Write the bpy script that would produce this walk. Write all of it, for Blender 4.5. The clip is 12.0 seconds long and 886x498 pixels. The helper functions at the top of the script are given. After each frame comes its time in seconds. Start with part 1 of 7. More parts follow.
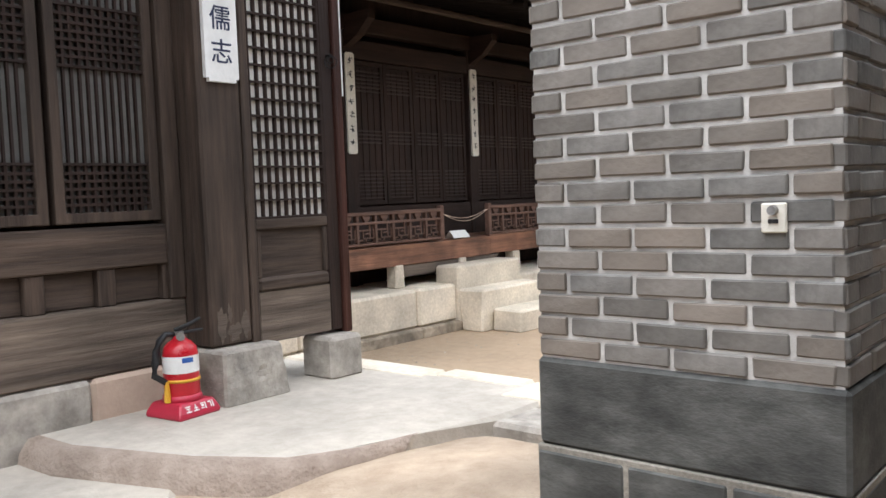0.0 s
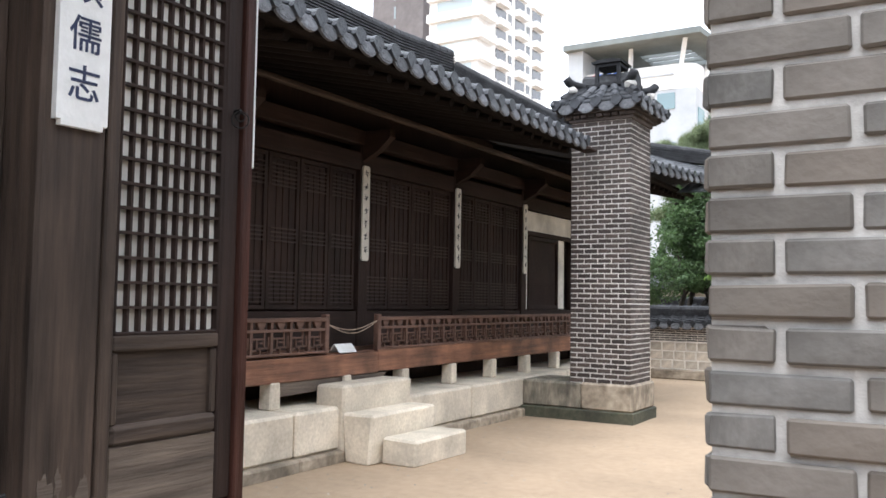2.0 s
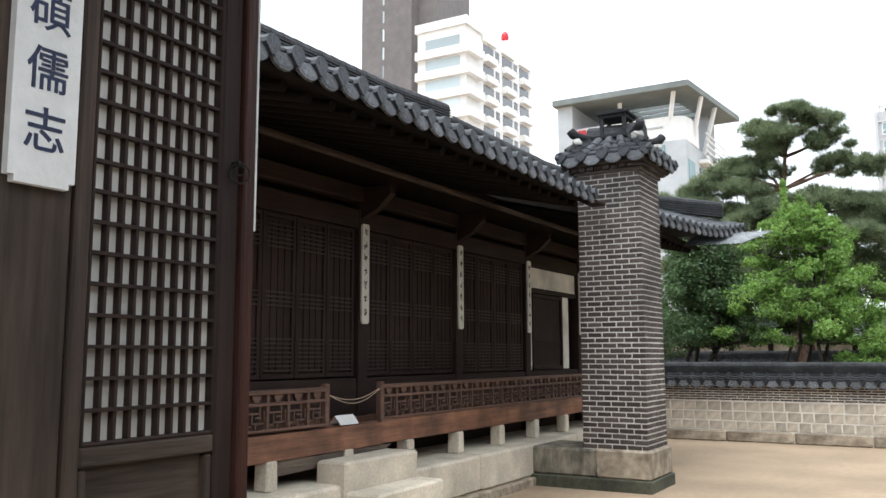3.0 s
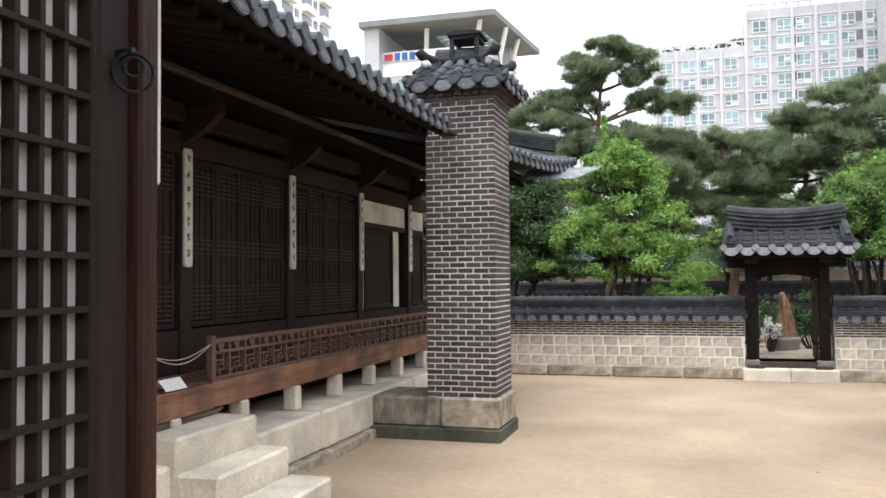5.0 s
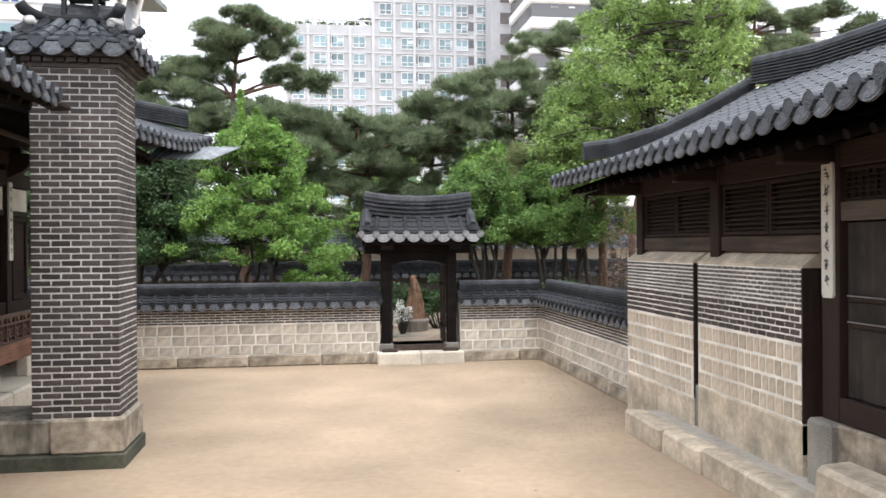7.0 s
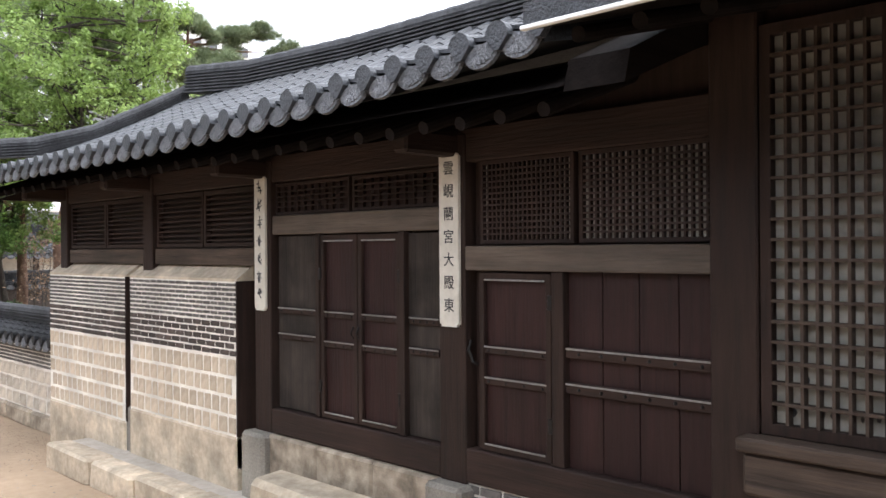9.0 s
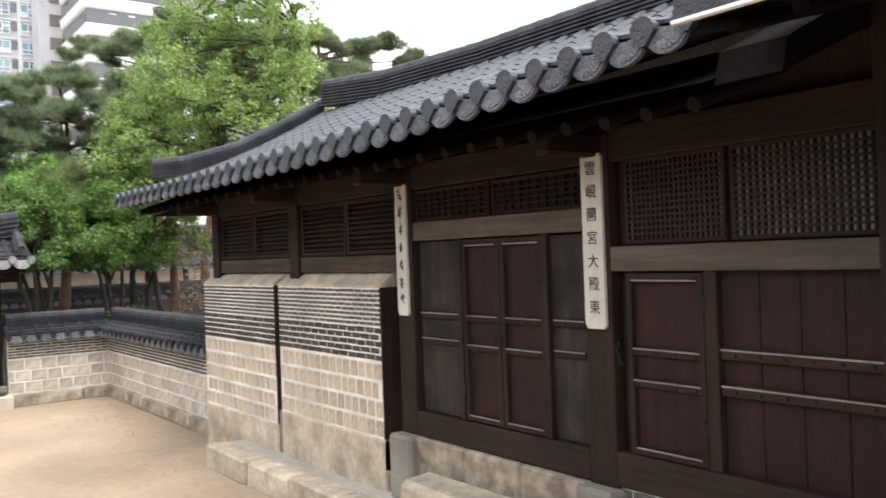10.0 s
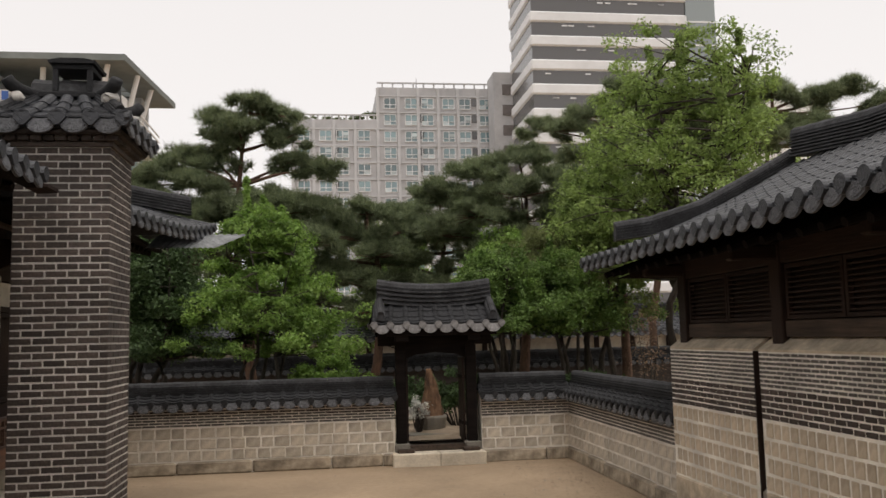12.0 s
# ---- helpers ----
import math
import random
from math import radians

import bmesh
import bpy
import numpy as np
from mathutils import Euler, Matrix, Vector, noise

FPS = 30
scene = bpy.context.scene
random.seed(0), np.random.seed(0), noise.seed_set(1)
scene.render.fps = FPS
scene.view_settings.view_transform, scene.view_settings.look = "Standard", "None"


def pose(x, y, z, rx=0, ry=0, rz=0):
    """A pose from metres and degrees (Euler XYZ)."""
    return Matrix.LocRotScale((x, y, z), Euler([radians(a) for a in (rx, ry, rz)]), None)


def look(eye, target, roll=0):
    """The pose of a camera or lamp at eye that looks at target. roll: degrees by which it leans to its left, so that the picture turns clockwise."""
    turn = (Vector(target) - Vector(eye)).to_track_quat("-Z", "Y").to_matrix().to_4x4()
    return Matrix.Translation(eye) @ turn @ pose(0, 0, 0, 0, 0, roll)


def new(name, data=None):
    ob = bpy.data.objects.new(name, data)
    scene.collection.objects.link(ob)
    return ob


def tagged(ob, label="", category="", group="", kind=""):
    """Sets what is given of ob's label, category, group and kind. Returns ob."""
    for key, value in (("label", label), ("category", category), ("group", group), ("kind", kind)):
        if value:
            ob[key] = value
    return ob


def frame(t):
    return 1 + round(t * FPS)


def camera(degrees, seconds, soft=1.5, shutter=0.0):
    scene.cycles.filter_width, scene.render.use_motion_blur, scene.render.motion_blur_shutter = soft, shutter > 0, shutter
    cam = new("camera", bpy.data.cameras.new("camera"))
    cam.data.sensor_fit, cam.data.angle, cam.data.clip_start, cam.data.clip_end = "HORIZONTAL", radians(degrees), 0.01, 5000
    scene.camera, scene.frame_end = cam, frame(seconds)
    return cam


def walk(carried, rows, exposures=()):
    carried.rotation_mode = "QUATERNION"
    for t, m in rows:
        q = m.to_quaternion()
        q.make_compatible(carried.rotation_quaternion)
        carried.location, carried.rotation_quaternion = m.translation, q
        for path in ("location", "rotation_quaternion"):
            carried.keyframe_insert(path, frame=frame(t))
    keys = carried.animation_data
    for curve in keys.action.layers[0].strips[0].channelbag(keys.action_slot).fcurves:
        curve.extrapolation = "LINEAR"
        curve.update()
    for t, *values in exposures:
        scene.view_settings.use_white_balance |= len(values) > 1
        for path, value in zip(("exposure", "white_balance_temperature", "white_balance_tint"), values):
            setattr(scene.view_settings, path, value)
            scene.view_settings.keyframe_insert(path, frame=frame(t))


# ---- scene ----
cam = camera(55.1, 12.0, shutter=0.12)
PATH = [
    (0, (-0.127, 1.048, 1.687), (-1.427, 2.563, 1.561), -2.2),
    (0.5, (-0.423, 1.216, 1.7), (-1.672, 2.763, 1.483), -1.8),
    (1, (-0.718, 1.512, 1.701), (-1.976, 3.051, 1.485), 0.5),
    (1.5, (-0.986, 1.688, 1.707), (-2.151, 3.311, 1.628), 1.9),
    (2, (-1.245, 1.823, 1.741), (-2.271, 3.535, 1.861), 0.9),
    (2.5, (-1.465, 2.025, 1.786), (-2.451, 3.747, 2.038), -0.0),
    (2.7, (-1.544, 2.116, 1.808), (-2.56, 3.817, 2.075), 0.0),
    (4.3, (-2.528, 2.629, 1.971), (-3.251, 4.493, 2.027), -1.7),
    (4.5, (-2.623, 2.706, 1.984), (-3.297, 4.588, 2.037), -1.6),
    (5, (-2.772, 3.062, 2.092), (-3.338, 4.979, 2.164), -0.5),
    (5.5, (-2.887, 3.241, 2.208), (-3.304, 5.196, 2.259), 0.2),
    (6, (-2.968, 3.481, 2.334), (-3.185, 5.469, 2.356), -0.3),
    (6.5, (-2.993, 3.705, 2.445), (-2.936, 5.704, 2.43), -1.0),
    (6.7, (-2.992, 3.771, 2.453), (-2.846, 5.765, 2.438), -0.7),
    (8.3, (-2.858, 4.281, 2.514), (-1.811, 5.985, 2.513), -1.1),
    (8.5, (-2.787, 4.311, 2.522), (-1.606, 5.926, 2.519), -1.0),
    (9, (-2.791, 4.28, 2.505), (-1.376, 5.693, 2.505), -0.4),
    (9.5, (-2.807, 4.288, 2.522), (-1.353, 5.661, 2.497), -0.5),
    (10, (-2.886, 4.349, 2.522), (-1.696, 5.956, 2.532), -2.1),
    (10.5, (-2.888, 4.477, 2.412), (-2.03, 6.278, 2.546), -2.5),
    (11, (-2.877, 4.616, 2.362), (-2.222, 6.497, 2.538), -2.2),
    (11.5, (-2.939, 4.744, 2.364), (-2.485, 6.681, 2.566), -1.5),
    (12, (-3.081, 4.93, 2.465), (-2.808, 6.901, 2.667), -1.4),
]
EXPOSURES = [(0.0, 1.6, 6000, 10), (1.0, 1.7, 5900, 10), (2.0, 1.6, 5900, 10), (2.5, 1.2, 5950, 6), (5.5, 1.4, 6000, 10), (6.7, 1.4, 6000, 10), (8.5, 1.45, 6000, 14), (9.5, 1.95, 6050, 10), (10.0, 1.6, 6150, 10), (10.5, 0.9, 6250, 7), (11.0, 0.6, 6500, 15), (11.5, 0.5, 6550, 14), (12.0, 0.08, 6950, 13)]
walk(cam, [(t, look(eye, target, roll)) for t, eye, target, roll in PATH], EXPOSURES)

# ---- world and light ----
world = bpy.data.worlds.new("overcast_sky")
scene.world = world
world.use_nodes = True
wn, wl = world.node_tree.nodes, world.node_tree.links
wn.clear()
sky = wn.new("ShaderNodeTexSky")
sky.sky_type, sky.sun_disc = "NISHITA", False
sky.sun_elevation, sky.sun_rotation = radians(70), radians(205)
sky.air_density, sky.dust_density, sky.ozone_density = 1.0, 3.0, 1.0
grey = wn.new("ShaderNodeHueSaturation")
grey.inputs["Saturation"].default_value = 0.10
back = wn.new("ShaderNodeBackground")
back.inputs["Strength"].default_value = 0.15
wout = wn.new("ShaderNodeOutputWorld")
even = wn.new("ShaderNodeMix")
even.data_type = "RGBA"
even.inputs[0].default_value = 0.65
even.inputs[7].default_value = (6.6, 6.7, 6.9, 1)
wl.new(sky.outputs[0], grey.inputs["Color"])
wl.new(grey.outputs[0], even.inputs[6])
wl.new(even.outputs[2], back.inputs["Color"])
wl.new(back.outputs[0], wout.inputs["Surface"])
sun = new("sun", bpy.data.lights.new("sun", "SUN"))
sun.data.energy, sun.data.angle, sun.data.color = 1.2, radians(50), (1.0, 0.97, 0.92)
sun.matrix_world = look((0, 0, 0), (-0.12, 0.27, -0.92))


# ---- materials ----
def surface(name, dark, light, scale=6.0, rough=0.8, bump=0.3, stretch=(1, 1, 1), stain=0.35, vary=0.0, island=0.0, fine=60.0, metal=0.0, spec=0.5, stain_scale=1.3, second=None):
    """Noise-grained paint: a fine grain between two colours, broad stains, and relief."""
    m = bpy.data.materials.new(name)
    m.use_nodes = True
    n, l = m.node_tree.nodes, m.node_tree.links
    b = n["Principled BSDF"]
    co = n.new("ShaderNodeTexCoord")
    mp = n.new("ShaderNodeMapping")
    mp.inputs["Scale"].default_value = stretch
    l.new(co.outputs["Object"], mp.inputs["Vector"])
    g = n.new("ShaderNodeTexNoise")
    g.inputs["Scale"].default_value, g.inputs["Detail"].default_value, g.inputs["Roughness"].default_value = scale, 8, 0.65
    l.new(mp.outputs[0], g.inputs["Vector"])
    r = n.new("ShaderNodeValToRGB")
    r.color_ramp.elements[0].position, r.color_ramp.elements[1].position = 0.3, 0.7
    r.color_ramp.elements[0].color, r.color_ramp.elements[1].color = (*dark, 1), (*light, 1)
    l.new(g.outputs[0], r.inputs[0])
    st = n.new("ShaderNodeTexNoise")
    st.inputs["Scale"].default_value, st.inputs["Detail"].default_value = stain_scale, 5
    l.new(co.outputs["Object"], st.inputs["Vector"])
    mr = n.new("ShaderNodeMapRange")
    mr.inputs[1].default_value, mr.inputs[2].default_value = 0.3, 0.7
    mr.inputs[3].default_value, mr.inputs[4].default_value = 1 - stain, 1 + stain * 0.4
    l.new(st.outputs[0], mr.inputs[0])
    hv = n.new("ShaderNodeHueSaturation")
    colour = r.outputs[0]
    if second:
        w1 = n.new("ShaderNodeMath")
        w1.operation = "MULTIPLY"
        w1.inputs[1].default_value = 7.31
        l.new(n.new("ShaderNodeObjectInfo").outputs["Random"], w1.inputs[0])
        w2 = n.new("ShaderNodeMath")
        w2.operation = "FRACT"
        l.new(w1.outputs[0], w2.inputs[0])
        mc = n.new("ShaderNodeMix")
        mc.data_type = "RGBA"
        l.new(w2.outputs[0], mc.inputs[0])
        l.new(colour, mc.inputs[6])
        mc.inputs[7].default_value = (*second, 1)
        colour = mc.outputs[2]
    l.new(colour, hv.inputs["Color"])
    value = mr.outputs[0]
    if vary or island:
        if vary:
            src = n.new("ShaderNodeObjectInfo").outputs["Random"]
        else:
            src = n.new("ShaderNodeNewGeometry").outputs["Random Per Island"]
        k = vary or island
        m2 = n.new("ShaderNodeMapRange")
        m2.inputs[3].default_value, m2.inputs[4].default_value = 1 - k, 1 + k
        l.new(src, m2.inputs[0])
        mu = n.new("ShaderNodeMath")
        mu.operation = "MULTIPLY"
        l.new(value, mu.inputs[0])
        l.new(m2.outputs[0], mu.inputs[1])
        value = mu.outputs[0]
    l.new(value, hv.inputs["Value"])
    l.new(hv.outputs[0], b.inputs["Base Color"])
    fn = n.new("ShaderNodeTexNoise")
    fn.inputs["Scale"].default_value, fn.inputs["Detail"].default_value = fine, 4
    l.new(mp.outputs[0], fn.inputs["Vector"])
    ad = n.new("ShaderNodeMath")
    ad.operation = "ADD"
    l.new(fn.outputs[0], ad.inputs[0])
    l.new(g.outputs[0], ad.inputs[1])
    bp = n.new("ShaderNodeBump")
    bp.inputs["Strength"].default_value, bp.inputs["Distance"].default_value = bump, 0.02
    l.new(ad.outputs[0], bp.inputs["Height"])
    l.new(bp.outputs[0], b.inputs["Normal"])
    rr = n.new("ShaderNodeMapRange")
    rr.inputs[3].default_value, rr.inputs[4].default_value = max(0.05, rough - 0.12), min(1.0, rough + 0.12)
    l.new(g.outputs[0], rr.inputs[0])
    l.new(rr.outputs[0], b.inputs["Roughness"])
    b.inputs["Metallic"].default_value = metal
    b.inputs["Specular IOR Level"].default_value = spec
    return m


V, HY, HX = (1, 1, 0.06), (1, 0.06, 1), (0.06, 1, 1)
M_DARK_V = surface("dark_stained_wood_upright", (0.0150, 0.0084, 0.0062), (0.0400, 0.0218, 0.0160), 22, 0.72, 0.3, V, 0.4, spec=0.28)
M_DARK_H = surface("dark_stained_wood_lying", (0.0160, 0.0090, 0.0068), (0.0430, 0.0232, 0.0172), 22, 0.72, 0.3, HY, 0.4, spec=0.28)
M_DARK_X = surface("dark_stained_wood_across", (0.0150, 0.0084, 0.0062), (0.0400, 0.0218, 0.0160), 22, 0.72, 0.3, HX, 0.4, spec=0.28)
# Dark wood painted near black to hold the shade under eaves and gate roof.
M_SHADED = surface("shade_darkened_wood", (0.0065, 0.0050, 0.0046), (0.0185, 0.0140, 0.0125), 18, 0.88, 0.3, HX, 0.4, spec=0.1)
M_OLD_V = surface("old_brown_wood_upright", (0.020, 0.0138, 0.0105), (0.108, 0.075, 0.056), 16, 0.7, 0.35, V, 0.45, spec=0.3)
M_OLD_H = surface("old_brown_wood_lying", (0.022, 0.0152, 0.0115), (0.118, 0.083, 0.062), 16, 0.7, 0.35, HY, 0.45, spec=0.3)
M_SILL = surface("bleached_sill_wood", (0.040, 0.030, 0.024), (0.20, 0.155, 0.120), 12, 0.8, 0.4, HY, 0.5, spec=0.3)
M_DUST_V = surface("dusty_dark_boards", (0.016, 0.012, 0.010), (0.055, 0.042, 0.034), 14, 0.75, 0.3, V, 0.55, spec=0.3, stain_scale=4)
M_GREY_H = surface("weathered_lintel_wood", (0.06, 0.045, 0.034), (0.15, 0.115, 0.088), 18, 0.8, 0.6, HY, 0.4)
M_RED_V = surface("red_brown_wood_upright", (0.028, 0.01, 0.007), (0.075, 0.029, 0.02), 18, 0.6, 0.4, V, 0.4, spec=0.22)
M_RED_H = surface("red_brown_wood_lying", (0.082, 0.034, 0.020), (0.33, 0.155, 0.088), 14, 0.6, 0.4, HY, 0.6, stain_scale=2.2)
M_RAIL = surface("red_brown_rail_wood", (0.075, 0.038, 0.026), (0.165, 0.090, 0.064), 20, 0.62, 0.4, HY, 0.4)
M_DOOR = surface("maroon_door_boards", (0.0150, 0.0058, 0.0054), (0.036, 0.0138, 0.0122), 20, 0.62, 0.3, V, 0.4, spec=0.28)
M_SLAT = surface("reddish_dark_slat_wood", (0.026, 0.015, 0.0115), (0.062, 0.036, 0.027), 20, 0.65, 0.3, HY, 0.3, spec=0.4)
M_IRON = surface("black_iron", (0.010, 0.010, 0.010), (0.030, 0.027, 0.025), 40, 0.55, 0.3, metal=0.6)
M_STEEL = surface("dull_grey_metal_trim", (0.22, 0.21, 0.20), (0.42, 0.41, 0.40), 30, 0.45, 0.2, metal=0.7)
M_PLASTER = surface("cream_lime_plaster", (0.60, 0.55, 0.46), (0.74, 0.69, 0.60), 9, 0.9, 0.2)
M_MORTAR = surface("pale_lime_mortar", (0.54, 0.51, 0.47), (0.72, 0.69, 0.64), 30, 0.95, 0.5)
M_MORTAR_P = surface("greyish_lime_mortar", (0.45, 0.428, 0.40), (0.60, 0.575, 0.54), 30, 0.95, 0.15, stain=0.35, stain_scale=4)
M_BASE = surface("stained_tan_granite", (0.22, 0.175, 0.125), (0.47, 0.395, 0.30), 6, 0.88, 0.3, stain=0.5, stain_scale=3)
M_MORTAR_W = surface("white_lime_joint", (0.80, 0.75, 0.66), (0.90, 0.86, 0.78), 25, 0.95, 0.2)
M_MORTAR_C = surface("dirty_cream_joint", (0.68, 0.63, 0.55), (0.82, 0.77, 0.69), 12, 0.95, 0.25, stain=0.3, stain_scale=2)
M_BRICK = surface("dark_fired_brick", (0.038, 0.029, 0.025), (0.105, 0.082, 0.070), 26, 0.85, 0.3, vary=0.4)
M_BRICK_J = surface("dark_fired_brick_rest", (0.038, 0.029, 0.025), (0.105, 0.082, 0.070), 26, 0.85, 0.3, island=0.4)
M_BRICK_G = surface("grey_fired_brick", (0.100, 0.095, 0.088), (0.178, 0.170, 0.158), 16, 0.88, 0.12, vary=0.24, second=(0.170, 0.143, 0.118), stain=0.4, stain_scale=3.5)
M_BRICK_S = surface("slate_grey_thin_brick", (0.075, 0.068, 0.061), (0.155, 0.143, 0.130), 24, 0.88, 0.3, vary=0.25)
M_PLINTH = surface("dark_cement_plinth", (0.038, 0.039, 0.036), (0.110, 0.110, 0.102), 9, 0.82, 0.16, (1, 1, 2.2), stain=0.6, stain_scale=5)
M_GRANITE = surface("pale_granite", (0.56, 0.485, 0.375), (0.77, 0.685, 0.555), 30, 0.88, 0.2, vary=0.10, stain=0.28, stain_scale=2.5)
M_GRANITE_D = surface("grey_granite", (0.20, 0.18, 0.15), (0.36, 0.33, 0.28), 55, 0.9, 0.3, vary=0.12, stain=0.5)
M_GRANITE_N = surface("stained_beige_granite", (0.27, 0.24, 0.205), (0.47, 0.425, 0.37), 16, 0.9, 0.25, vary=0.1, stain=0.45, stain_scale=5)
M_PINKISH = surface("pinkish_tan_render", (0.43, 0.315, 0.24), (0.56, 0.43, 0.34), 6, 0.92, 0.2, stain=0.25)
M_BLOCK = surface("cream_dressed_stone", (0.42, 0.365, 0.288), (0.60, 0.53, 0.43), 12, 0.9, 0.3, vary=0.2, stain=0.4, stain_scale=2.5)
M_BAY = surface("cream_bay_stone", (0.50, 0.405, 0.290), (0.68, 0.575, 0.440), 14, 0.9, 0.3, vary=0.14)
M_KERB = surface("warm_pale_granite", (0.45, 0.365, 0.262), (0.66, 0.565, 0.43), 14, 0.9, 0.3, vary=0.12, stain=0.4, stain_scale=3)
M_DAMP = surface("damp_streaked_granite", (0.11, 0.10, 0.075), (0.40, 0.35, 0.27), 3.2, 0.85, 0.5, (3.5, 3.5, 0.8), stain=0.6, stain_scale=3.5)
M_MOSS = surface("damp_mossy_stone", (0.045, 0.050, 0.030), (0.115, 0.110, 0.075), 12, 0.85, 0.6, stain=0.5)
M_SAND = surface("packed_sandy_soil", (0.315, 0.226, 0.146), (0.395, 0.295, 0.198), 9, 0.95, 0.35, stain=0.26, fine=160, stain_scale=0.55)
M_TERRACE = surface("pale_cement_terrace", (0.42, 0.375, 0.315), (0.55, 0.50, 0.43), 12, 0.92, 0.25, stain=0.28)
M_EARTH = surface("tan_earth_mortar", (0.34, 0.255, 0.18), (0.48, 0.38, 0.28), 8, 0.95, 0.6, stain=0.35)
M_TILE = surface("blue_grey_roof_tile", (0.013, 0.0145, 0.0175), (0.046, 0.049, 0.057), 14, 0.42, 0.5, island=0.3)
M_TILE_O = surface("blue_grey_eave_tile", (0.050, 0.052, 0.058), (0.165, 0.168, 0.178), 34, 0.62, 1.0, vary=0.3)
M_TILE_P = surface("pale_lime_washed_eave_tile", (0.13, 0.125, 0.125), (0.30, 0.29, 0.285), 18, 0.7, 0.5, vary=0.2)
M_RIDGE = surface("dark_stacked_ridge_tile", (0.020, 0.0205, 0.022), (0.070, 0.070, 0.074), 20, 0.75, 0.5, spec=0.3, stain=0.5, stain_scale=4)
M_TILE_D = surface("dark_wall_cap_tile", (0.011, 0.0113, 0.0125), (0.038, 0.0385, 0.0415), 18, 0.75, 0.5, vary=0.3, spec=0.25)
M_LIP = surface("brown_mortar", (0.26, 0.20, 0.16), (0.42, 0.34, 0.28), 9, 0.95, 0.6, stain=0.35)
M_SHEET = surface("weathered_grey_sheet", (0.1, 0.105, 0.105), (0.27, 0.28, 0.285), 9, 0.6, 0.2, stain=0.5, stain_scale=3)
M_PAPER = surface("yellowed_window_paper", (0.68, 0.65, 0.585), (0.82, 0.79, 0.72), 8, 0.95, 0.15)
# Window paper darkened in its colour for the shade under the near eave.
M_PAPER_D = surface("deep_shaded_window_paper", (0.13, 0.125, 0.115), (0.22, 0.21, 0.195), 6, 0.95, 0.1, stain=0.4)
# Paper toned down so its colour holds the shade of the east eaves.
M_PAPER_G = surface("eave_shaded_window_paper", (0.30, 0.29, 0.25), (0.43, 0.415, 0.36), 6, 0.95, 0.12, stain=0.4, stain_scale=2.5)
M_WHITE = surface("white_painted_board", (0.72, 0.71, 0.68), (0.84, 0.83, 0.80), 14, 0.6, 0.15, stain=0.12)
M_CREAMB = surface("cream_painted_board", (0.60, 0.56, 0.48), (0.74, 0.70, 0.61), 14, 0.7, 0.15, stain=0.25)
M_INK = surface("black_ink", (0.012, 0.012, 0.014), (0.03, 0.03, 0.035), 20, 0.6, 0.1)
M_BLUEINK = surface("navy_ink", (0.010, 0.016, 0.050), (0.02, 0.03, 0.085), 20, 0.6, 0.1)
M_RED = surface("glossy_red_paint", (0.42, 0.008, 0.016), (0.52, 0.014, 0.026), 8, 0.3, 0.05, stain=0.12)
M_CRIMSON = surface("faded_crimson_plastic", (0.42, 0.018, 0.045), (0.54, 0.03, 0.065), 8, 0.38, 0.08, stain=0.2)
M_YELLOW = surface("yellow_plastic", (0.70, 0.36, 0.02), (0.80, 0.44, 0.04), 8, 0.45, 0.05)
M_BLACK = surface("black_rubber", (0.010, 0.010, 0.011), (0.022, 0.022, 0.024), 20, 0.5, 0.1)
M_BLUE = surface("blue_label_ink", (0.03, 0.10, 0.36), (0.05, 0.14, 0.45), 20, 0.5, 0.05)
M_ROPE = surface("cream_rope", (0.50, 0.38, 0.28), (0.66, 0.52, 0.40), 60, 0.9, 0.5)
M_BARK = surface("dark_tree_bark", (0.030, 0.024, 0.019), (0.085, 0.068, 0.054), 14, 0.95, 1.0, (1, 1, 0.25))
M_PINEBARK = surface("red_pine_bark", (0.075, 0.042, 0.028), (0.20, 0.115, 0.075), 12, 0.95, 1.0, (1, 1, 0.4))


def leaf_material(name, dark, light, glow):
    m = surface(name, dark, light, 3, 0.6, 0.05, island=0.35, stain=0.3, stain_scale=0.9)
    n, l = m.node_tree.nodes, m.node_tree.links
    tr = n.new("ShaderNodeBsdfTranslucent")
    l.new(n["Principled BSDF"].inputs["Base Color"].links[0].from_socket, tr.inputs["Color"])
    mx = n.new("ShaderNodeMixShader")
    mx.inputs[0].default_value = glow
    out = n["Material Output"]
    l.new(n["Principled BSDF"].outputs[0], mx.inputs[1])
    l.new(tr.outputs[0], mx.inputs[2])
    l.new(mx.outputs[0], out.inputs["Surface"])
    return m


M_LEAF = leaf_material("bright_spring_leaves", (0.125, 0.245, 0.042), (0.29, 0.43, 0.105), 0.5)
M_LEAFM = leaf_material("yellow_green_leaves", (0.175, 0.265, 0.062), (0.34, 0.45, 0.14), 0.5)
M_LEAF2 = leaf_material("green_leaves", (0.085, 0.165, 0.034), (0.20, 0.31, 0.075), 0.45)
M_LEAF3 = leaf_material("deep_green_leaves", (0.042, 0.082, 0.028), (0.110, 0.180, 0.062), 0.38)
M_PINE = leaf_material("pine_needles", (0.12, 0.155, 0.080), (0.26, 0.31, 0.165), 0.48)
M_PINEL = leaf_material("yellow_green_pine_needles", (0.14, 0.165, 0.06), (0.24, 0.27, 0.11), 0.45)
M_FLOWER = leaf_material("white_petals", (0.65, 0.65, 0.60), (0.82, 0.82, 0.78), 0.3)
M_DRYLEAF = leaf_material("dry_brown_leaves", (0.16, 0.10, 0.06), (0.32, 0.21, 0.13), 0.2)

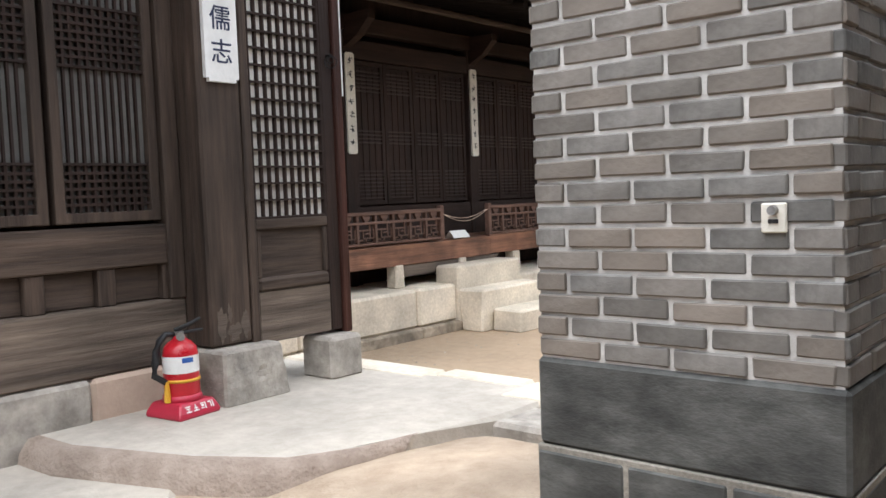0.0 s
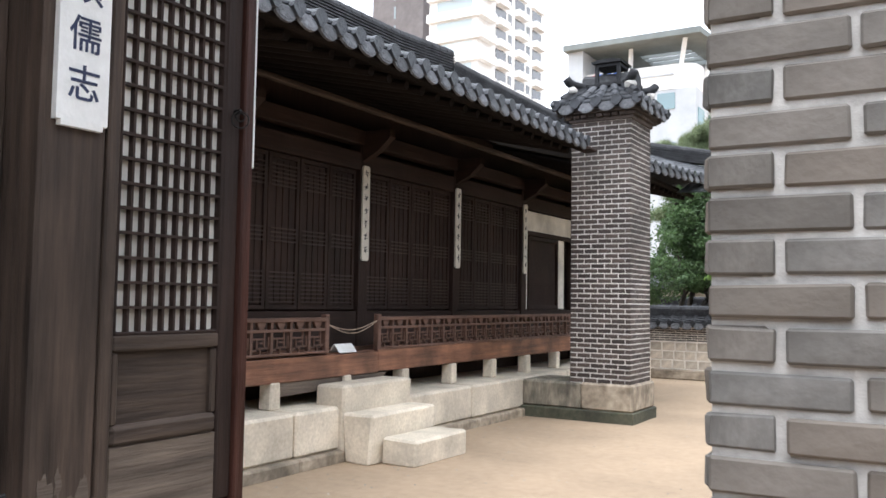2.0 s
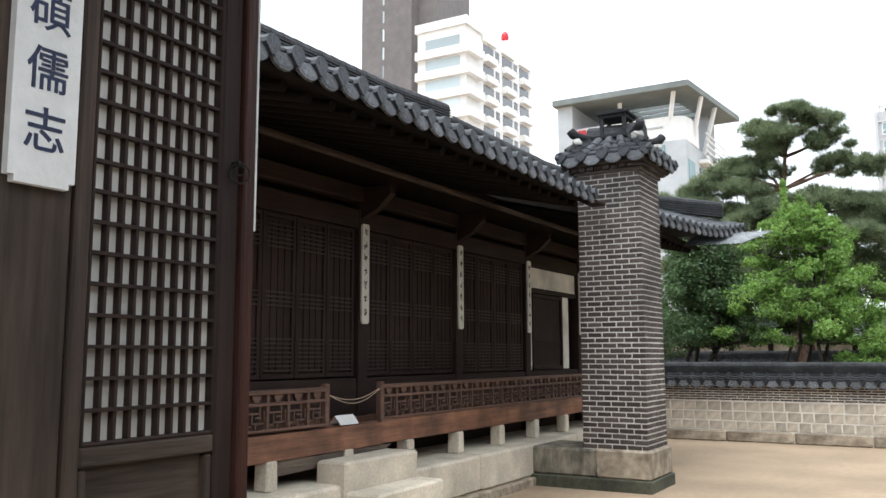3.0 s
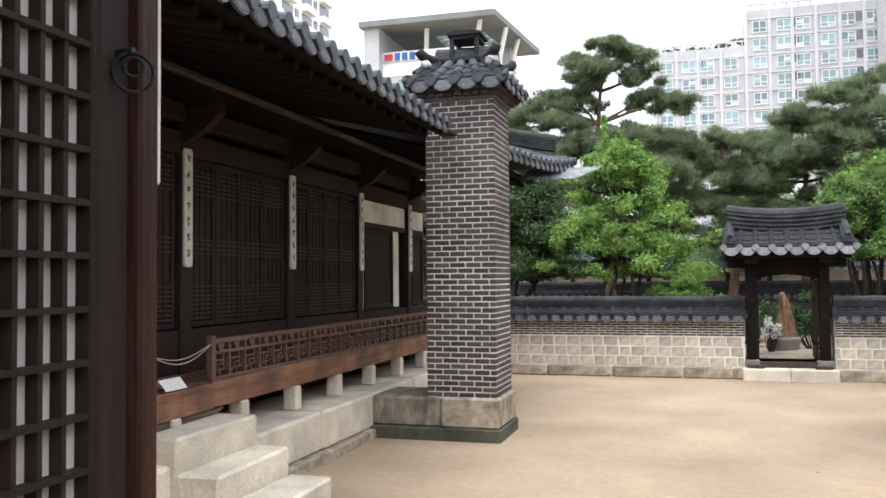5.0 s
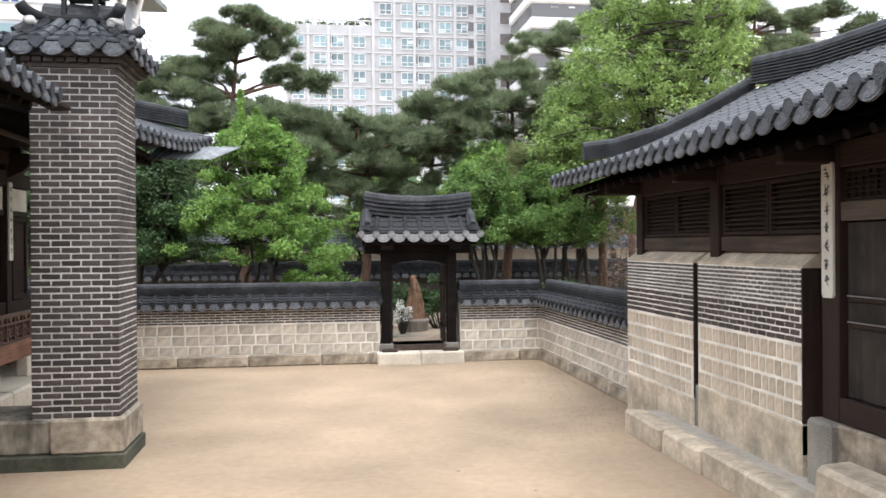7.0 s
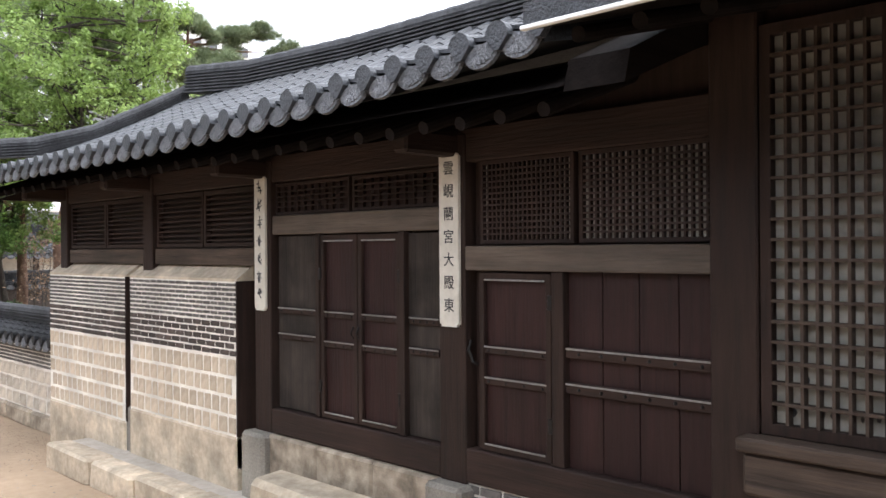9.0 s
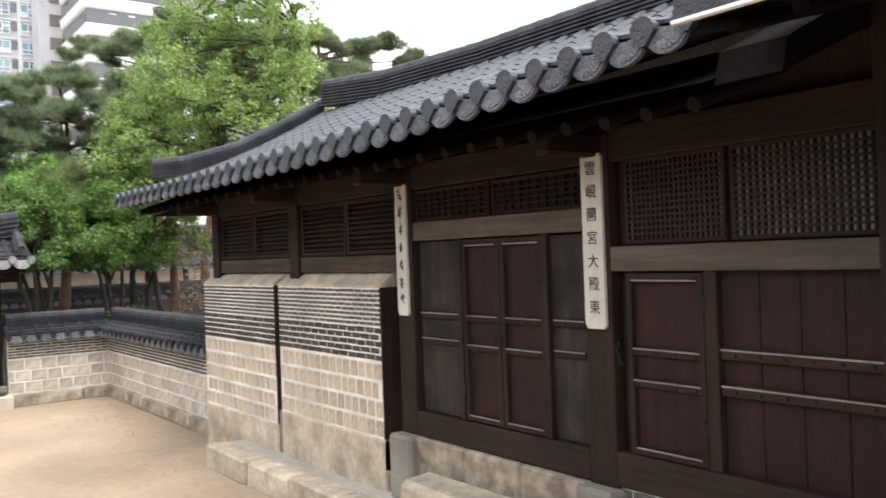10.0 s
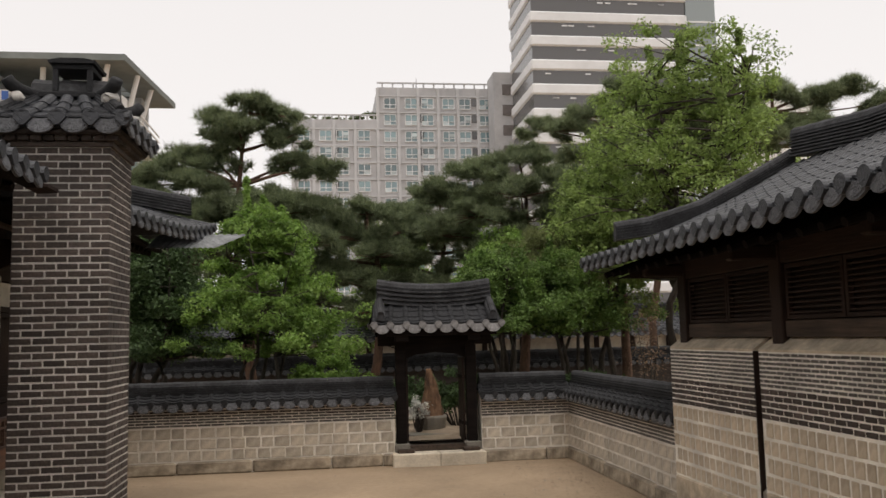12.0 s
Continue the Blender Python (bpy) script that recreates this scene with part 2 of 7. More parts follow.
M_CONC = surface("pale_concrete_facade", (0.42, 0.42, 0.43), (0.52, 0.52, 0.53), 0.6, 0.85, 0.1, stain=0.12, stain_scale=0.12)
M_HUB = surface("cool_pale_concrete", (0.40, 0.415, 0.43), (0.50, 0.515, 0.53), 0.6, 0.85, 0.1, stain=0.14, stain_scale=0.15)
M_CANOPY = surface("grey_green_concrete", (0.15, 0.165, 0.16), (0.22, 0.24, 0.23), 0.8, 0.85, 0.1, stain=0.2, stain_scale=0.3)
M_CRUMB = surface("brown_leaf_crumbs", (0.13, 0.085, 0.052), (0.27, 0.185, 0.12), 20, 0.95, 0.2, island=0.4)
M_APT = surface("white_apartment_paint", (0.72, 0.71, 0.69), (0.82, 0.81, 0.79), 0.8, 0.85, 0.1, stain=0.1, stain_scale=0.15)
M_CONC2 = surface("light_facade_ribs", (0.50, 0.505, 0.515), (0.60, 0.605, 0.615), 0.6, 0.85, 0.1, stain=0.1, stain_scale=0.12)
M_STUMP = surface("rough_tan_stump", (0.075, 0.040, 0.022), (0.33, 0.185, 0.105), 9, 0.95, 1.0, (1, 1, 0.3), stain=0.5, stain_scale=6)
M_BROWNT = surface("brown_grey_cladding", (0.120, 0.105, 0.100), (0.17, 0.15, 0.145), 0.8, 0.7, 0.1, stain=0.1, stain_scale=0.1)
M_BAND = surface("white_tower_band", (0.66, 0.67, 0.68), (0.78, 0.79, 0.80), 0.5, 0.6, 0.05, stain=0.08, stain_scale=0.1)


def glass_material(name, tint, rough):
    m = bpy.data.materials.new(name)
    m.use_nodes = True
    b = m.node_tree.nodes["Principled BSDF"]
    n, l = m.node_tree.nodes, m.node_tree.links
    oi = n.new("ShaderNodeObjectInfo")
    r = n.new("ShaderNodeValToRGB")
    r.color_ramp.elements[0].color = (*[c * 0.6 for c in tint], 1)
    r.color_ramp.elements[1].color = (*[min(1, c * 1.5) for c in tint], 1)
    l.new(oi.outputs["Random"], r.inputs[0])
    l.new(r.outputs[0], b.inputs["Base Color"])
    b.inputs["Roughness"].default_value = rough
    b.inputs["Specular IOR Level"].default_value = 0.9
    return m


M_GLASS_B = glass_material("blue_green_window_glass", (0.16, 0.24, 0.26), 0.12)
M_GLASS_D = glass_material("dark_strip_glass", (0.07, 0.068, 0.068), 0.15)
M_GLASS_L = glass_material("pale_curtain_glass", (0.38, 0.44, 0.45), 0.12)


# ---- building helpers ----
def box(bm, x0, x1, y0, y1, z0, z1):
    v = [bm.verts.new(p) for p in ((x0, y0, z0), (x1, y0, z0), (x1, y1, z0), (x0, y1, z0), (x0, y0, z1), (x1, y0, z1), (x1, y1, z1), (x0, y1, z1))]
    for f in ((3, 2, 1, 0), (4, 5, 6, 7), (0, 1, 5, 4), (1, 2, 6, 5), (2, 3, 7, 6), (3, 0, 4, 7)):
        bm.faces.new([v[i] for i in f])
    return v


def tube(bm, pts, radii, n=8, cap=True):
    """A tapered round bar along a path."""
    pts = [Vector(p) for p in pts]
    rings = []
    for i, p in enumerate(pts):
        d = (pts[min(i + 1, len(pts) - 1)] - pts[max(i - 1, 0)]).normalized()
        a = d.orthogonal().normalized() if abs(d.z) > 0.95 else Vector((0, 0, 1)).cross(d).normalized()
        c = d.cross(a)
        rings.append([bm.verts.new(p + radii[i] * (math.cos(2 * math.pi * k / n) * a + math.sin(2 * math.pi * k / n) * c)) for k in range(n)])
    for r0, r1 in zip(rings, rings[1:]):
        for k in range(n):
            bm.faces.new((r0[k], r0[(k + 1) % n], r1[(k + 1) % n], r1[k]))
    if cap:
        bm.faces.new(rings[0][::-1])
        bm.faces.new(rings[-1])


def prism(bm, outline, axis, a0, a1):
    """Extrudes a 2-D outline along an axis: 0 gives outline (y, z), 1 gives (x, z), 2 gives (x, y)."""
    def at(p, a):
        return {0: (a, p[0], p[1]), 1: (p[0], a, p[1]), 2: (p[0], p[1], a)}[axis]
    lo = [bm.verts.new(at(p, a0)) for p in outline]
    hi = [bm.verts.new(at(p, a1)) for p in outline]
    n = len(outline)
    bm.faces.new(lo)
    bm.faces.new(hi[::-1])
    for i in range(n):
        bm.faces.new((lo[i], hi[i], hi[(i + 1) % n], lo[(i + 1) % n]))


def mesh_of(name, bm, material, bevel=0.0, smooth=False):
    if bevel:
        bmesh.ops.bevel(bm, geom=list(bm.edges), offset=bevel, segments=1, affect="EDGES", clamp_overlap=True)
    bmesh.ops.recalc_face_normals(bm, faces=bm.faces)
    me = bpy.data.meshes.new(name)
    bm.to_mesh(me)
    bm.free()
    me.materials.append(material)
    if smooth:
        me.polygons.foreach_set("use_smooth", [True] * len(me.polygons))
    return me


def part(name, bm, material, parent=None, label="", bevel=0.0, smooth=False):
    ob = new(name, mesh_of(name, bm, material, bevel, smooth))
    ob.parent = parent
    if label:
        ob["label"] = label
    return ob


def block(name, material, parent, x0, x1, y0, y1, z0, z1, bevel=0.006, label=""):
    bm = bmesh.new()
    box(bm, min(x0, x1), max(x0, x1), min(y0, y1), max(y0, y1), z0, z1)
    return part(name, bm, material, parent, label, bevel)


def thing(name, label, category, group="", kind="", at=(0, 0, 0)):
    ob = new(name)
    ob.location = at
    ob.empty_display_size = 0.2
    return tagged(ob, label, category, group, kind)


def piece(name, me, parent, loc, rot=0.0, scale=(1, 1, 1), tilt=(0, 0)):
    ob = new(name, me)
    ob.parent = parent
    ob.location, ob.rotation_euler, ob.scale = loc, (tilt[0], tilt[1], rot), scale
    return ob


def loft(name, rows, material, parent=None, label="", smooth=False):
    """A sheet through rows of points."""
    bm = bmesh.new()
    vs = [[bm.verts.new(p) for p in r] for r in rows]
    for a, b in zip(vs, vs[1:]):
        for i in range(len(a) - 1):
            bm.faces.new((a[i], a[i + 1], b[i + 1], b[i]))
    return part(name, bm, material, parent, label, smooth=smooth)


def unit_brick(name, l, d, h, material, rng, chamfer=0.006):
    bm = bmesh.new()
    vs = box(bm, -l / 2, l / 2, -d / 2, d / 2, -h / 2, h / 2)
    for v in vs:
        v.co += Vector((rng.uniform(-1, 1), rng.uniform(-1, 1), rng.uniform(-1, 1))) * chamfer * 0.5
    return mesh_of(name, bm, material, chamfer)


def brick_face(parent, meshes, material_rest, start, along, length, z0, courses, course, bl, joint, depth, limit, rng, bond=0.5, jitter=0.003):
    """Bricks in running bond on one upright face. start: lower corner on the face; along: unit vector; the face's outside lies to the right of along.
    The first `limit` bricks from the floor up to eye height are parts, the rest one joined part."""
    along = Vector(along)
    out = Vector((along.y, -along.x, 0))
    rot = math.atan2(along.y, along.x)
    made, rest = 0, []
    for c in range(courses):
        u = -(bl * bond) * (c % 2)
        while u < length - 0.01:
            a = u + joint / 2 if u > 0 else 0.003
            b = u + bl - joint / 2 if u + bl < length else length - 0.003
            u += bl
            if b - a < 0.03:
                continue
            p = Vector(start) + along * ((a + b) / 2) - out * (depth / 2 - rng.uniform(0, jitter)) + Vector((0, 0, z0 + (c + 0.5) * course + rng.uniform(-0.0015, 0.0015)))
            if made < limit:
                piece("brick", rng.choice(meshes), parent, p, rot + rng.uniform(-0.006, 0.006), ((b - a) / (bl - joint), 1, 1), (rng.uniform(-0.01, 0.01), 0))
                made += 1
            else:
                rest.append((p, b - a))
    if rest:
        bm = bmesh.new()
        h = course - joint
        for p, w in rest:
            q = [p + along * (sx * w / 2) + out * (sy * depth / 2) + Vector((0, 0, sz * h / 2)) for sz in (-1, 1) for sx, sy in ((-1, -1), (1, -1), (1, 1), (-1, 1))]
            v = [bm.verts.new(x) for x in q]
            for f in ((3, 2, 1, 0), (4, 5, 6, 7), (0, 1, 5, 4), (1, 2, 6, 5), (2, 3, 7, 6), (3, 0, 4, 7)):
                bm.faces.new([v[i] for i in f])
        ob = part("brickwork", bm, material_rest, parent)
        ob["kind"] = "stuff"


def lattice(parent, x, face, y0, y1, z0, z1, ny, nz, bar=0.012, deep=0.024, paper=True, material=None, sheet=None):
    """Crossed window bars in the plane x, looking towards face (+1 or -1), with paper behind."""
    material = material or M_DARK_V
    bm = bmesh.new()
    box(bm, -deep / 2, deep / 2, -bar / 2, bar / 2, z0, z1)
    mv = mesh_of("upright_bar", bm, material)
    bm = bmesh.new()
    box(bm, -deep / 2, deep / 2, y0, y1, -bar / 2, bar / 2)
    mh = mesh_of("cross_bar", bm, material)
    for i in range(1, ny):
        piece("upright_bar", mv, parent, (x - face * 0.004, y0 + (y1 - y0) * i / ny, 0))
    for i in range(1, nz):
        piece("cross_bar", mh, parent, (x, 0, z0 + (z1 - z0) * i / nz))
    if paper:
        block("paper", sheet or M_PAPER, parent, x - face * (deep / 2 + 0.004), x - face * (deep / 2 + 0.010), y0, y1, z0, z1, 0)


def frame_yz(name, material, parent, x0, x1, y0, y1, z0, z1, w, bevel=0.004, label=""):
    """A rectangular frame in a plane of constant x, four bars in one mesh."""
    bm = bmesh.new()
    loops = [[bm.verts.new((x, y, z)) for y, z in ((y0 + i, z0 + i), (y1 - i, z0 + i), (y1 - i, z1 - i), (y0 + i, z1 - i))] for x, i in ((x0, 0), (x1, 0), (x1, w), (x0, w))]
    for k in range(4):
        p, q = loops[k], loops[(k + 1) % 4]
        for j in range(4):
            bm.faces.new((p[j], p[(j + 1) % 4], q[(j + 1) % 4], q[j]))
    return part(name, bm, material, parent, label, bevel)


def stroke_text(parent, text, centre, size, pitch, face, material):
    """Brush writing on a board: each character of text as a thin mesh, top to bottom. face: +x, -x, +y as a unit vector."""
    f = Vector(face)
    right = Vector((0, 0, 1)).cross(f)
    basis = Matrix((right, Vector((0, 0, 1)), f)).transposed().to_4x4()
    for i, ch in enumerate(text):
        cu = bpy.data.curves.new("letter", "FONT")
        cu.body, cu.size, cu.align_x, cu.align_y = ch, size, "CENTER", "CENTER"
        cu.extrude, cu.offset = 0.001, size * 0.006
        tmp = bpy.data.objects.new("letter_source", cu)
        scene.collection.objects.link(tmp)
        me = bpy.data.meshes.new_from_object(tmp.evaluated_get(bpy.context.evaluated_depsgraph_get()))
        bpy.data.objects.remove(tmp)
        me.materials.clear()
        me.materials.append(material)
        ob = new("letter", me)
        ob.parent = parent
        ob.matrix_local = Matrix.Translation(Vector(centre) - Vector((0, 0, i * pitch))) @ basis


def stroke_bars(parent, count, centre, size, pitch, face, material, rng):
    """Writing too small to read: a few short bars for each character."""
    f = Vector(face)
    right = Vector((0, 0, 1)).cross(f)
    for i in range(count):
        bm = bmesh.new()
        c = Vector(centre) - Vector((0, 0, i * pitch))
        for k in range(8):
            ang = rng.choice((0.06, 0.1, 1.5, 1.6, 0.75, 2.3)) + rng.uniform(-0.12, 0.12)
            ln, th = rng.uniform(0.30, 0.75) * size, rng.uniform(0.08, 0.125) * size
            o = c + right * rng.uniform(-0.22, 0.22) * size + Vector((0, 0, rng.uniform(-0.34, 0.34) * size))
            ax = right * math.cos(ang) + Vector((0, 0, math.sin(ang)))
            ay = f.cross(ax)
            q = [o + ax * (sx * ln / 2) + ay * (sy * th / 2 * (0.6 if sx > 0 else 1.1)) + f * d for d in (-0.001, 0.0012 + 0.0002 * k) for sx, sy in ((-1, -1), (1, -1), (1, 1), (-1, 1))]
            v = [bm.verts.new(p) for p in q]
            for g in ((3, 2, 1, 0), (4, 5, 6, 7), (0, 1, 5, 4), (1, 2, 6, 5), (2, 3, 7, 6), (3, 0, 4, 7)):
                bm.faces.new([v[j] for j in g])
        part("letter", bm, material, parent)


def plaque(x, y0, y1, z0, z1, face, label, text="", count=7, size=0.0, board=None, ink=None, thick=0.025, rng=random, first=0.1, pitch=0.165):
    """A narrow board with upright writing, hung on a post that faces along x."""
    t = thing("plaque", label, "plaque", group="writing boards on the posts")
    bm = bmesh.new()
    c = 0.018
    prism(bm, [(y0 + c, z0), (y1 - c, z0), (y1 - c, z0 + c), (y1, z0 + c), (y1, z1 - c), (y1 - c, z1 - c), (y1 - c, z1), (y0 + c, z1), (y0 + c, z1 - c), (y0, z1 - c), (y0, z0 + c), (y0 + c, z0 + c)], 0, x, x + face * thick)
    part("board", bm, board or M_CREAMB, t)
    front = x + face * (thick + 0.0015)
    size = size or (y1 - y0) * 0.62
    mid = (y0 + y1) / 2
    if text:
        stroke_text(t, text, (front, mid, z1 - first), size, pitch, (face, 0, 0), ink or M_INK)
    elif count:
        pitch = (z1 - z0) * 0.93 / count
        stroke_bars(t, count, (front, mid, z1 - pitch * 0.6), size, pitch, (face, 0, 0), ink or M_INK, rng)
    return t


# ---- roofs ----
def slope_point(e0, e1, r0, r1, u, s, sag, lift):
    """A point of a curved roof slope: u along the eave, s from eave to ridge."""
    e, r = Vector(e0).lerp(Vector(e1), u), Vector(r0).lerp(Vector(r1), u)
    p = e.lerp(r, s)
    p.z -= sag * 4 * s * (1 - s)
    p.z += lift * max(0.0, 2 * u - 1) ** 2 * (1 - s)
    return p


def tile_slope(parent, e0, e1, r0, r1, pitch, out, sag=0.12, lift=0.0, radius=0.075, tiles=14, eaves=True, thick=0.09, tile_mat=None, end_mat=None):
    """One tiled slope. e0-e1: eave, r0-r1: ridge, out: level unit vector out over the eave.
    Half-round tile rows on a curved deck; hanging end tiles are parts."""
    tile_mat = tile_mat or M_TILE
    e0, e1, r0, r1, out = Vector(e0), Vector(e1), Vector(r0), Vector(r1), Vector(out)
    n = max(2, round((e1 - e0).length / pitch))
    steps = tiles
    al = (e1 - e0).normalized()
    top = [[slope_point(e0, e1, r0, r1, i / n, s / steps, sag, lift) for i in range(n + 1)] for s in range(steps + 1)]
    bm = bmesh.new()
    vt = [[bm.verts.new(p) for p in row] for row in top]
    vb = [[bm.verts.new(p - Vector((0, 0, thick))) for p in row] for row in top]
    for s in range(steps):
        for i in range(n):
            bm.faces.new((vt[s][i], vt[s][i + 1], vt[s + 1][i + 1], vt[s + 1][i]))
            bm.faces.new((vb[s][i], vb[s + 1][i], vb[s + 1][i + 1], vb[s][i + 1]))
    for i in range(n):
        bm.faces.new((vt[0][i], vb[0][i], vb[0][i + 1], vt[0][i + 1]))
        bm.faces.new((vt[steps][i], vt[steps][i + 1], vb[steps][i + 1], vb[steps][i]))
    for s in range(steps):
        bm.faces.new((vt[s][0], vt[s + 1][0], vb[s + 1][0], vb[s][0]))
        bm.faces.new((vt[s][n], vb[s][n], vb[s + 1][n], vt[s + 1][n]))
    deck = part("roof_deck", bm, M_TILE_D, parent)
    for i in range(n + 1):
        bm = bmesh.new()
        pts = [slope_point(e0, e1, r0, r1, i / n, s / steps, sag, lift) for s in range(steps + 1)]
        for s in range(steps):
            a, b = pts[s], pts[s + 1]
            if s == 0:
                a = a + out * 0.03
            d = (b - a).normalized()
            up = d.cross(al).normalized()
            up = up if up.z > 0 else -up
            for q, k, rr in ((a, 0, radius), (b, 1, radius * 0.88)):
                ring = [bm.verts.new(q + al * (math.cos(math.pi * j / 6) * rr) + up * (math.sin(math.pi * j / 6) * rr * 0.95)) for j in range(7)]
                if k == 0:
                    first = ring
            for j in range(6):
                bm.faces.new((first[j], first[j + 1], ring[j + 1], ring[j]))
            bm.faces.new(first)
        part("roof_rib", bm, tile_mat, deck)
    # shallow trough tiles between the rows
    bm = bmesh.new()
    for i in range(n):
        for s in range(steps):
            a = slope_point(e0, e1, r0, r1, (i + 0.5) / n, s / steps, sag, lift)
            b = slope_point(e0, e1, r0, r1, (i + 0.5) / n, (s + 1) / steps, sag, lift)
            w = pitch * 0.5
            va = [bm.verts.new(a + al * (w * k / 2) + Vector((0, 0, 0.034 + 0.016 * abs(k) / 2 * abs(k)))) for k in (-2, -1, 0, 1, 2)]
            vb2 = [bm.verts.new(b + al * (w * k / 2) + Vector((0, 0, 0.010 + 0.016 * abs(k) / 2 * abs(k)))) for k in (-2, -1, 0, 1, 2)]
            for k in range(4):
                bm.faces.new((va[k], va[k + 1], vb2[k + 1], vb2[k]))
            lip = [bm.verts.new(v.co - Vector((0, 0, 0.022))) for v in va]
            for k in range(4):
                bm.faces.new((lip[k], lip[k + 1], va[k + 1], va[k]))
    tr = part("trough_tiling", bm, tile_mat, parent)
    tr["kind"] = "stuff"
    if not eaves:
        return deck
    # hanging crescent tiles and round row ends
    rot = math.atan2(al.y, al.x)
    bm = bmesh.new()
    w = pitch * 0.485
    drop = pitch * 0.50
    rim = [(w * math.cos(math.pi * k / 10), -0.012 - drop * math.sin(math.pi * k / 10) ** 0.8) for k in range(11)]
    outline = [(-w * 0.5, 0.004), (0, -0.004), (w * 0.5, 0.004)] + rim
    prism(bm, outline, 1, -0.012, 0.012)
    inner = [(x * 0.80, -0.05 + (z + 0.05) * 0.76) for x, z in rim]
    prism(bm, inner, 1, -0.017, 0.017)
    cres = mesh_of("end_tile", bm, end_mat or M_TILE_O)
    bm = bmesh.new()
    arch = [(radius * 1.06 * math.cos(math.pi * k / 8), radius * 1.06 * math.sin(math.pi * k / 8)) for k in range(9)]
    prism(bm, arch + [(-radius * 0.75, -0.03), (-radius * 0.22, -0.075), (radius * 0.22, -0.075), (radius * 0.75, -0.03)], 1, -0.025, 0.025)
    cap = mesh_of("rib_end", bm, end_mat or tile_mat)
    for i in range(n + 1):
        p = slope_point(e0, e1, r0, r1, i / n, 0, sag, lift)
        piece("rib_end", cap, deck, p + out * 0.035 + Vector((0, 0, random.uniform(-0.004, 0.004))), rot)
        if i < n:
            p = slope_point(e0, e1, r0, r1, (i + 0.5) / n, 0, sag, lift)
            lean = 0.22 * (1 if Vector((-al.y, al.x, 0)).dot(out) > 0 else -1)
            piece("end_tile", cres, deck, p + out * 0.004 + Vector((0, 0, -0.004)), rot, tilt=(lean + random.uniform(-0.06, 0.06), random.uniform(-0.07, 0.07)))
    return deck


def ridge(parent, pts, height, width=0.2, layers=5, tile_mat=None, name="ridge"):
    """A ridge of stacked tiles with a half-round cap, along a path."""
    tile_mat = tile_mat or M_RIDGE
    pts = [Vector(p) for p in pts]
    bm = bmesh.new()
    step = height / layers
    bands = [(k * step, (k + 0.45) * step, 1.0 - 0.04 * k) for k in range(layers)] + [((k + 0.45) * step, (k + 1) * step, 0.70 - 0.04 * k) for k in range(layers)]
    for z0, z1, share in bands:
        w = width * max(0.4, share) / 2
        prev = None
        for i, p in enumerate(pts):
            d = pts[min(i + 1, len(pts) - 1)] - pts[max(i - 1, 0)]
            side = Vector((0, 0, 1)).cross(d).normalized()
            r = [bm.verts.new(p + side * sx * w + Vector((0, 0, zz))) for sx, zz in ((-1, z0), (1, z0), (1, z1), (-1, z1))]
            if prev:
                for j in range(4):
                    bm.faces.new((prev[j], prev[(j + 1) % 4], r[(j + 1) % 4], r[j]))
            else:
                bm.faces.new(r)
            prev = r
        bm.faces.new(prev[::-1])
    for a, b in zip(pts, pts[1:]):
        n = max(1, round((b - a).length / 0.32))
        for i in range(n):
            p, q = a.lerp(b, i / n), a.lerp(b, (i + 0.99) / n)
            o = Vector((0, 0, height))
            tube(bm, [p + o, q + o], [width * 0.36, width * 0.33], 10)
    return part(name, bm, tile_mat, parent)


def rafters(parent, y0, y1, step, x_out, x_in, z_out, z_in, r=0.055, material=None):
    bm = bmesh.new()
    tube(bm, [(x_out, 0, z_out), (x_in, 0, z_in)], [r * 0.85, r], 10)
    me = mesh_of("rafter", bm, material or M_DARK_X, smooth=False)
    n = round((y1 - y0) / step)
    for i in range(n + 1):
        piece("rafter", me, parent, (0, y0 + (y1 - y0) * i / n, random.uniform(-0.008, 0.008)))

# ---- ground ----
rng = random.Random(3)


def ground_sheet():
    xs = sorted(set([-900, -300, -120, -60, -30] + [-16 + 0.5 * i for i in range(53)] + [14, 30, 60, 120, 300, 900]))
    ys = sorted(set([-900, -300, -100, -40, -15] + [-6 + 0.5 * i for i in range(57)] + [26, 32, 45, 70, 120, 300, 900]))
    rows = [[(x, y, 0.012 * noise.noise((x * 0.7, y * 0.7, 0)) + (0.0 if y < 22 else -0.01)) for x in xs] for y in ys]
    ob = loft("ground", rows, M_SAND, smooth=True)
    tagged(ob, "packed pale sandy courtyard soil", "ground", kind="structure")


ground_sheet()


def pebbles():
    """Loose grit on the yard, too small to count."""
    bm = bmesh.new()
    r = random.Random(77)
    for _ in range(900):
        x, y = r.uniform(-6.6, 1.3), r.uniform(5.0, 21.2)
        if r.random() < 0.45:
            x = r.choice((r.uniform(-6.8, -5.6), r.uniform(0.0, 0.9)))
        q = r.uniform(0.004, 0.014)
        vs = [bm.verts.new((x + q * a, y + q * b, 0.012 * noise.noise((x * 0.7, y * 0.7, 0)) + c * q * 0.7)) for a, b, c in ((-1, -0.6, 0), (1, -0.7, 0), (0.9, 0.8, 0), (-0.8, 0.9, 0), (0.1, 0.0, 1.1))]
        for a, b in ((0, 1), (1, 2), (2, 3), (3, 0)):
            bm.faces.new((vs[a], vs[b], vs[4]))
    tagged(part("grit", bm, M_GRANITE_D), "loose grit scattered on the sandy yard", "grit", kind="stuff")


pebbles()


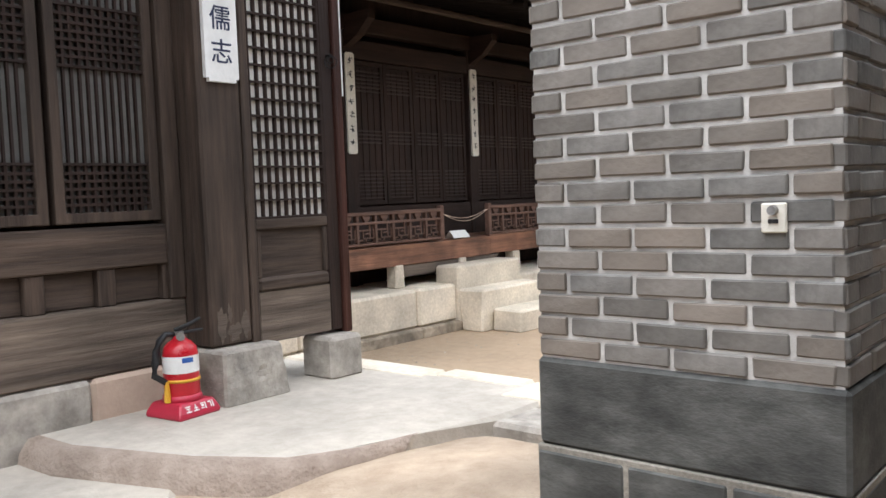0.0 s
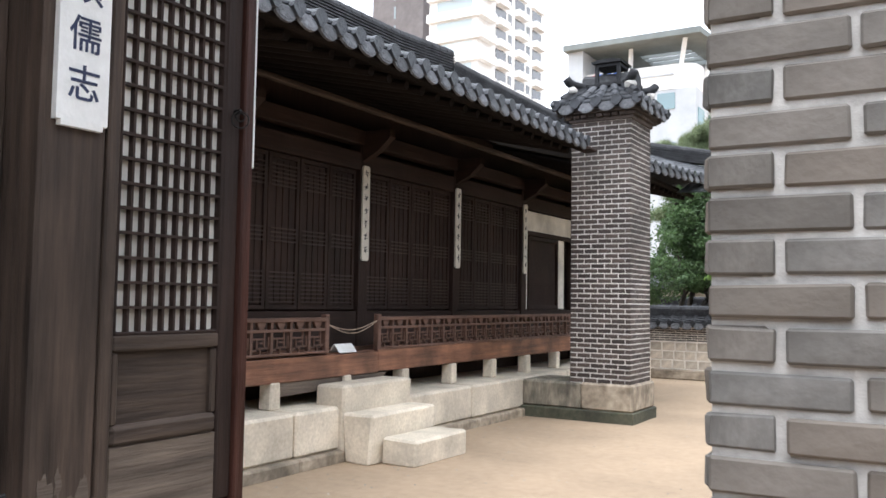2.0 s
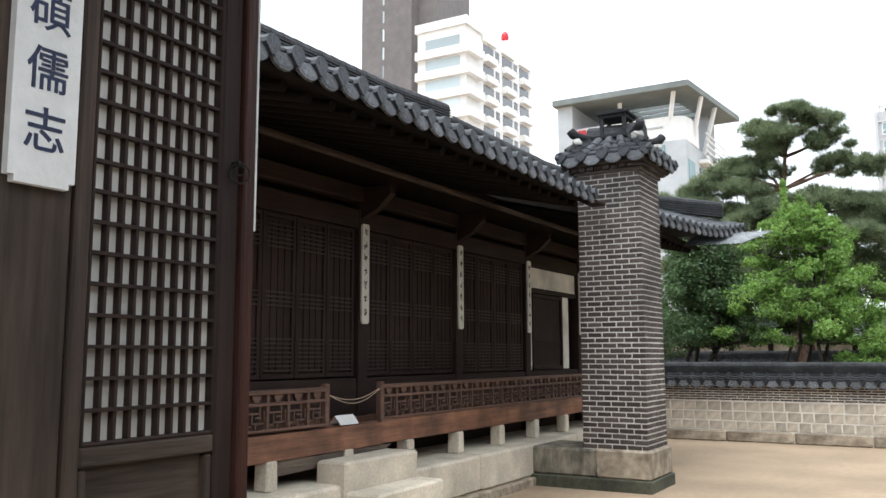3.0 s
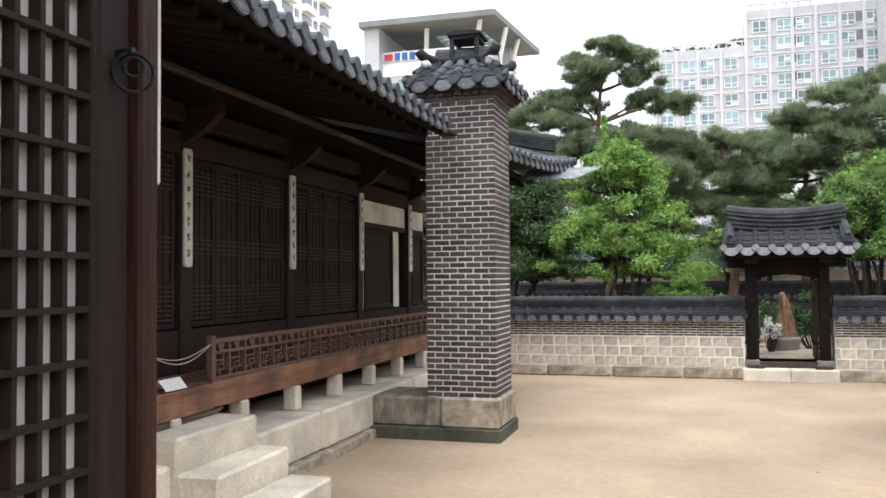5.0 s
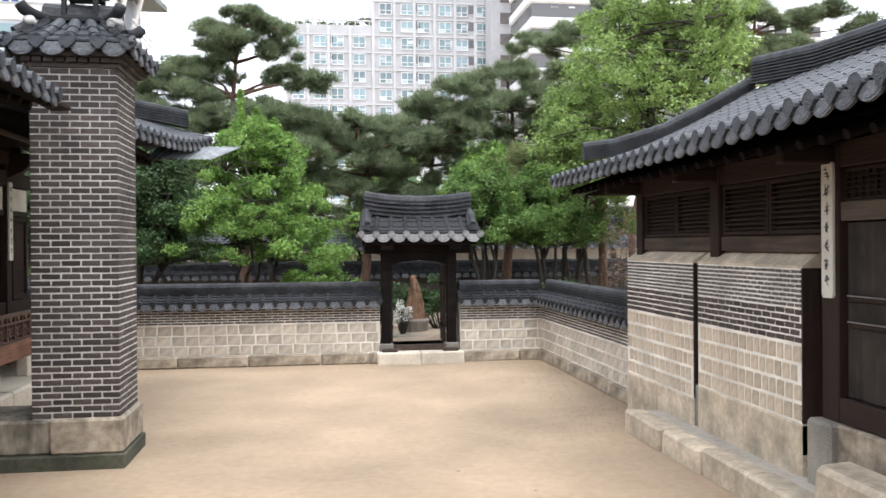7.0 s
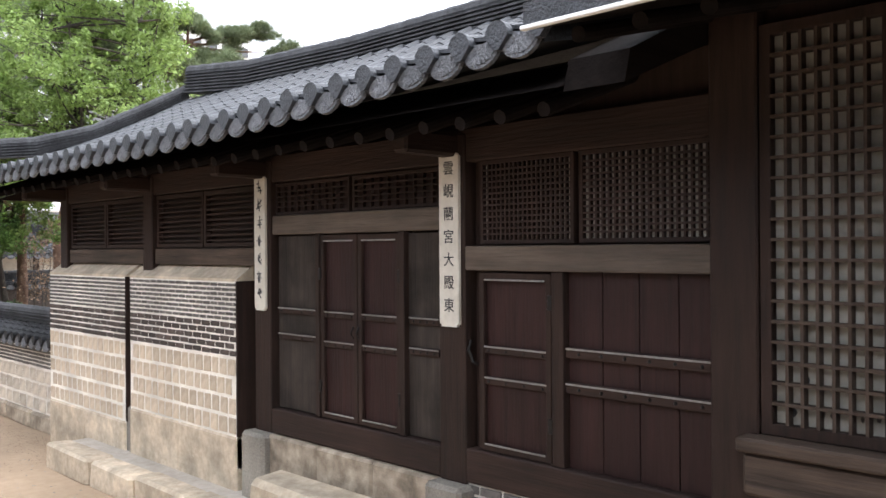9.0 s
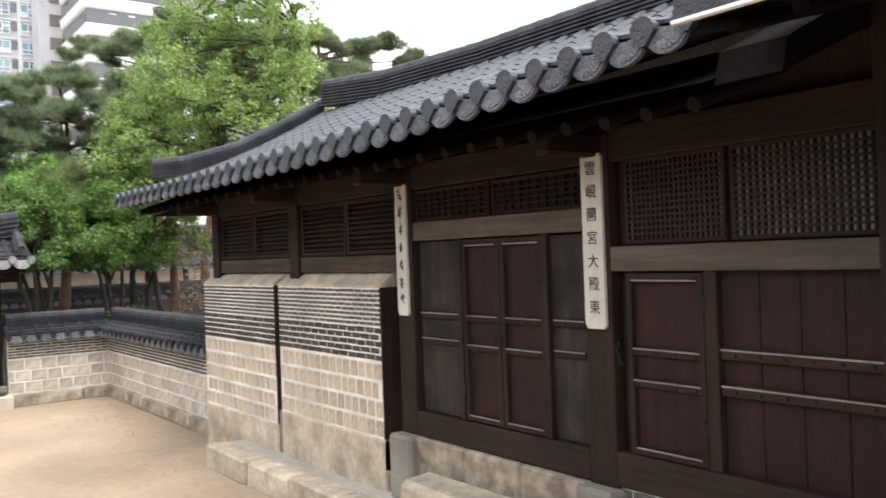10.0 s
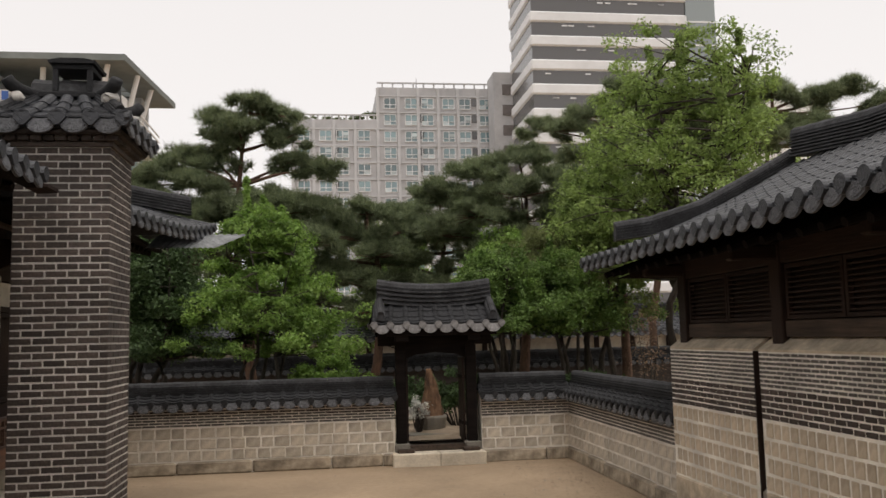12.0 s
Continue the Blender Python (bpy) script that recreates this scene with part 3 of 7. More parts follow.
def leaf_litter():
    """Brown crumbs of soil and leaf swept into the corner by the side wall."""
    bm = bmesh.new()
    r = random.Random(78)
    for _ in range(3200):
        x = 1.5 - abs(r.gauss(0, 0.75))
        y = r.uniform(14.5, 21.3)
        q, a = r.uniform(0.004, 0.014), r.uniform(0, 6.3)
        z = 0.012 * noise.noise((x * 0.7, y * 0.7, 0)) + 0.004
        cs, sn = math.cos(a) * q, math.sin(a) * q
        bm.faces.new([bm.verts.new(p) for p in ((x - cs, y - sn, z), (x + sn * 0.5, y - cs * 0.5, z + q * 0.3), (x + cs, y + sn, z + q * 0.1), (x - sn * 0.5, y + cs * 0.5, z + q * 0.35))])
    tagged(part("leaf_litter", bm, M_CRUMB), "dry brown leaf crumbs swept against the side wall", "leaf litter", kind="stuff")


leaf_litter()


def terrace_near():
    """Cement terrace by the near house, with the earth ramp that climbs to it."""
    t = thing("terrace", "pale cement terrace with rough stone edge beside the house", "terrace", kind="structure")
    edge = [(-4.6, 2.62), (-3.62, 2.66), (-3.04, 2.86), (-2.70, 3.06), (-2.58, 3.30), (-2.50, 3.60), (-2.38, 4.02), (-2.35, 4.60), (-3.05, 4.52), (-3.64, 4.42), (-4.6, 4.40)]
    bm = bmesh.new()
    prism(bm, edge, 2, -0.02, 0.70)
    part("slab", bm, M_TERRACE, t, bevel=0.02)
    # tan mortar face under the near edge
    near = edge[:6]
    rows = [[(x + 0.03 * noise.noise((x * 4, y * 4, 0)), y + dy, z) for x, y in near] for dy, z in ((0.02, 0.702), (-0.03, 0.695), (-0.07, 0.64), (-0.10, 0.50))]
    loft("mortar_face", rows, M_LIP, t, "brown mortar face", smooth=True)
    block("edge_stone", M_GRANITE_N, t, -2.50, -2.10, 3.98, 4.30, -0.02, 0.68, 0.02)
    block("edge_stone", M_GRANITE, t, -2.62, -2.32, 4.31, 4.66, -0.02, 0.706, 0.02)
    block("edge_stone", M_GRANITE, t, -3.20, -2.64, 4.50, 4.70, -0.02, 0.706, 0.02)
    block("edge_stone", M_GRANITE, t, -4.4, -3.22, 4.42, 4.66, -0.02, 0.704, 0.02)
    ramp = []
    for i in range(47):
        x = -5.2 + 4.6 * i / 46
        row = []
        for j in range(47):
            y = -1.2 + 5.5 * j / 46
            k = min(1, max(0, (y - 0.9) / 1.7))
            h = 0.15 + 0.42 * k * k * (3 - 2 * k)
            d = math.hypot((x + 1.95) / 0.85, (y - 3.45) / 0.95)
            h += 0.13 * max(0.0, 1 - d * d) * (1 if x > -2.8 else 0.4)
            h += 0.022 * noise.noise((x * 2.2, y * 2.2, 4)) + 0.012 * noise.noise((x * 8, y * 8, 1))
            if y > 3.9:
                h -= (y - 3.9) * 1.2
            if x > -1.3:
                h -= (x + 1.3) * 0.3 * k
            rim = min(1.0, (x + 5.2) / 0.5, (-0.6 - x) / 0.35, (y + 1.2) / 0.7)
            row.append((x, y, h - 0.35 * (1 - rim) ** 2))
        ramp.append(row)
    loft("earth_ramp", ramp, M_EARTH, t, "tan trodden earth ramp", smooth=True)
    bm = bmesh.new()
    prism(bm, [(-4.6, 1.3), (-3.3, 1.5), (-2.85, 2.1), (-2.80, 2.62), (-3.04, 2.80), (-3.62, 2.62), (-4.6, 2.58)], 2, 0.0, 0.595)
    part("lower_slab", bm, M_TERRACE, t, bevel=0.02)


terrace_near()


# ---- chimney ----
def chimney():
    t = thing("chimney", "tall dark brick chimney with a tiled cap on a stone base", "chimney", at=(0, 0, 0))
    x0, x1, y0, y1 = -6.17, -5.24, 13.80, 14.73
    g = 0.004
    block("core", M_MORTAR, t, x0 + g, x1 - g, y0 + g, y1 - g, 0.5, 4.74, 0, "pale mortar")
    meshes = [unit_brick("brick", 0.197, 0.08, 0.0565, M_BRICK, rng, 0.004) for _ in range(4)]
    n, c = 53, 3.90 / 53
    brick_face(t, meshes, M_BRICK_J, (x0, y0, 0), (1, 0, 0), x1 - x0, 0.55, n, c, 0.2125, 0.017, 0.08, 190, rng)
    brick_face(t, meshes, M_BRICK_J, (x1, y0, 0), (0, 1, 0), y1 - y0, 0.55, n, c, 0.2125, 0.017, 0.08, 110, rng, 0.5)
    brick_face(t, meshes, M_BRICK_J, (x0, y1, 0), (0, -1, 0), y1 - y0, 0.55, n, c, 0.2125, 0.017, 0.08, 0, rng)
    brick_face(t, meshes, M_BRICK_J, (x1, y1, 0), (-1, 0, 0), x1 - x0, 0.55, n, c, 0.2125, 0.017, 0.08, 0, rng)
    # corbelled courses under the cap
    for k in range(3):
        o = 0.03 + 0.05 * k
        zc = 4.452 + 0.055 * k
        if k == 1:
            m = 9
            w = (x1 - x0 + 2 * o) / m
            for i in range(m):
                block("corbel_brick", M_BRICK, t, x0 - o + i * w + 0.012, x0 - o + (i + 1) * w - 0.012, y0 - o, y0 + 0.1, zc, zc + 0.050, 0)
                block("corbel_brick", M_BRICK, t, x1 - 0.1, x1 + o + 0.002, y0 - o + i * w + 0.012, y0 - o + (i + 1) * w - 0.012, zc + 0.001, zc + 0.049, 0)
        else:
            block("corbel", M_BRICK, t, x0 - o, x1 + o, y0 - o, y1 + o, zc, zc + 0.052)
    # small four-sided tiled cap
    cx, cy, w, top = (x0 + x1) / 2, (y0 + y1) / 2, 0.64, 0.32
    ze, zt = 4.70, 4.98
    cor = [(-1, -1), (1, -1), (1, 1), (-1, 1)]
    for k in range(4):
        a, b = cor[k], cor[(k + 1) % 4]
        e0, e1 = (cx + a[0] * w, cy + a[1] * w, ze), (cx + b[0] * w, cy + b[1] * w, ze)
        r0, r1 = (cx + a[0] * top, cy + a[1] * top, zt), (cx + b[0] * top, cy + b[1] * top, zt)
        out = ((a[0] + b[0]) / 2, (a[1] + b[1]) / 2, 0)
        tile_slope(t, e0, e1, r0, r1, 0.285, out, 0.02, 0.0, 0.08, 3)
        ridge(t, [(cx + a[0] * (w - 0.06), cy + a[1] * (w - 0.06), ze + 0.05), (cx + a[0] * top, cy + a[1] * top, zt + 0.02)], 0.07, 0.13, 2, name="hip_tile")
        # curled end of each corner
        bm = bmesh.new()
        horn = ((0.26, 5.035), (0.36, 5.03), (0.44, 5.045), (0.50, 5.085), (0.535, 5.14))
        tube(bm, [(cx + a[0] * q, cy + a[1] * q, z) for q, z in horn], [0.05, 0.06, 0.066, 0.068, 0.062], 12)
        part("corner_tile", bm, M_TILE_D, t, smooth=True)
        bm = bmesh.new()
        bmesh.ops.create_icosphere(bm, subdivisions=3, radius=0.07, matrix=Matrix.Translation((cx + a[0] * 0.45, cy + a[1] * 0.45, 4.965)) @ Matrix.Diagonal((1.25, 1.25, 0.9, 1)))
        for v in bm.verts:
            v.co += Vector((1, 1, 1)) * 0.03 * noise.noise(v.co * 14)
        part("lime_dab", bm, M_MORTAR, t, "white lime patch", smooth=True)
    block("cap_slab", M_TILE_D, t, cx - 0.36, cx + 0.36, cy - 0.36, cy + 0.36, 5.0, 5.055)
    ridge(t, [(cx - 0.42, cy, 5.05), (cx + 0.42, cy, 5.05)], 0.05, 0.5, 2, name="cap_layer")
    # lantern with four openings
    z0, z1, h = 5.055, 5.40, 0.20
    block("lantern_base", M_TILE_D, t, cx - h, cx + h, cy - h, cy + h, z0, z0 + 0.055, 0.006)
    block("lantern_head", M_TILE_D, t, cx - h, cx + h, cy - h, cy + h, z1 - 0.055, z1 - 0.001, 0.006)
    for sx in (-1, 1):
        for sy in (-1, 1):
            block("lantern_post", M_TILE_D, t, cx + sx * (h - 0.055), cx + sx * (h - 0.002), cy + sy * (h - 0.055), cy + sy * (h - 0.002), z0 + 0.055, z1 - 0.055, 0.004)
    bm = bmesh.new()
    prism(bm, [(cx - 0.23, z1), (cx + 0.23, z1), (cx + 0.24, z1 + 0.03), (cx + 0.12, z1 + 0.055), (cx - 0.12, z1 + 0.055), (cx - 0.24, z1 + 0.03)], 1, cy - 0.24, cy + 0.24)
    part("lantern_lid", bm, M_TILE_D, t)
    # stone base, running back to the terrace
    block("base_block", M_BASE, t, -5.98, -5.19, 13.73, 14.80, 0.16, 0.56, 0.03)
    block("base_block", M_DAMP, t, -6.96, -5.985, 13.76, 14.78, 0.16, 0.548, 0.03)
    block("base_foot", M_MOSS, t, -6.98, -5.17, 13.70, 14.84, -0.02, 0.163, 0.015, "dark mossy damp footing")


chimney()


# ---- brick pillar by the start ----
def pillar():
    t = thing("brick_pillar", "thick grey brick pillar with pale mortar and cement plinth", "pillar")
    x0, x1, y0, y1 = -1.57, -0.70, 3.16, 4.02
    z0, c = 1.19, 0.0655
    n = 29
    block("core", M_MORTAR_P, t, x0 + 0.006, x1 - 0.006, y0 + 0.006, y1 - 0.006, z0 - 0.02, z0 + n * c, 0, "pale mortar")
    meshes = [unit_brick("brick", 0.199, 0.09, 0.0525, M_BRICK_G, rng, 0.0045) for _ in range(9)]
    brick_face(t, meshes, M_BRICK_G, (x0, y0, 0), (1, 0, 0), x1 - x0, z0, n, c, 0.213, 0.014, 0.09, 300, rng, 0.5, 0.008)
    brick_face(t, meshes, M_BRICK_G, (x1, y0, 0), (0, 1, 0), y1 - y0, z0, n, c, 0.213, 0.014, 0.09, 300, rng, 0.5, 0.008)
    brick_face(t, meshes, M_BRICK_G, (x0, y1, 0), (0, -1, 0), y1 - y0, z0, n, c, 0.213, 0.014, 0.09, 300, rng, 0.5, 0.008)
    brick_face(t, meshes, M_BRICK_G, (x1, y1, 0), (-1, 0, 0), x1 - x0, z0, n, c, 0.213, 0.014, 0.09, 300, rng, 0.5, 0.008)
    block("plinth", M_PLINTH, t, x0 - 0.006, x1 + 0.01, y0 - 0.008, y1 + 0.01, 0.925, z0, 0.012)
    block("bed_joint", M_GRANITE_D, t, x0 - 0.008, x1 + 0.012, y0 - 0.014, y1 + 0.014, 0.80, 0.9255, 0.003, "pale mortar")
    for k in range(3):
        w = (x1 - x0 + 0.03) / 3
        block("plinth_stone", M_PLINTH, t, x0 - 0.012 + k * w + 0.004, x0 - 0.012 + (k + 1) * w - 0.004, y0 - 0.02, y1 + 0.02, 0.48, 0.912, 0.010)
    block("plinth_stone", M_PLINTH, t, x0 - 0.02, x1 + 0.02, y0 - 0.03, y1 + 0.03, -0.02, 0.475, 0.012)
    s = thing("switch_box", "small grey metal key box with round lock on brick", "key box")
    bx, bz = -0.862, 1.60
    block("plate", M_CREAMB, s, bx - 0.031, bx + 0.031, y0 - 0.014, y0 - 0.002, bz - 0.036, bz + 0.038, 0.004)
    bm = bmesh.new()
    tube(bm, [(bx, y0 - 0.013, bz + 0.02), (bx, y0 - 0.030, bz + 0.02)], [0.013, 0.011], 16)
    part("lock", bm, M_STEEL, s)
    block("slot", M_BLACK, s, bx - 0.012, bx + 0.012, y0 - 0.018, y0 - 0.013, bz - 0.012, bz - 0.002, 0)


pillar()


# ---- courtyard walls ----
def stone_face(parent, meshes, start, along, length, z0, rows, rh, bl, joint, depth, r):
    along = Vector(along)
    out = Vector((along.y, -along.x, 0))
    rot = math.atan2(along.y, along.x)
    for k in range(rows):
        u = -bl * 0.5 * (k % 2)
        while u < length - 0.02:
            w = bl * r.uniform(0.85, 1.15)
            a, b = max(u, 0) + joint / 2, min(u + w, length) - joint / 2
            u += w
            if b - a < 0.05:
                continue
            p = Vector(start) + along * ((a + b) / 2) - out * (depth / 2 - r.uniform(0, 0.006)) + Vector((0, 0, z0 + (k + 0.5) * rh))
            piece("stone", r.choice(meshes), parent, p, rot, ((b - a) / 0.3, 1, (rh - joint) / 0.17))


def wall_cap(parent, p0, p1, out, z):
    """Small two-sided tiled coping with a stacked ridge."""
    p0, p1, out = Vector((*p0, z)), Vector((*p1, z)), Vector(out)
    top = Vector((0, 0, 0.16))
    for o in (out, -out):
        tile_slope(parent, p0 + o * 0.34, p1 + o * 0.34, p0 + o * 0.06 + top, p1 + o * 0.06 + top, 0.27, o, 0.02, 0, 0.055, 3, tile_mat=M_TILE_D)
    ridge(parent, [p0 + top * 0.9, p1 + top * 0.9], 0.17, 0.26, 4)


def court_wall(name, p0, p1, out, label, course_rows=3, base=0.24, limit=120):
    w = thing(name, label, "wall", kind="structure")
    p0, p1 = Vector((*p0, 0)), Vector((*p1, 0))
    al = (p1 - p0).normalized()
    out = Vector((al.y, -al.x, 0))
    ln = (p1 - p0).length
    th = 0.42
    bm = bmesh.new()
    c = [p0 - out * 0.005, p1 - out * 0.005, p1 - out * (th - 0.01), p0 - out * (th - 0.01)]
    prism(bm, [(v.x, v.y) for v in c], 2, 0.0, 1.34)
    part("core", bm, M_MORTAR_C, w, "dirty cream joints")
    st = [unit_brick("stone", 0.3, 0.1, 0.17, M_BLOCK, rng, 0.012) for _ in range(4)]
    fd = [unit_brick("foundation_stone", 1.0, 0.16, 0.24, M_BASE, rng, 0.03) for _ in range(2)]
    u = 0.0
    while u < ln - 0.05:
        L = min(rng.uniform(0.8, 1.5), ln - u)
        piece("foundation_stone", rng.choice(fd), w, p0 + al * (u + L / 2) - out * 0.02 + Vector((0, 0, base / 2 - 0.01)), math.atan2(al.y, al.x), (L - 0.012, 1, base / 0.24))
        u += L
    rh = (0.86 - base) / course_rows
    stone_face(w, st, p0, al, ln, base, course_rows, rh, 0.27, 0.022, 0.1, rng)
    br = [unit_brick("brick", 0.234, 0.08, 0.036, M_BRICK_S, rng, 0.004) for _ in range(3)]
    brick_face(w, br, M_BRICK_J, p0, al, ln, 0.87, 8, 0.052, 0.25, 0.016, 0.08, limit, rng)
    wall_cap(w, (p0 - out * th / 2).xy, (p1 - out * th / 2).xy, out, 1.30)
    return w


court_wall("wall_north_left", (-9.5, 21.55), (-1.80, 21.55), None, "low stone and brick courtyard wall with tiled coping")
court_wall("wall_north_right", (-0.10, 21.55), (1.66, 21.55), None, "low stone and brick courtyard wall with tiled coping")
tagged(block("wall_end_pier", M_KERB, None, 1.56, 2.06, 15.875, 16.02, -0.02, 1.02, 0.015), "pale cement pier at the end of the side wall", "wall", kind="structure")
court_wall("wall_east", (1.66, 21.70), (1.66, 15.95), None, "low stone and brick side wall with tiled coping")


# ---- gate ----
def gate():
    t = thing("gate", "small dark wooden gate with a tiled roof, standing open", "gate")
    yc = 21.68
    for k in range(2):
        xa = -1.86 + k * 0.90
        block("sill_stone", M_GRANITE, t, xa, xa + 0.895, yc - 0.42, yc + 0.45, -0.02, 0.24, 0.02)
    # Gate timber takes the near-black colour that stands in for roof shade.
    for x in (-1.66, -0.27):
        block("post_stone", M_GRANITE_D, t, x - 0.15, x + 0.15, yc - 0.16, yc + 0.16, 0.24, 0.40, 0.02)
        block("post", M_SHADED, t, x - 0.10, x + 0.10, yc - 0.10, yc + 0.10, 0.40, 2.45, 0.008)
        block("bracket", M_SHADED, t, x - 0.13, x + 0.13, yc - 0.52, yc + 0.52, 2.36, 2.50, 0.01)
    block("threshold", M_OLD_H, t, -1.56, -0.37, yc - 0.05, yc + 0.05, 0.24, 0.36, 0.01, "grey worn threshold")
    bm = bmesh.new()
    prism(bm, [(-1.56, 2.30), (-1.56, 2.02), (-1.35, 2.10), (-0.965, 2.14), (-0.58, 2.10), (-0.37, 2.02), (-0.37, 2.30)], 1, yc - 0.04, yc + 0.04)
    part("arched_lintel", bm, M_SHADED, t)
    block("beam", M_SHADED, t, -2.10, 0.15, yc - 0.09, yc + 0.09, 2.28, 2.46, 0.01)
    for o in (-0.5, 0.5):
        block("purlin", M_SHADED, t, -2.12, 0.17, yc + o - 0.06, yc + o + 0.06, 2.46, 2.58, 0.01)
    for x in (-1.53, -0.40):
        leaf = block("leaf", M_DARK_V, t, x - 0.022, x + 0.022, yc + 0.10, yc + 0.66, 0.38, 2.02, 0.004, "brown plank door leaf swung open")
        for z in (0.7, 1.6):
            block("batten", M_SHADED, leaf, x - 0.035, x + 0.035, yc + 0.12, yc + 0.64, z, z + 0.07, 0.004)
    for x in (-1.60, -0.33):
        block("foot_block", M_OLD_V, t, x - 0.16, x + 0.16, yc - 0.30, yc - 0.10, 0.24, 0.31, 0.012)
    xa, xb = -2.20, 0.25
    for o in (-1, 1):
        out = (0, o, 0)
        e = [(xa, yc + o * 0.62, 2.68), (xb, yc + o * 0.62, 2.68)]
        r = [(xa + 0.08, yc + o * 0.08, 3.07), (xb - 0.08, yc + o * 0.08, 3.07)]
        tile_slope(t, e[0], e[1], r[0], r[1], 0.306, out, 0.07, 0, 0.066, 4, tile_mat=M_TILE_D, end_mat=M_TILE_P)
    pts = [(xa + 0.10 + (xb - xa - 0.2) * i / 8, yc, 3.03 + 0.10 * (i / 4 - 1) ** 2) for i in range(9)]
    ridge(t, pts, 0.35, 0.34, 4)
    for x, s in ((xa + 0.14, -1), (xb - 0.14, 1)):
        for o in (-1, 1):
            ridge(t, [(x, yc + o * 0.56, 2.76), (x, yc + o * 0.34, 2.89), (x, yc + o * 0.10, 3.08)], 0.12, 0.18, 3, name="verge_ridge")
    for x in (xa + 0.04, xb - 0.04):
        bm = bmesh.new()
        prism(bm, [(yc - 0.6, 2.55), (yc + 0.6, 2.55), (yc + 0.1, 2.96), (yc - 0.1, 2.96)], 0, x - 0.02, x + 0.02)
        part("gable_board", bm, M_DARK_H, t)


gate()


# ---- long hall on the far side of the yard (plaques and railing) ----
def west_hall():
    t = thing("west_hall", "long dark wooden hall with raised railed porch and tiled roof", "house")
    # terrace of long stones
    for i in range(5):
        y = 4.8 + i * 1.85
        block("terrace_stone", M_GRANITE, t, -9.6, -6.93 - 0.02 * (i % 2), y, y + 1.845, 0.12, 0.57 + 0.004 * (i % 3), 0.03)
        block("footing_stone", M_BASE, t, -9.6, -6.86, y, y + 1.84, -0.02, 0.118, 0.02)
    for i in range(4):
        y = 14.06 + i * 1.60
        block("terrace_stone", M_GRANITE, t, -9.6, -6.985, y, y + 1.595, -0.02, 0.57, 0.03)
    # back wall and floor
    block("back_wall", M_DARK_V, t, -8.42, -8.30, 4.9, 20.2, 0.57, 4.6, 0)
    block("deck_floor", M_RED_H, t, -8.2, -7.36, 5.0, 19.6, 1.06, 1.115, 0.004)
    block("under_wall", M_DARK_V, t, -8.16, -8.10, 5.0, 19.6, 0.57, 1.05, 0)
    # front beam: a plank below the rail, deeper at the entrance
    block("deck_beam", M_RED_H, t, -7.40, -7.30, 10.42, 19.6, 0.855, 1.12, 0.008, "red-brown worn front beam")
    block("deck_beam", M_RED_H, t, -7.395, -7.285, 5.0, 10.41, 0.845, 1.10, 0.008, "red-brown worn front beam")
    bm = bmesh.new()
    prism(bm, [(8.6, 0.70), (10.4, 0.74), (10.62, 0.84), (8.6, 0.84)], 0, -7.38, -7.30)
    part("deck_plank", bm, M_GREY_H, t)
    y = 6.1
    while y < 19.5:
        bm = bmesh.new()
        w = 0.085
        vs = box(bm, -7.44, -7.27, y - w, y + w, 0.57, 0.855)
        for v in vs[4:]:
            v.co.y += (y - v.co.y) * 0.15
        part("stone_post", bm, M_GRANITE, t, bevel=0.015)
        y += 1.228
    # posts
    for k, y in enumerate([6.03, 8.52, 11.01, 13.50, 15.99, 18.48]):
        block("post", M_DARK_V, t, -8.16, -7.99, y - 0.10, y + 0.10, 0.57, 3.86, 0.008)
        bm = bmesh.new()
        prism(bm, [(-8.0, 3.58), (-7.75, 3.70), (-7.55, 3.88), (-7.55, 3.98), (-8.2, 3.98), (-8.2, 3.58)], 1, y - 0.06, y + 0.06)
        part("bracket", bm, M_DARK_X, t)
    block("lower_beam", M_DARK_H, t, -8.13, -8.02, 5.0, 19.6, 1.12, 1.58, 0.006)
    block("head_beam", M_DARK_H, t, -8.13, -8.00, 5.0, 19.6, 3.46, 3.70, 0.006)
    block("eave_beam", M_DARK_H, t, -8.16, -7.96, 5.0, 19.6, 3.80, 4.00, 0.01)
    block("outer_purlin", M_OLD_H, t, -7.26, -7.18, 4.6, 13.6, 3.985, 4.045, 0.01)
    block("outer_purlin", M_OLD_H, t, -7.26, -7.18, 13.605, 19.2, 3.985, 4.045, 0.01)
    # folding doors in each bay
    bays = [(6.03, 8.52), (8.52, 11.01), (11.01, 13.50), (13.50, 15.99)]
    for a, b in bays:
        a, b = a + 0.11, b - 0.11
        n = 4
        w = (b - a) / n
        for k in range(n):
            y0, y1 = a + k * w, a + (k + 1) * w
            d = frame_yz("door", M_DARK_V, t, -8.10, -8.05, y0 + 0.006, y1 - 0.006, 1.60, 3.45, 0.055)
            block("panel", M_DARK_V, d, -8.088, -8.078, y0 + 0.06, y1 - 0.06, 1.66, 3.39, 0)
            for z0, m in ((1.68, 8), (2.40, 4), (3.06, 6)):
                for i in range(m):
                    block("slat", M_SLAT, d, -8.076, -8.050, y0 + 0.062, y1 - 0.062, z0 + i * 0.05, z0 + i * 0.05 + 0.018, 0)
            for i in range(1, 4):
                yy = y0 + 0.06 + (w - 0.12) * i / 4
                block("upright", M_DARK_V, d, -8.078, -8.066, yy - 0.006, yy + 0.006, 1.68, 3.36, 0)
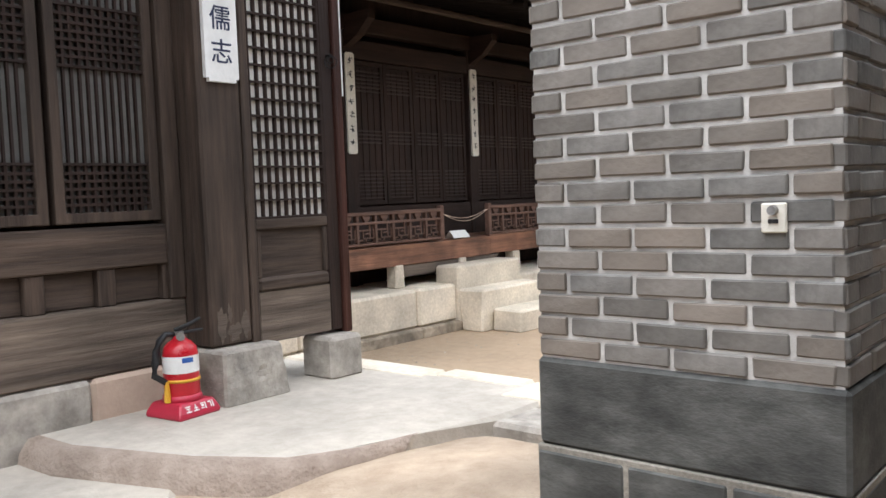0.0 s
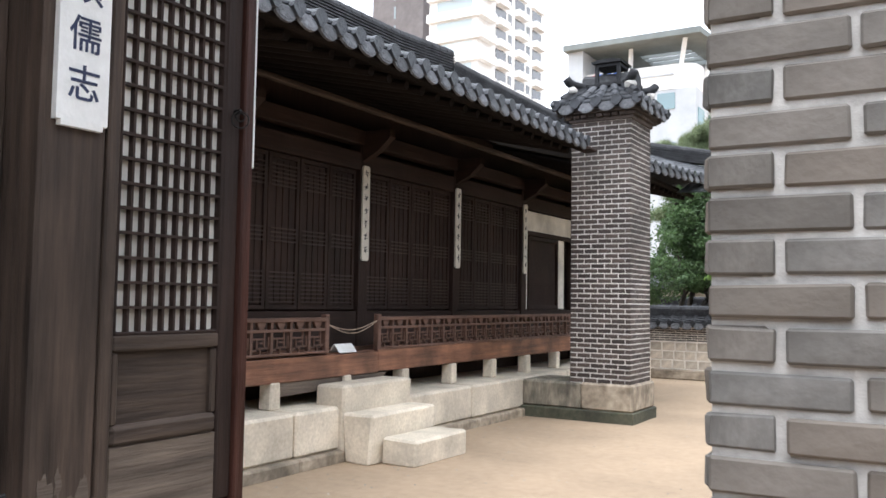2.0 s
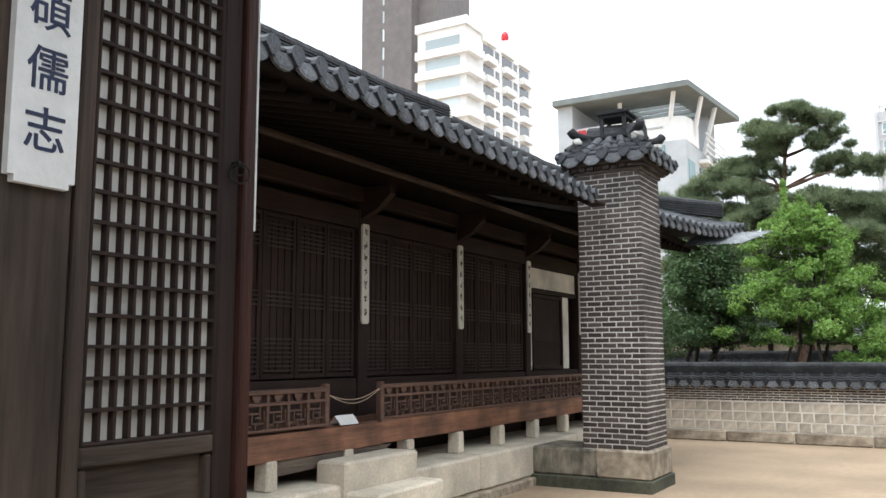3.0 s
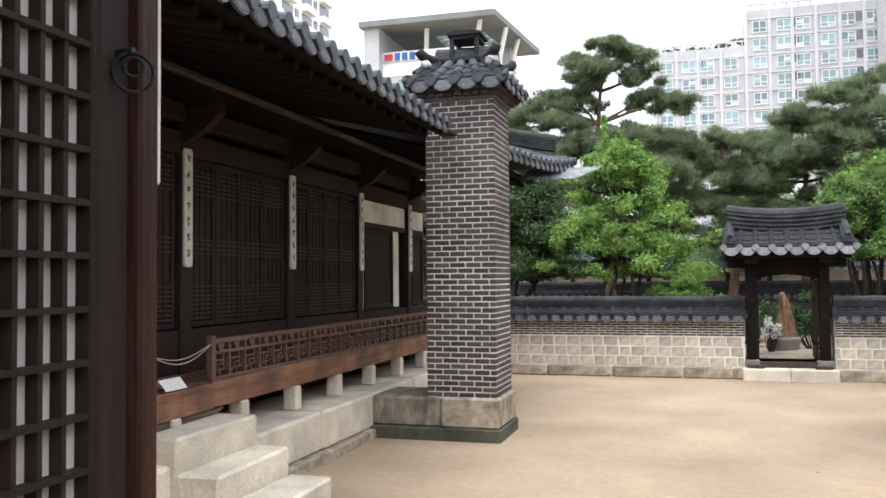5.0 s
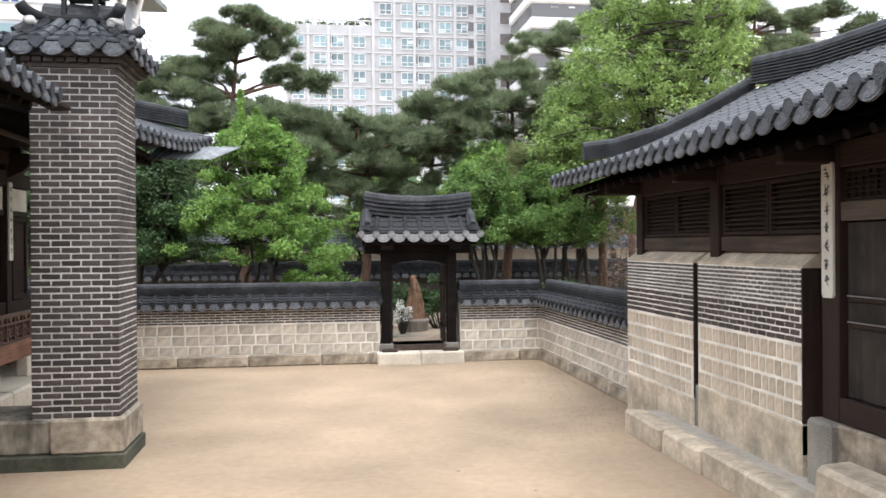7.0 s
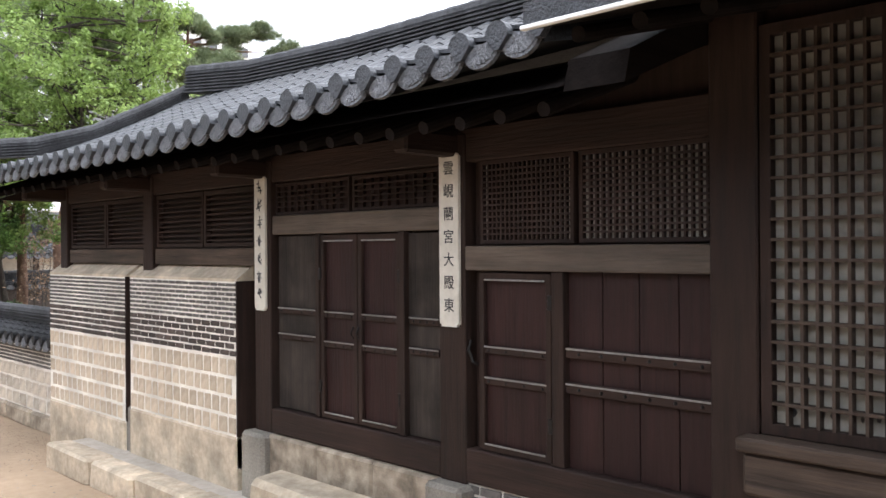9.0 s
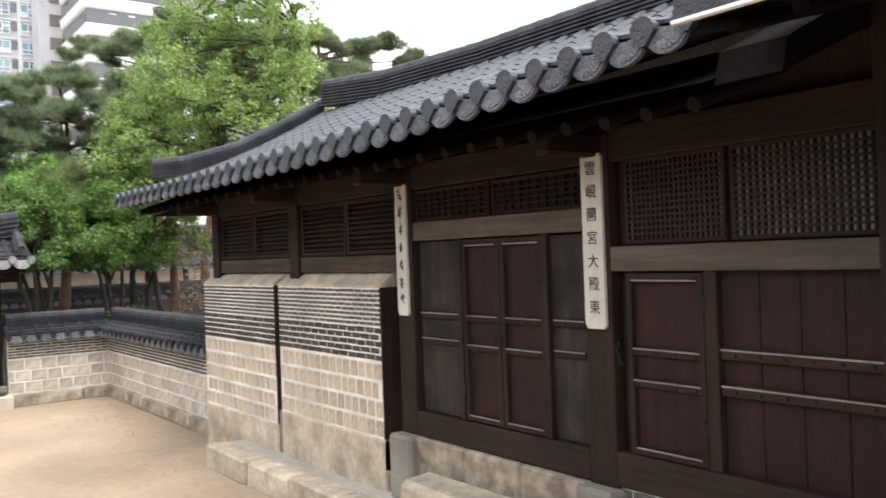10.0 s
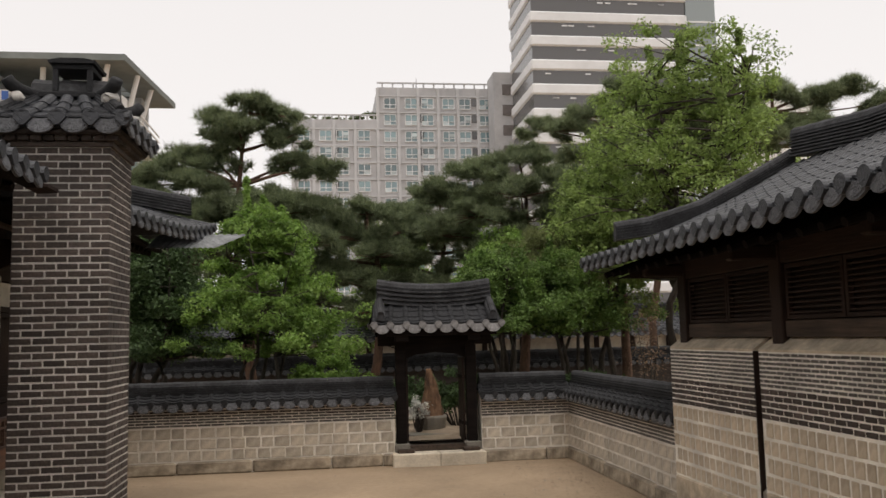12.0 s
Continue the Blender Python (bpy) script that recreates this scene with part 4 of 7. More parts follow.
    # plastered end bays
    for a, b in ((15.99, 18.48), (18.48, 19.6)):
        a, b = a + 0.11, b - 0.11
        block("plaster_head", M_PLASTER, t, -8.09, -8.05, a, b, 3.06, 3.44, 0.004, "cream plaster strip")
        block("plaster_side", M_PLASTER, t, -8.09, -8.052, a, a + 0.16, 1.60, 3.0, 0.004, "cream plaster strip")
        if b - a > 1.5:
            block("plaster_side", M_PLASTER, t, -8.09, -8.052, b - 0.64, b - 0.36, 1.60, 3.0, 0.004, "cream plaster strip")
        block("rail_bar", M_DARK_H, t, -8.10, -8.03, a, b, 2.98, 3.07, 0.004)
        y0, y1 = a + 0.2, min(b - 0.68, b - 0.1) if b - a > 1.5 else b
        d = frame_yz("door", M_DARK_V, t, -8.10, -8.04, y0, y1, 1.60, 2.97, 0.07)
        block("panel", M_DARK_V, d, -8.09, -8.08, y0 + 0.06, y1 - 0.06, 1.66, 2.91, 0)
        for i in range(8):
            block("slat", M_DARK_H, d, -8.08, -8.055, y0 + 0.072, y1 - 0.072, 1.75 + i * 0.05, 1.77 + i * 0.05, 0)
    # end wall towards the gate
    block("end_wall", M_DARK_V, t, -12.6, -8.15, 19.5, 19.62, 0.57, 4.2, 0)
    # roof, with a notch round the chimney
    tile_slope(t, (-5.74, 4.2, 4.06), (-5.74, 13.25, 4.06), (-10.6, 4.2, 6.60), (-10.6, 13.25, 6.60), 0.272, (1, 0, 0), 0.30, 0.0)
    tile_slope(t, (-6.55, 13.25, 4.50), (-6.55, 15.0, 4.50), (-10.6, 13.25, 6.60), (-10.6, 15.0, 6.60), 0.29, (1, 0, 0), 0.22, 0.0, eaves=False)
    tile_slope(t, (-5.66, 15.0, 4.06), (-5.0, 19.7, 4.16), (-10.6, 15.0, 6.60), (-10.6, 17.4, 6.60), 0.272, (1, 0, 0), 0.28, 0.22)
    tile_slope(t, (-5.0, 19.7, 4.38), (-13.0, 19.9, 4.25), (-10.4, 17.5, 6.60), (-10.8, 17.5, 6.60), 0.30, (0, 1, 0), 0.28, 0.0)
    ridge(t, [(-10.6, 4.2, 6.55), (-10.6, 10.0, 6.47), (-10.6, 15.5, 6.55), (-10.6, 17.6, 6.70)], 0.42, 0.34, 7)
    ridge(t, [(-10.4, 17.5, 6.60), (-8.6, 18.3, 5.55), (-6.9, 19.0, 4.82), (-5.35, 19.6, 4.58)], 0.24, 0.24, 5, name="hip_ridge")
    # boarded soffit, fascia and rafters, with the eave's shade put into their colour
    for a, b in ((4.2, 13.22), (15.0, 19.4)):
        loft("soffit", [[(-5.86, a, 3.95), (-7.0, a, 4.22), (-8.3, a, 4.55)], [(-5.86, b, 3.95), (-7.0, b, 4.22), (-8.3, b, 4.55)]], M_SHADED, t)
        block("fascia", M_SHADED, t, -5.86, -5.76, a, b, 3.93, 3.98, 0.006)
        rafters(t, a + 0.15, b - 0.15, 0.30, -5.92, -8.2, 3.90, 4.44, material=M_SHADED)
    bm = bmesh.new()
    prism(bm, [(-5.86, 3.93), (-5.66, 3.94), (-5.66, 3.97), (-5.86, 3.99)], 1, 13.22, 13.55)
    part("fascia_end", bm, M_DARK_H, t)
    # grey ribbed sheet below the far corner
    a, b, c, d = Vector((-5.75, 18.9, 4.16)), Vector((-4.42, 19.55, 4.24)), Vector((-4.85, 18.70, 3.93)), Vector((-5.75, 18.0, 3.86))
    bm = bmesh.new()
    rows = [[a.lerp(d, k / 2).lerp(b.lerp(c, k / 2), i / 24) + Vector((0, 0, 0.018 * (i % 2))) for i in range(25)] for k in range(3)]
    up = [[bm.verts.new(p) for p in r] for r in rows]
    dn = [[bm.verts.new(p - Vector((0, 0, 0.008))) for p in r] for r in rows]
    for k in range(2):
        for i in range(24):
            bm.faces.new((up[k][i], up[k][i + 1], up[k + 1][i + 1], up[k + 1][i]))
            bm.faces.new((dn[k][i], dn[k + 1][i], dn[k + 1][i + 1], dn[k][i + 1]))
    part("eave_sheet", bm, M_SHEET, t, "grey ribbed sheet at the eave corner")


west_hall()


def railing(y0, y1, name_label):
    t = thing("railing", name_label, "railing", group="porch railings")
    x = -7.335
    block("handrail", M_RAIL, t, x - 0.045, x + 0.045, y0, y1, 1.48, 1.525, 0.008)
    block("middle_rail", M_RAIL, t, x - 0.03, x + 0.03, y0, y1, 1.375, 1.405, 0.005)
    block("bottom_rail", M_RAIL, t, x - 0.03, x + 0.03, y0, y1, 1.125, 1.155, 0.005)
    n = max(1, round((y1 - y0) / 0.31))
    w = (y1 - y0) / n
    bm = bmesh.new()
    box(bm, -0.026, 0.026, -0.018, 0.018, 1.14, 1.49)
    post = mesh_of("baluster", bm, M_RAIL)
    bm = bmesh.new()
    prism(bm, [(-0.028, 1.405), (0.028, 1.405), (0.040, 1.43), (0.062, 1.462), (0.055, 1.482), (-0.055, 1.482), (-0.062, 1.462), (-0.040, 1.43)], 0, -0.02, 0.02)
    bud = mesh_of("lotus_block", bm, M_RAIL)
    # key-pattern fret in each field
    bm = bmesh.new()
    h, q = 0.008, 0.018
    za, zb = 1.155, 1.375
    W = w - 0.036
    bars = [(-W / 2, -W / 2 + q, za, zb - 0.07), (-W / 2, W * 0.2, zb - 0.075, zb - 0.057), (-W * 0.22, -W * 0.22 + q, za + 0.05, zb - 0.07), (-W * 0.22, W / 2, za + 0.05, za + 0.068),
            (W * 0.2, W * 0.2 + q, za + 0.06, zb), (-0.009, 0.009, za, za + 0.06), (-W * 0.05, W * 0.2, za + 0.105, za + 0.123), (W / 2 - q, W / 2, za + 0.06, zb - 0.05), (-W / 2, -W * 0.22, za + 0.03, za + 0.048)]
    frets = []
    for a, b, c, d in bars:
        box(bm, -h, h, a, b, c, d)
        frets.append(mesh_of("fret_bar", bm, M_RAIL))
        bm = bmesh.new()
    bm.free()
    for i in range(n + 1):
        piece("baluster", post, t, (x, y0 + i * w, 0))
        if i < n:
            for me in frets:
                piece("fret_bar", me, t, (x, y0 + (i + 0.5) * w, 0))
            piece("lotus_block", bud, t, (x, y0 + (i + 0.5) * w, 0))
    for y in (y0, y1):
        block("end_post", M_RAIL, t, x - 0.04, x + 0.04, y - 0.035, y + 0.035, 1.12, 1.56, 0.01)


railing(10.44, 19.2, "red-brown wooden porch railing with key-pattern fret")
railing(5.2, 9.42, "red-brown wooden porch railing with key-pattern fret")


def yard_steps():
    for x0, x1, y0, y1, z0, z1, lab in ((-7.28, -6.88, 9.2, 10.52, 0.45, 0.80, "tall pale granite step block below the porch"), (-6.87, -6.50, 9.2, 10.50, 0.22, 0.52, "pale granite step block on the yard"), (-6.49, -6.05, 9.35, 10.42, -0.02, 0.27, "low pale granite step on the yard")):
        bm = bmesh.new()
        vs = box(bm, x0, x1, y0, y1, -0.02, z1)
        for v in vs:
            v.co += Vector((rng.uniform(-0.02, 0.02), rng.uniform(-0.03, 0.03), rng.uniform(-0.008, 0.008)))
        tagged(part("step_stone", bm, M_GRANITE, bevel=0.025), lab, "step", group="porch steps")


yard_steps()
for yy in (8.52, 11.01, 13.50, 15.99, 18.48):
    plaque(-7.985, yy - 0.075, yy + 0.075, 2.25, 3.52, 1, "narrow cream writing board hung on a dark post", count=7, rng=rng)


# ---- near house at the start ----
def near_house():
    t = thing("near_house", "weathered dark wooden house front with lattice windows", "house")
    x = -3.95
    # boarded side with two windows and a panelled base
    block("sill_beam", M_SILL, t, -4.12, x + 0.02, 0.2, 3.46, 0.90, 1.22, 0.01, "grained brown sill beam")
    block("back_board", M_DARK_V, t, -4.16, -4.06, 0.2, 4.4, 0.88, 4.2, 0)
    block("upper_beam", M_OLD_H, t, -4.10, x + 0.01, 0.2, 3.46, 1.40, 1.60, 0.008)
    for k in range(7):
        y = 3.40 - k * 0.34
        block("short_post", M_OLD_V, t, -4.08, x - 0.005, y - 0.05, y + 0.04, 1.22, 1.40, 0.006)
        block("base_panel", M_OLD_H, t, -4.06, x - 0.05, y - 0.30, y - 0.05, 1.225, 1.395, 0.004)
    for k in range(4):
        y1 = 3.36 - k * 0.56
        y0 = y1 - 0.53
        w = frame_yz("window", M_OLD_V, t, -4.02, x, y0, y1, 1.62, 3.2, 0.05)
        # These paper sheets have the eave's shade painted in.
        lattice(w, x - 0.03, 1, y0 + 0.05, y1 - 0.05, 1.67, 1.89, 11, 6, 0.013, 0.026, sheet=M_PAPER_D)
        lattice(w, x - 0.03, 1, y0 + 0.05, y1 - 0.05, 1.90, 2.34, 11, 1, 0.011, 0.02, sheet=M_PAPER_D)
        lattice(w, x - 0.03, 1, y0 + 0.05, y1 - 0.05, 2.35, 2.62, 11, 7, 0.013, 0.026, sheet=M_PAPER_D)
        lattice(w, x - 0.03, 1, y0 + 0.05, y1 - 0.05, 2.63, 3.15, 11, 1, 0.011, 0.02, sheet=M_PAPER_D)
        for z in (1.895, 2.345, 2.625):
            block("mid_rail", M_DARK_H, w, x - 0.04, x - 0.012, y0 + 0.05, y1 - 0.05, z - 0.006, z + 0.006, 0)
    block("jamb", M_OLD_V, t, -4.05, x + 0.03, 3.37, 3.46, 1.22, 3.4, 0.008)
    block("head_beam", M_OLD_H, t, -4.1, -3.7, 0.2, 4.4, 3.2, 3.45, 0.01)
    # stout post on its stone
    bm = bmesh.new()
    vs = box(bm, -3.95, -3.73, 3.46, 3.71, 0.97, 4.1)
    part("post", bm, M_OLD_V, t, "dark brown square post, pale and worn at its foot", bevel=0.012)
    for yb, zb, ry, rz in ((3.525, 1.075, 0.028, 0.085), (3.60, 1.035, 0.038, 0.045), (3.668, 1.07, 0.022, 0.080), (3.575, 1.13, 0.012, 0.05)):
        bm = bmesh.new()
        ring = []
        for i in range(30):
            a = 2 * math.pi * i / 30
            q = 1 + 0.55 * noise.noise((yb * 9 + 1.6 * math.cos(a), zb * 9 + 1.6 * math.sin(a), 3))
            ring.append((min(3.70, max(3.472, yb + ry * q * math.cos(a))), max(0.975, zb + rz * q * math.sin(a))))
        prism(bm, ring, 0, -3.735, -3.7285)
        part("worn_patch", bm, M_GREY_H, t, "bleached bare wood")
    bm = bmesh.new()
    vs = box(bm, -3.98, -3.58, 3.425, 3.83, 0.69, 0.965)
    for v in vs[4:]:
        v.co.x -= 0.03 if v.co.x > -3.7 else 0
        v.co.y += (3.57 - v.co.y) * 0.08
    bmesh.ops.subdivide_edges(bm, edges=bm.edges[:], cuts=9, use_grid_fill=True)
    for v in bm.verts:
        q = noise.noise(v.co * 9) * 0.012 + noise.noise(v.co * 28) * 0.006
        hole = math.hypot(v.co.y - 3.66, v.co.z - 0.83)
        v.co.x += q - (0.02 if hole < 0.022 and v.co.x > -3.7 else 0)
        v.co.y += q * 0.7
    part("post_stone", bm, M_GRANITE_N, t, "rough granite post base", bevel=0.02)
    # lattice panel beside it
    xp = -3.72
    for y0, y1, mt, nm in ((3.71, 3.76, M_OLD_V, "stile"), (4.25, 4.332, M_DARK_V, "stile")):
        block(nm, mt, t, xp - 0.06, xp, y0, y1, 0.95, 4.0, 0.006)
    block("corner_stile", M_RED_V, t, xp - 0.14, xp + 0.02, 4.335, 4.39, 0.93, 4.0, 0.006, "red-brown corner stile")
    block("bottom_board", M_SILL, t, xp - 0.06, xp - 0.004, 3.76, 4.25, 0.95, 1.215, 0.004)
    block("panel_rail", M_OLD_H, t, xp - 0.06, xp + 0.004, 3.76, 4.25, 1.217, 1.29, 0.015)
    block("panel_board", M_OLD_H, t, xp - 0.05, xp - 0.03, 3.76, 4.25, 1.285, 1.545, 0)
    for y0, y1 in ((3.76, 3.79), (4.22, 4.25)):
        block("panel_bead", M_OLD_V, t, xp - 0.05, xp - 0.006, y0, y1, 1.29, 1.54, 0.006)
    block("lattice_rail", M_OLD_H, t, xp - 0.06, xp, 3.76, 4.25, 1.545, 1.60, 0.006)
    w = frame_yz("window", M_DARK_V, t, xp - 0.05, xp - 0.002, 3.76, 4.25, 1.60, 3.9, 0.012)
    lattice(w, xp - 0.018, 1, 3.772, 4.238, 1.61, 3.89, 9, 26, 0.0105, 0.024)
    r = thing("ring_pull", "black iron ring pull on the window stile", "door ring")
    bm = bmesh.new()
    for rad, cz in ((0.034, 2.452), (0.017, 2.462)):
        pts = [(xp + 0.030 + 0.7 * rad * math.cos(2 * math.pi * i / 20), 4.30 + 0.7 * rad * math.cos(2 * math.pi * i / 20), cz + rad * math.sin(2 * math.pi * i / 20)) for i in range(21)]
        tube(bm, pts, [0.0035] * 21, 6, False)
    part("ring", bm, M_IRON, r, smooth=True)
    bm = bmesh.new()
    tube(bm, [(xp - 0.004, 4.30, 2.484), (xp + 0.032, 4.30, 2.488)], [0.012, 0.008], 8)
    part("staple", bm, M_IRON, r)
    bm = bmesh.new()
    vs = box(bm, -3.86, -3.60, 4.13, 4.37, 0.69, 0.93)
    part("corner_stone", bm, M_GRANITE_N, t, "granite block under the corner", bevel=0.02)
    # footing under the sill
    for k, (a, b, m) in enumerate(((2.93, 3.36, M_PINKISH), (2.1, 2.925, M_GRANITE_N), (1.2, 2.095, M_GRANITE_N), (0.2, 1.195, M_GRANITE_N))):
        block("footing", m, t, -4.15, x + 0.035 + 0.01 * (k % 2), a, b, 0.3, 0.895, 0.02)
    # eave over the front
    block("eave_soffit", M_DARK_X, t, -4.6, -2.95, 0.0, 4.75, 3.72, 3.80, 0.01, "dark boarded eave")
    rafters(t, 0.2, 4.6, 0.33, -3.0, -4.5, 3.64, 3.70, 0.05)


near_house()
plaque(-3.73, 3.495, 3.69, 2.29, 3.50, 1, "white board with navy brush writing on the post", text="碩儒志", size=0.128, first=0.74, board=M_WHITE, ink=M_BLUEINK)
t2 = thing("plaque", "white writing board seen edge-on at the house corner", "plaque", group="writing boards on the posts")
block("board", M_WHITE, t2, -3.86, -3.705, 4.392, 4.404, 2.27, 3.5, 0.004)


# ---- house on the right of the yard ----
def east_house():
    t = thing("east_house", "dark wooden house with brick-faced bays and tiled roof", "house")
    xf = 1.55
    cols = [15.60, 13.24, 10.96, 8.53, 6.39]
    for k, y in enumerate(cols):
        zb = (0.72, 0.76, 0.84, 0.84, 0.86)[k]
        h = 0.13 if k == 2 or k == 3 else 0.11
        block("post", M_DARK_V, t, xf, xf + 0.22, y - h, y + h, zb, 3.32, 0.01)
        if k < 4:
            block("bracket", M_DARK_X, t, 1.05, xf + 0.2, y - 0.07, y + 0.07, 3.16, 3.32, 0.02)
    block("core_wall", M_DARK_V, t, xf + 0.12, xf + 0.26, 3.0, 15.6, 0.4, 3.7, 0)
    block("end_wall", M_DARK_V, t, xf + 0.1, 6.2, 15.48, 15.62, 0.4, 3.35, 0)
    block("head_beam", M_DARK_H, t, xf + 0.02, xf + 0.2, 6.3, 15.6, 3.12, 3.36, 0.01)
    # louvred windows over the brick bays
    for a, b in ((13.36, 15.48), (11.10, 13.12)):
        block("window_sill", M_OLD_H, t, xf + 0.03, xf + 0.14, a, b, 2.36, 2.53, 0.006)
        m = (a + b) / 2
        for y0, y1 in ((a, m - 0.01), (m + 0.01, b)):
            w = frame_yz("window", M_DARK_V, t, xf + 0.05, xf + 0.11, y0, y1, 2.54, 3.11, 0.045)
            for i in range(9):
                block("slat", M_DARK_H, w, xf + 0.06, xf + 0.085, y0 + 0.045, y1 - 0.045, 2.60 + i * 0.052, 2.615 + i * 0.052, 0)
    # brick-faced bays with a sloping plaster top
    for a, b, rows, zb in ((13.62, 15.86, 5, 0.58), (11.28, 13.50, 4, 0.755)):
        p = block("brick_bay", M_MORTAR_W, t, 1.4695, 1.70, a, b, zb - 0.30 if rows == 4 else 0.2, 2.21, 0, "white lime joints")
        bm = bmesh.new()
        prism(bm, [(1.47, 2.21), (1.47, 2.235), (1.66, 2.37), (1.66, 2.21)], 1, a - 0.01, b + 0.01)
        part("sloping_top", bm, M_KERB, t, "pale grey weathered sloping top")
        n = 0
        st = [unit_brick("stone", 0.3, 0.05, 0.17, M_BAY, rng, 0.008) for _ in range(4)]
        rh = (1.49 - zb) / rows
        stone_face(p, st, (1.465, b, 0), (0, -1, 0), b - a, zb, rows, rh, 0.155, 0.032, 0.05, rng)
        br = [unit_brick("brick", 0.159, 0.05, 0.050, M_BRICK, rng, 0.004) for _ in range(3)]
        brick_face(p, br, M_BRICK_J, (1.465, b, 0), (0, -1, 0), b - a, 1.50, 5, 0.066, 0.175, 0.016, 0.05, 300, rng)
        br = [unit_brick("brick", 0.123, 0.05, 0.029, M_BRICK_S, rng, 0.003) for _ in range(3)]
        brick_face(p, br, M_BRICK_J, (1.465, b, 0), (0, -1, 0), b - a, 1.835, 8, 0.046, 0.14, 0.017, 0.05, 300, rng)
        block("bay_edge", M_DARK_V, t, 1.46, 1.705, a - 0.025, a - 0.002, zb, 2.215, 0.003)
        for k in range(2):
            w2 = (b - a) / 2
            block("bay_footing", M_KERB, t, 1.45, 1.75, a + k * w2, a + (k + 1) * w2 - 0.006, 0.2 if rows == 4 else 0.0, zb - 0.004, 0.02)
    for y, z1, w, xs in ((13.56, 0.76, 0.10, 1.475), (10.965, 0.85, 0.18, 1.42), (8.53, 0.84, 0.18, 1.42)):
        block("post_stone", M_GRANITE_D, t, xs, 1.80, y - w, y + w, 0.1, z1, 0.03)
    # double-door bay
    a, b = 8.66, 10.83
    block("sill_beam", M_DARK_H, t, xf + 0.0, xf + 0.16, a, b, 0.85, 1.075, 0.01)
    for k in range(3):
        w2 = (b - a) / 3
        block("sill_footing", M_BASE, t, 1.50, 1.75, a + k * w2 + 0.004, a + (k + 1) * w2 - 0.004, 0.15, 0.845, 0.02)
    block("lintel", M_GREY_H, t, xf + 0.02, xf + 0.15, a, b, 2.645, 2.815, 0.008)
    m = (a + b) / 2
    for y0, y1 in ((a, m - 0.02), (m + 0.02, b)):
        w = frame_yz("window", M_DARK_V, t, xf + 0.06, xf + 0.11, y0, y1, 2.82, 3.11, 0.03)
        lattice(w, xf + 0.075, -1, y0 + 0.03, y1 - 0.03, 2.85, 3.08, 10, 5, 0.012, 0.03, sheet=M_DARK_H)

    def panel_leaf(nm, y0, y1, z0, z1, bands, trim, mat, lab=""):
        d = block(nm, mat, t, xf + 0.07, xf + 0.10, y0, y1, z0, z1, 0.003, lab)
        if trim:
            frame_ob = frame_yz("leaf_frame", M_DARK_V, d, xf + 0.035, xf + 0.072, y0, y1, z0, z1, 0.045)
        for zz in bands:
            block("cross_rail", M_DARK_H, d, xf + 0.045, xf + 0.072, y0 + 0.03, y1 - 0.03, zz - 0.028, zz + 0.028, 0.006)
            block("edge_strip", M_STEEL, d, xf + 0.038, xf + 0.046, y0 + 0.03, y1 - 0.03, zz + 0.014, zz + 0.026, 0.002, "worn grey metal strip")
            for yy in np.linspace(y0 + 0.08, y1 - 0.08, 4):
                bm = bmesh.new()
                bmesh.ops.create_icosphere(bm, subdivisions=1, radius=0.011, matrix=Matrix.Translation((xf + 0.044, float(yy), zz - 0.006)))
                part("stud", bm, M_IRON, d)
        return d

    panel_leaf("side_panel", 10.18, 10.80, 1.085, 2.63, (1.735, 1.965), False, M_DUST_V, "dusty dark board panel")
    panel_leaf("side_panel", 8.68, 9.06, 1.085, 2.63, (1.735, 1.965), False, M_DUST_V, "dusty dark board panel")
    for y0, y1 in ((9.64, 10.13), (9.12, 9.63)):
        d = panel_leaf("door", y0, y1, 1.085, 2.63, (1.71, 1.96), True, M_DOOR, "maroon board door leaf, shut")
        for zz in (1.13, 2.58):
            block("edge_strip", M_STEEL, d, xf + 0.030, xf + 0.036, y0 + 0.05, y1 - 0.05, zz - 0.006, zz + 0.006, 0.002, "worn grey metal strip")
        for zz in (1.35, 2.3):
            yy = y0 if y0 < 9.5 else y1
            block("hinge", M_IRON, d, xf + 0.02, xf + 0.034, yy - 0.02, yy + 0.02, zz - 0.05, zz + 0.05, 0.004)
        bm = bmesh.new()
        yl = 9.635 + (0.035 if y0 > 9.5 else -0.035)
        tube(bm, [(xf + 0.02, yl, 1.88), (xf + 0.0, yl + 0.01, 1.83), (xf + 0.02, yl, 1.78)], [0.009] * 3, 6)
        part("handle", bm, M_IRON, d)
    block("door_post", M_DARK_V, t, xf + 0.02, xf + 0.12, 10.13, 10.185, 1.08, 2.645, 0.005)
    block("door_post", M_DARK_V, t, xf + 0.02, xf + 0.12, 9.06, 9.12, 1.08, 2.645, 0.005)
    # bay with a single door and a boarded half
    a, b = 6.51, 8.40
    block("sill_beam", M_DARK_H, t, xf + 0.0, xf + 0.16, a, b, 0.86, 1.10, 0.01)
    p = block("brick_base", M_MORTAR, t, xf + 0.03, xf + 0.16, a, b, 0.2, 0.855, 0, "pale mortar")
    br = [unit_brick("brick", 0.194, 0.05, 0.059, M_BRICK_S, rng, 0.005) for _ in range(3)]
    brick_face(p, br, M_BRICK_J, (xf + 0.02, b, 0), (0, -1, 0), b - a, 0.25, 8, 0.075, 0.21, 0.016, 0.05, 150, rng)
    block("lintel", M_GREY_H, t, xf + 0.0, xf + 0.15, a, b, 2.355, 2.525, 0.008, "weathered grey-brown lintel")
    m = (a + b) / 2 + 0.02
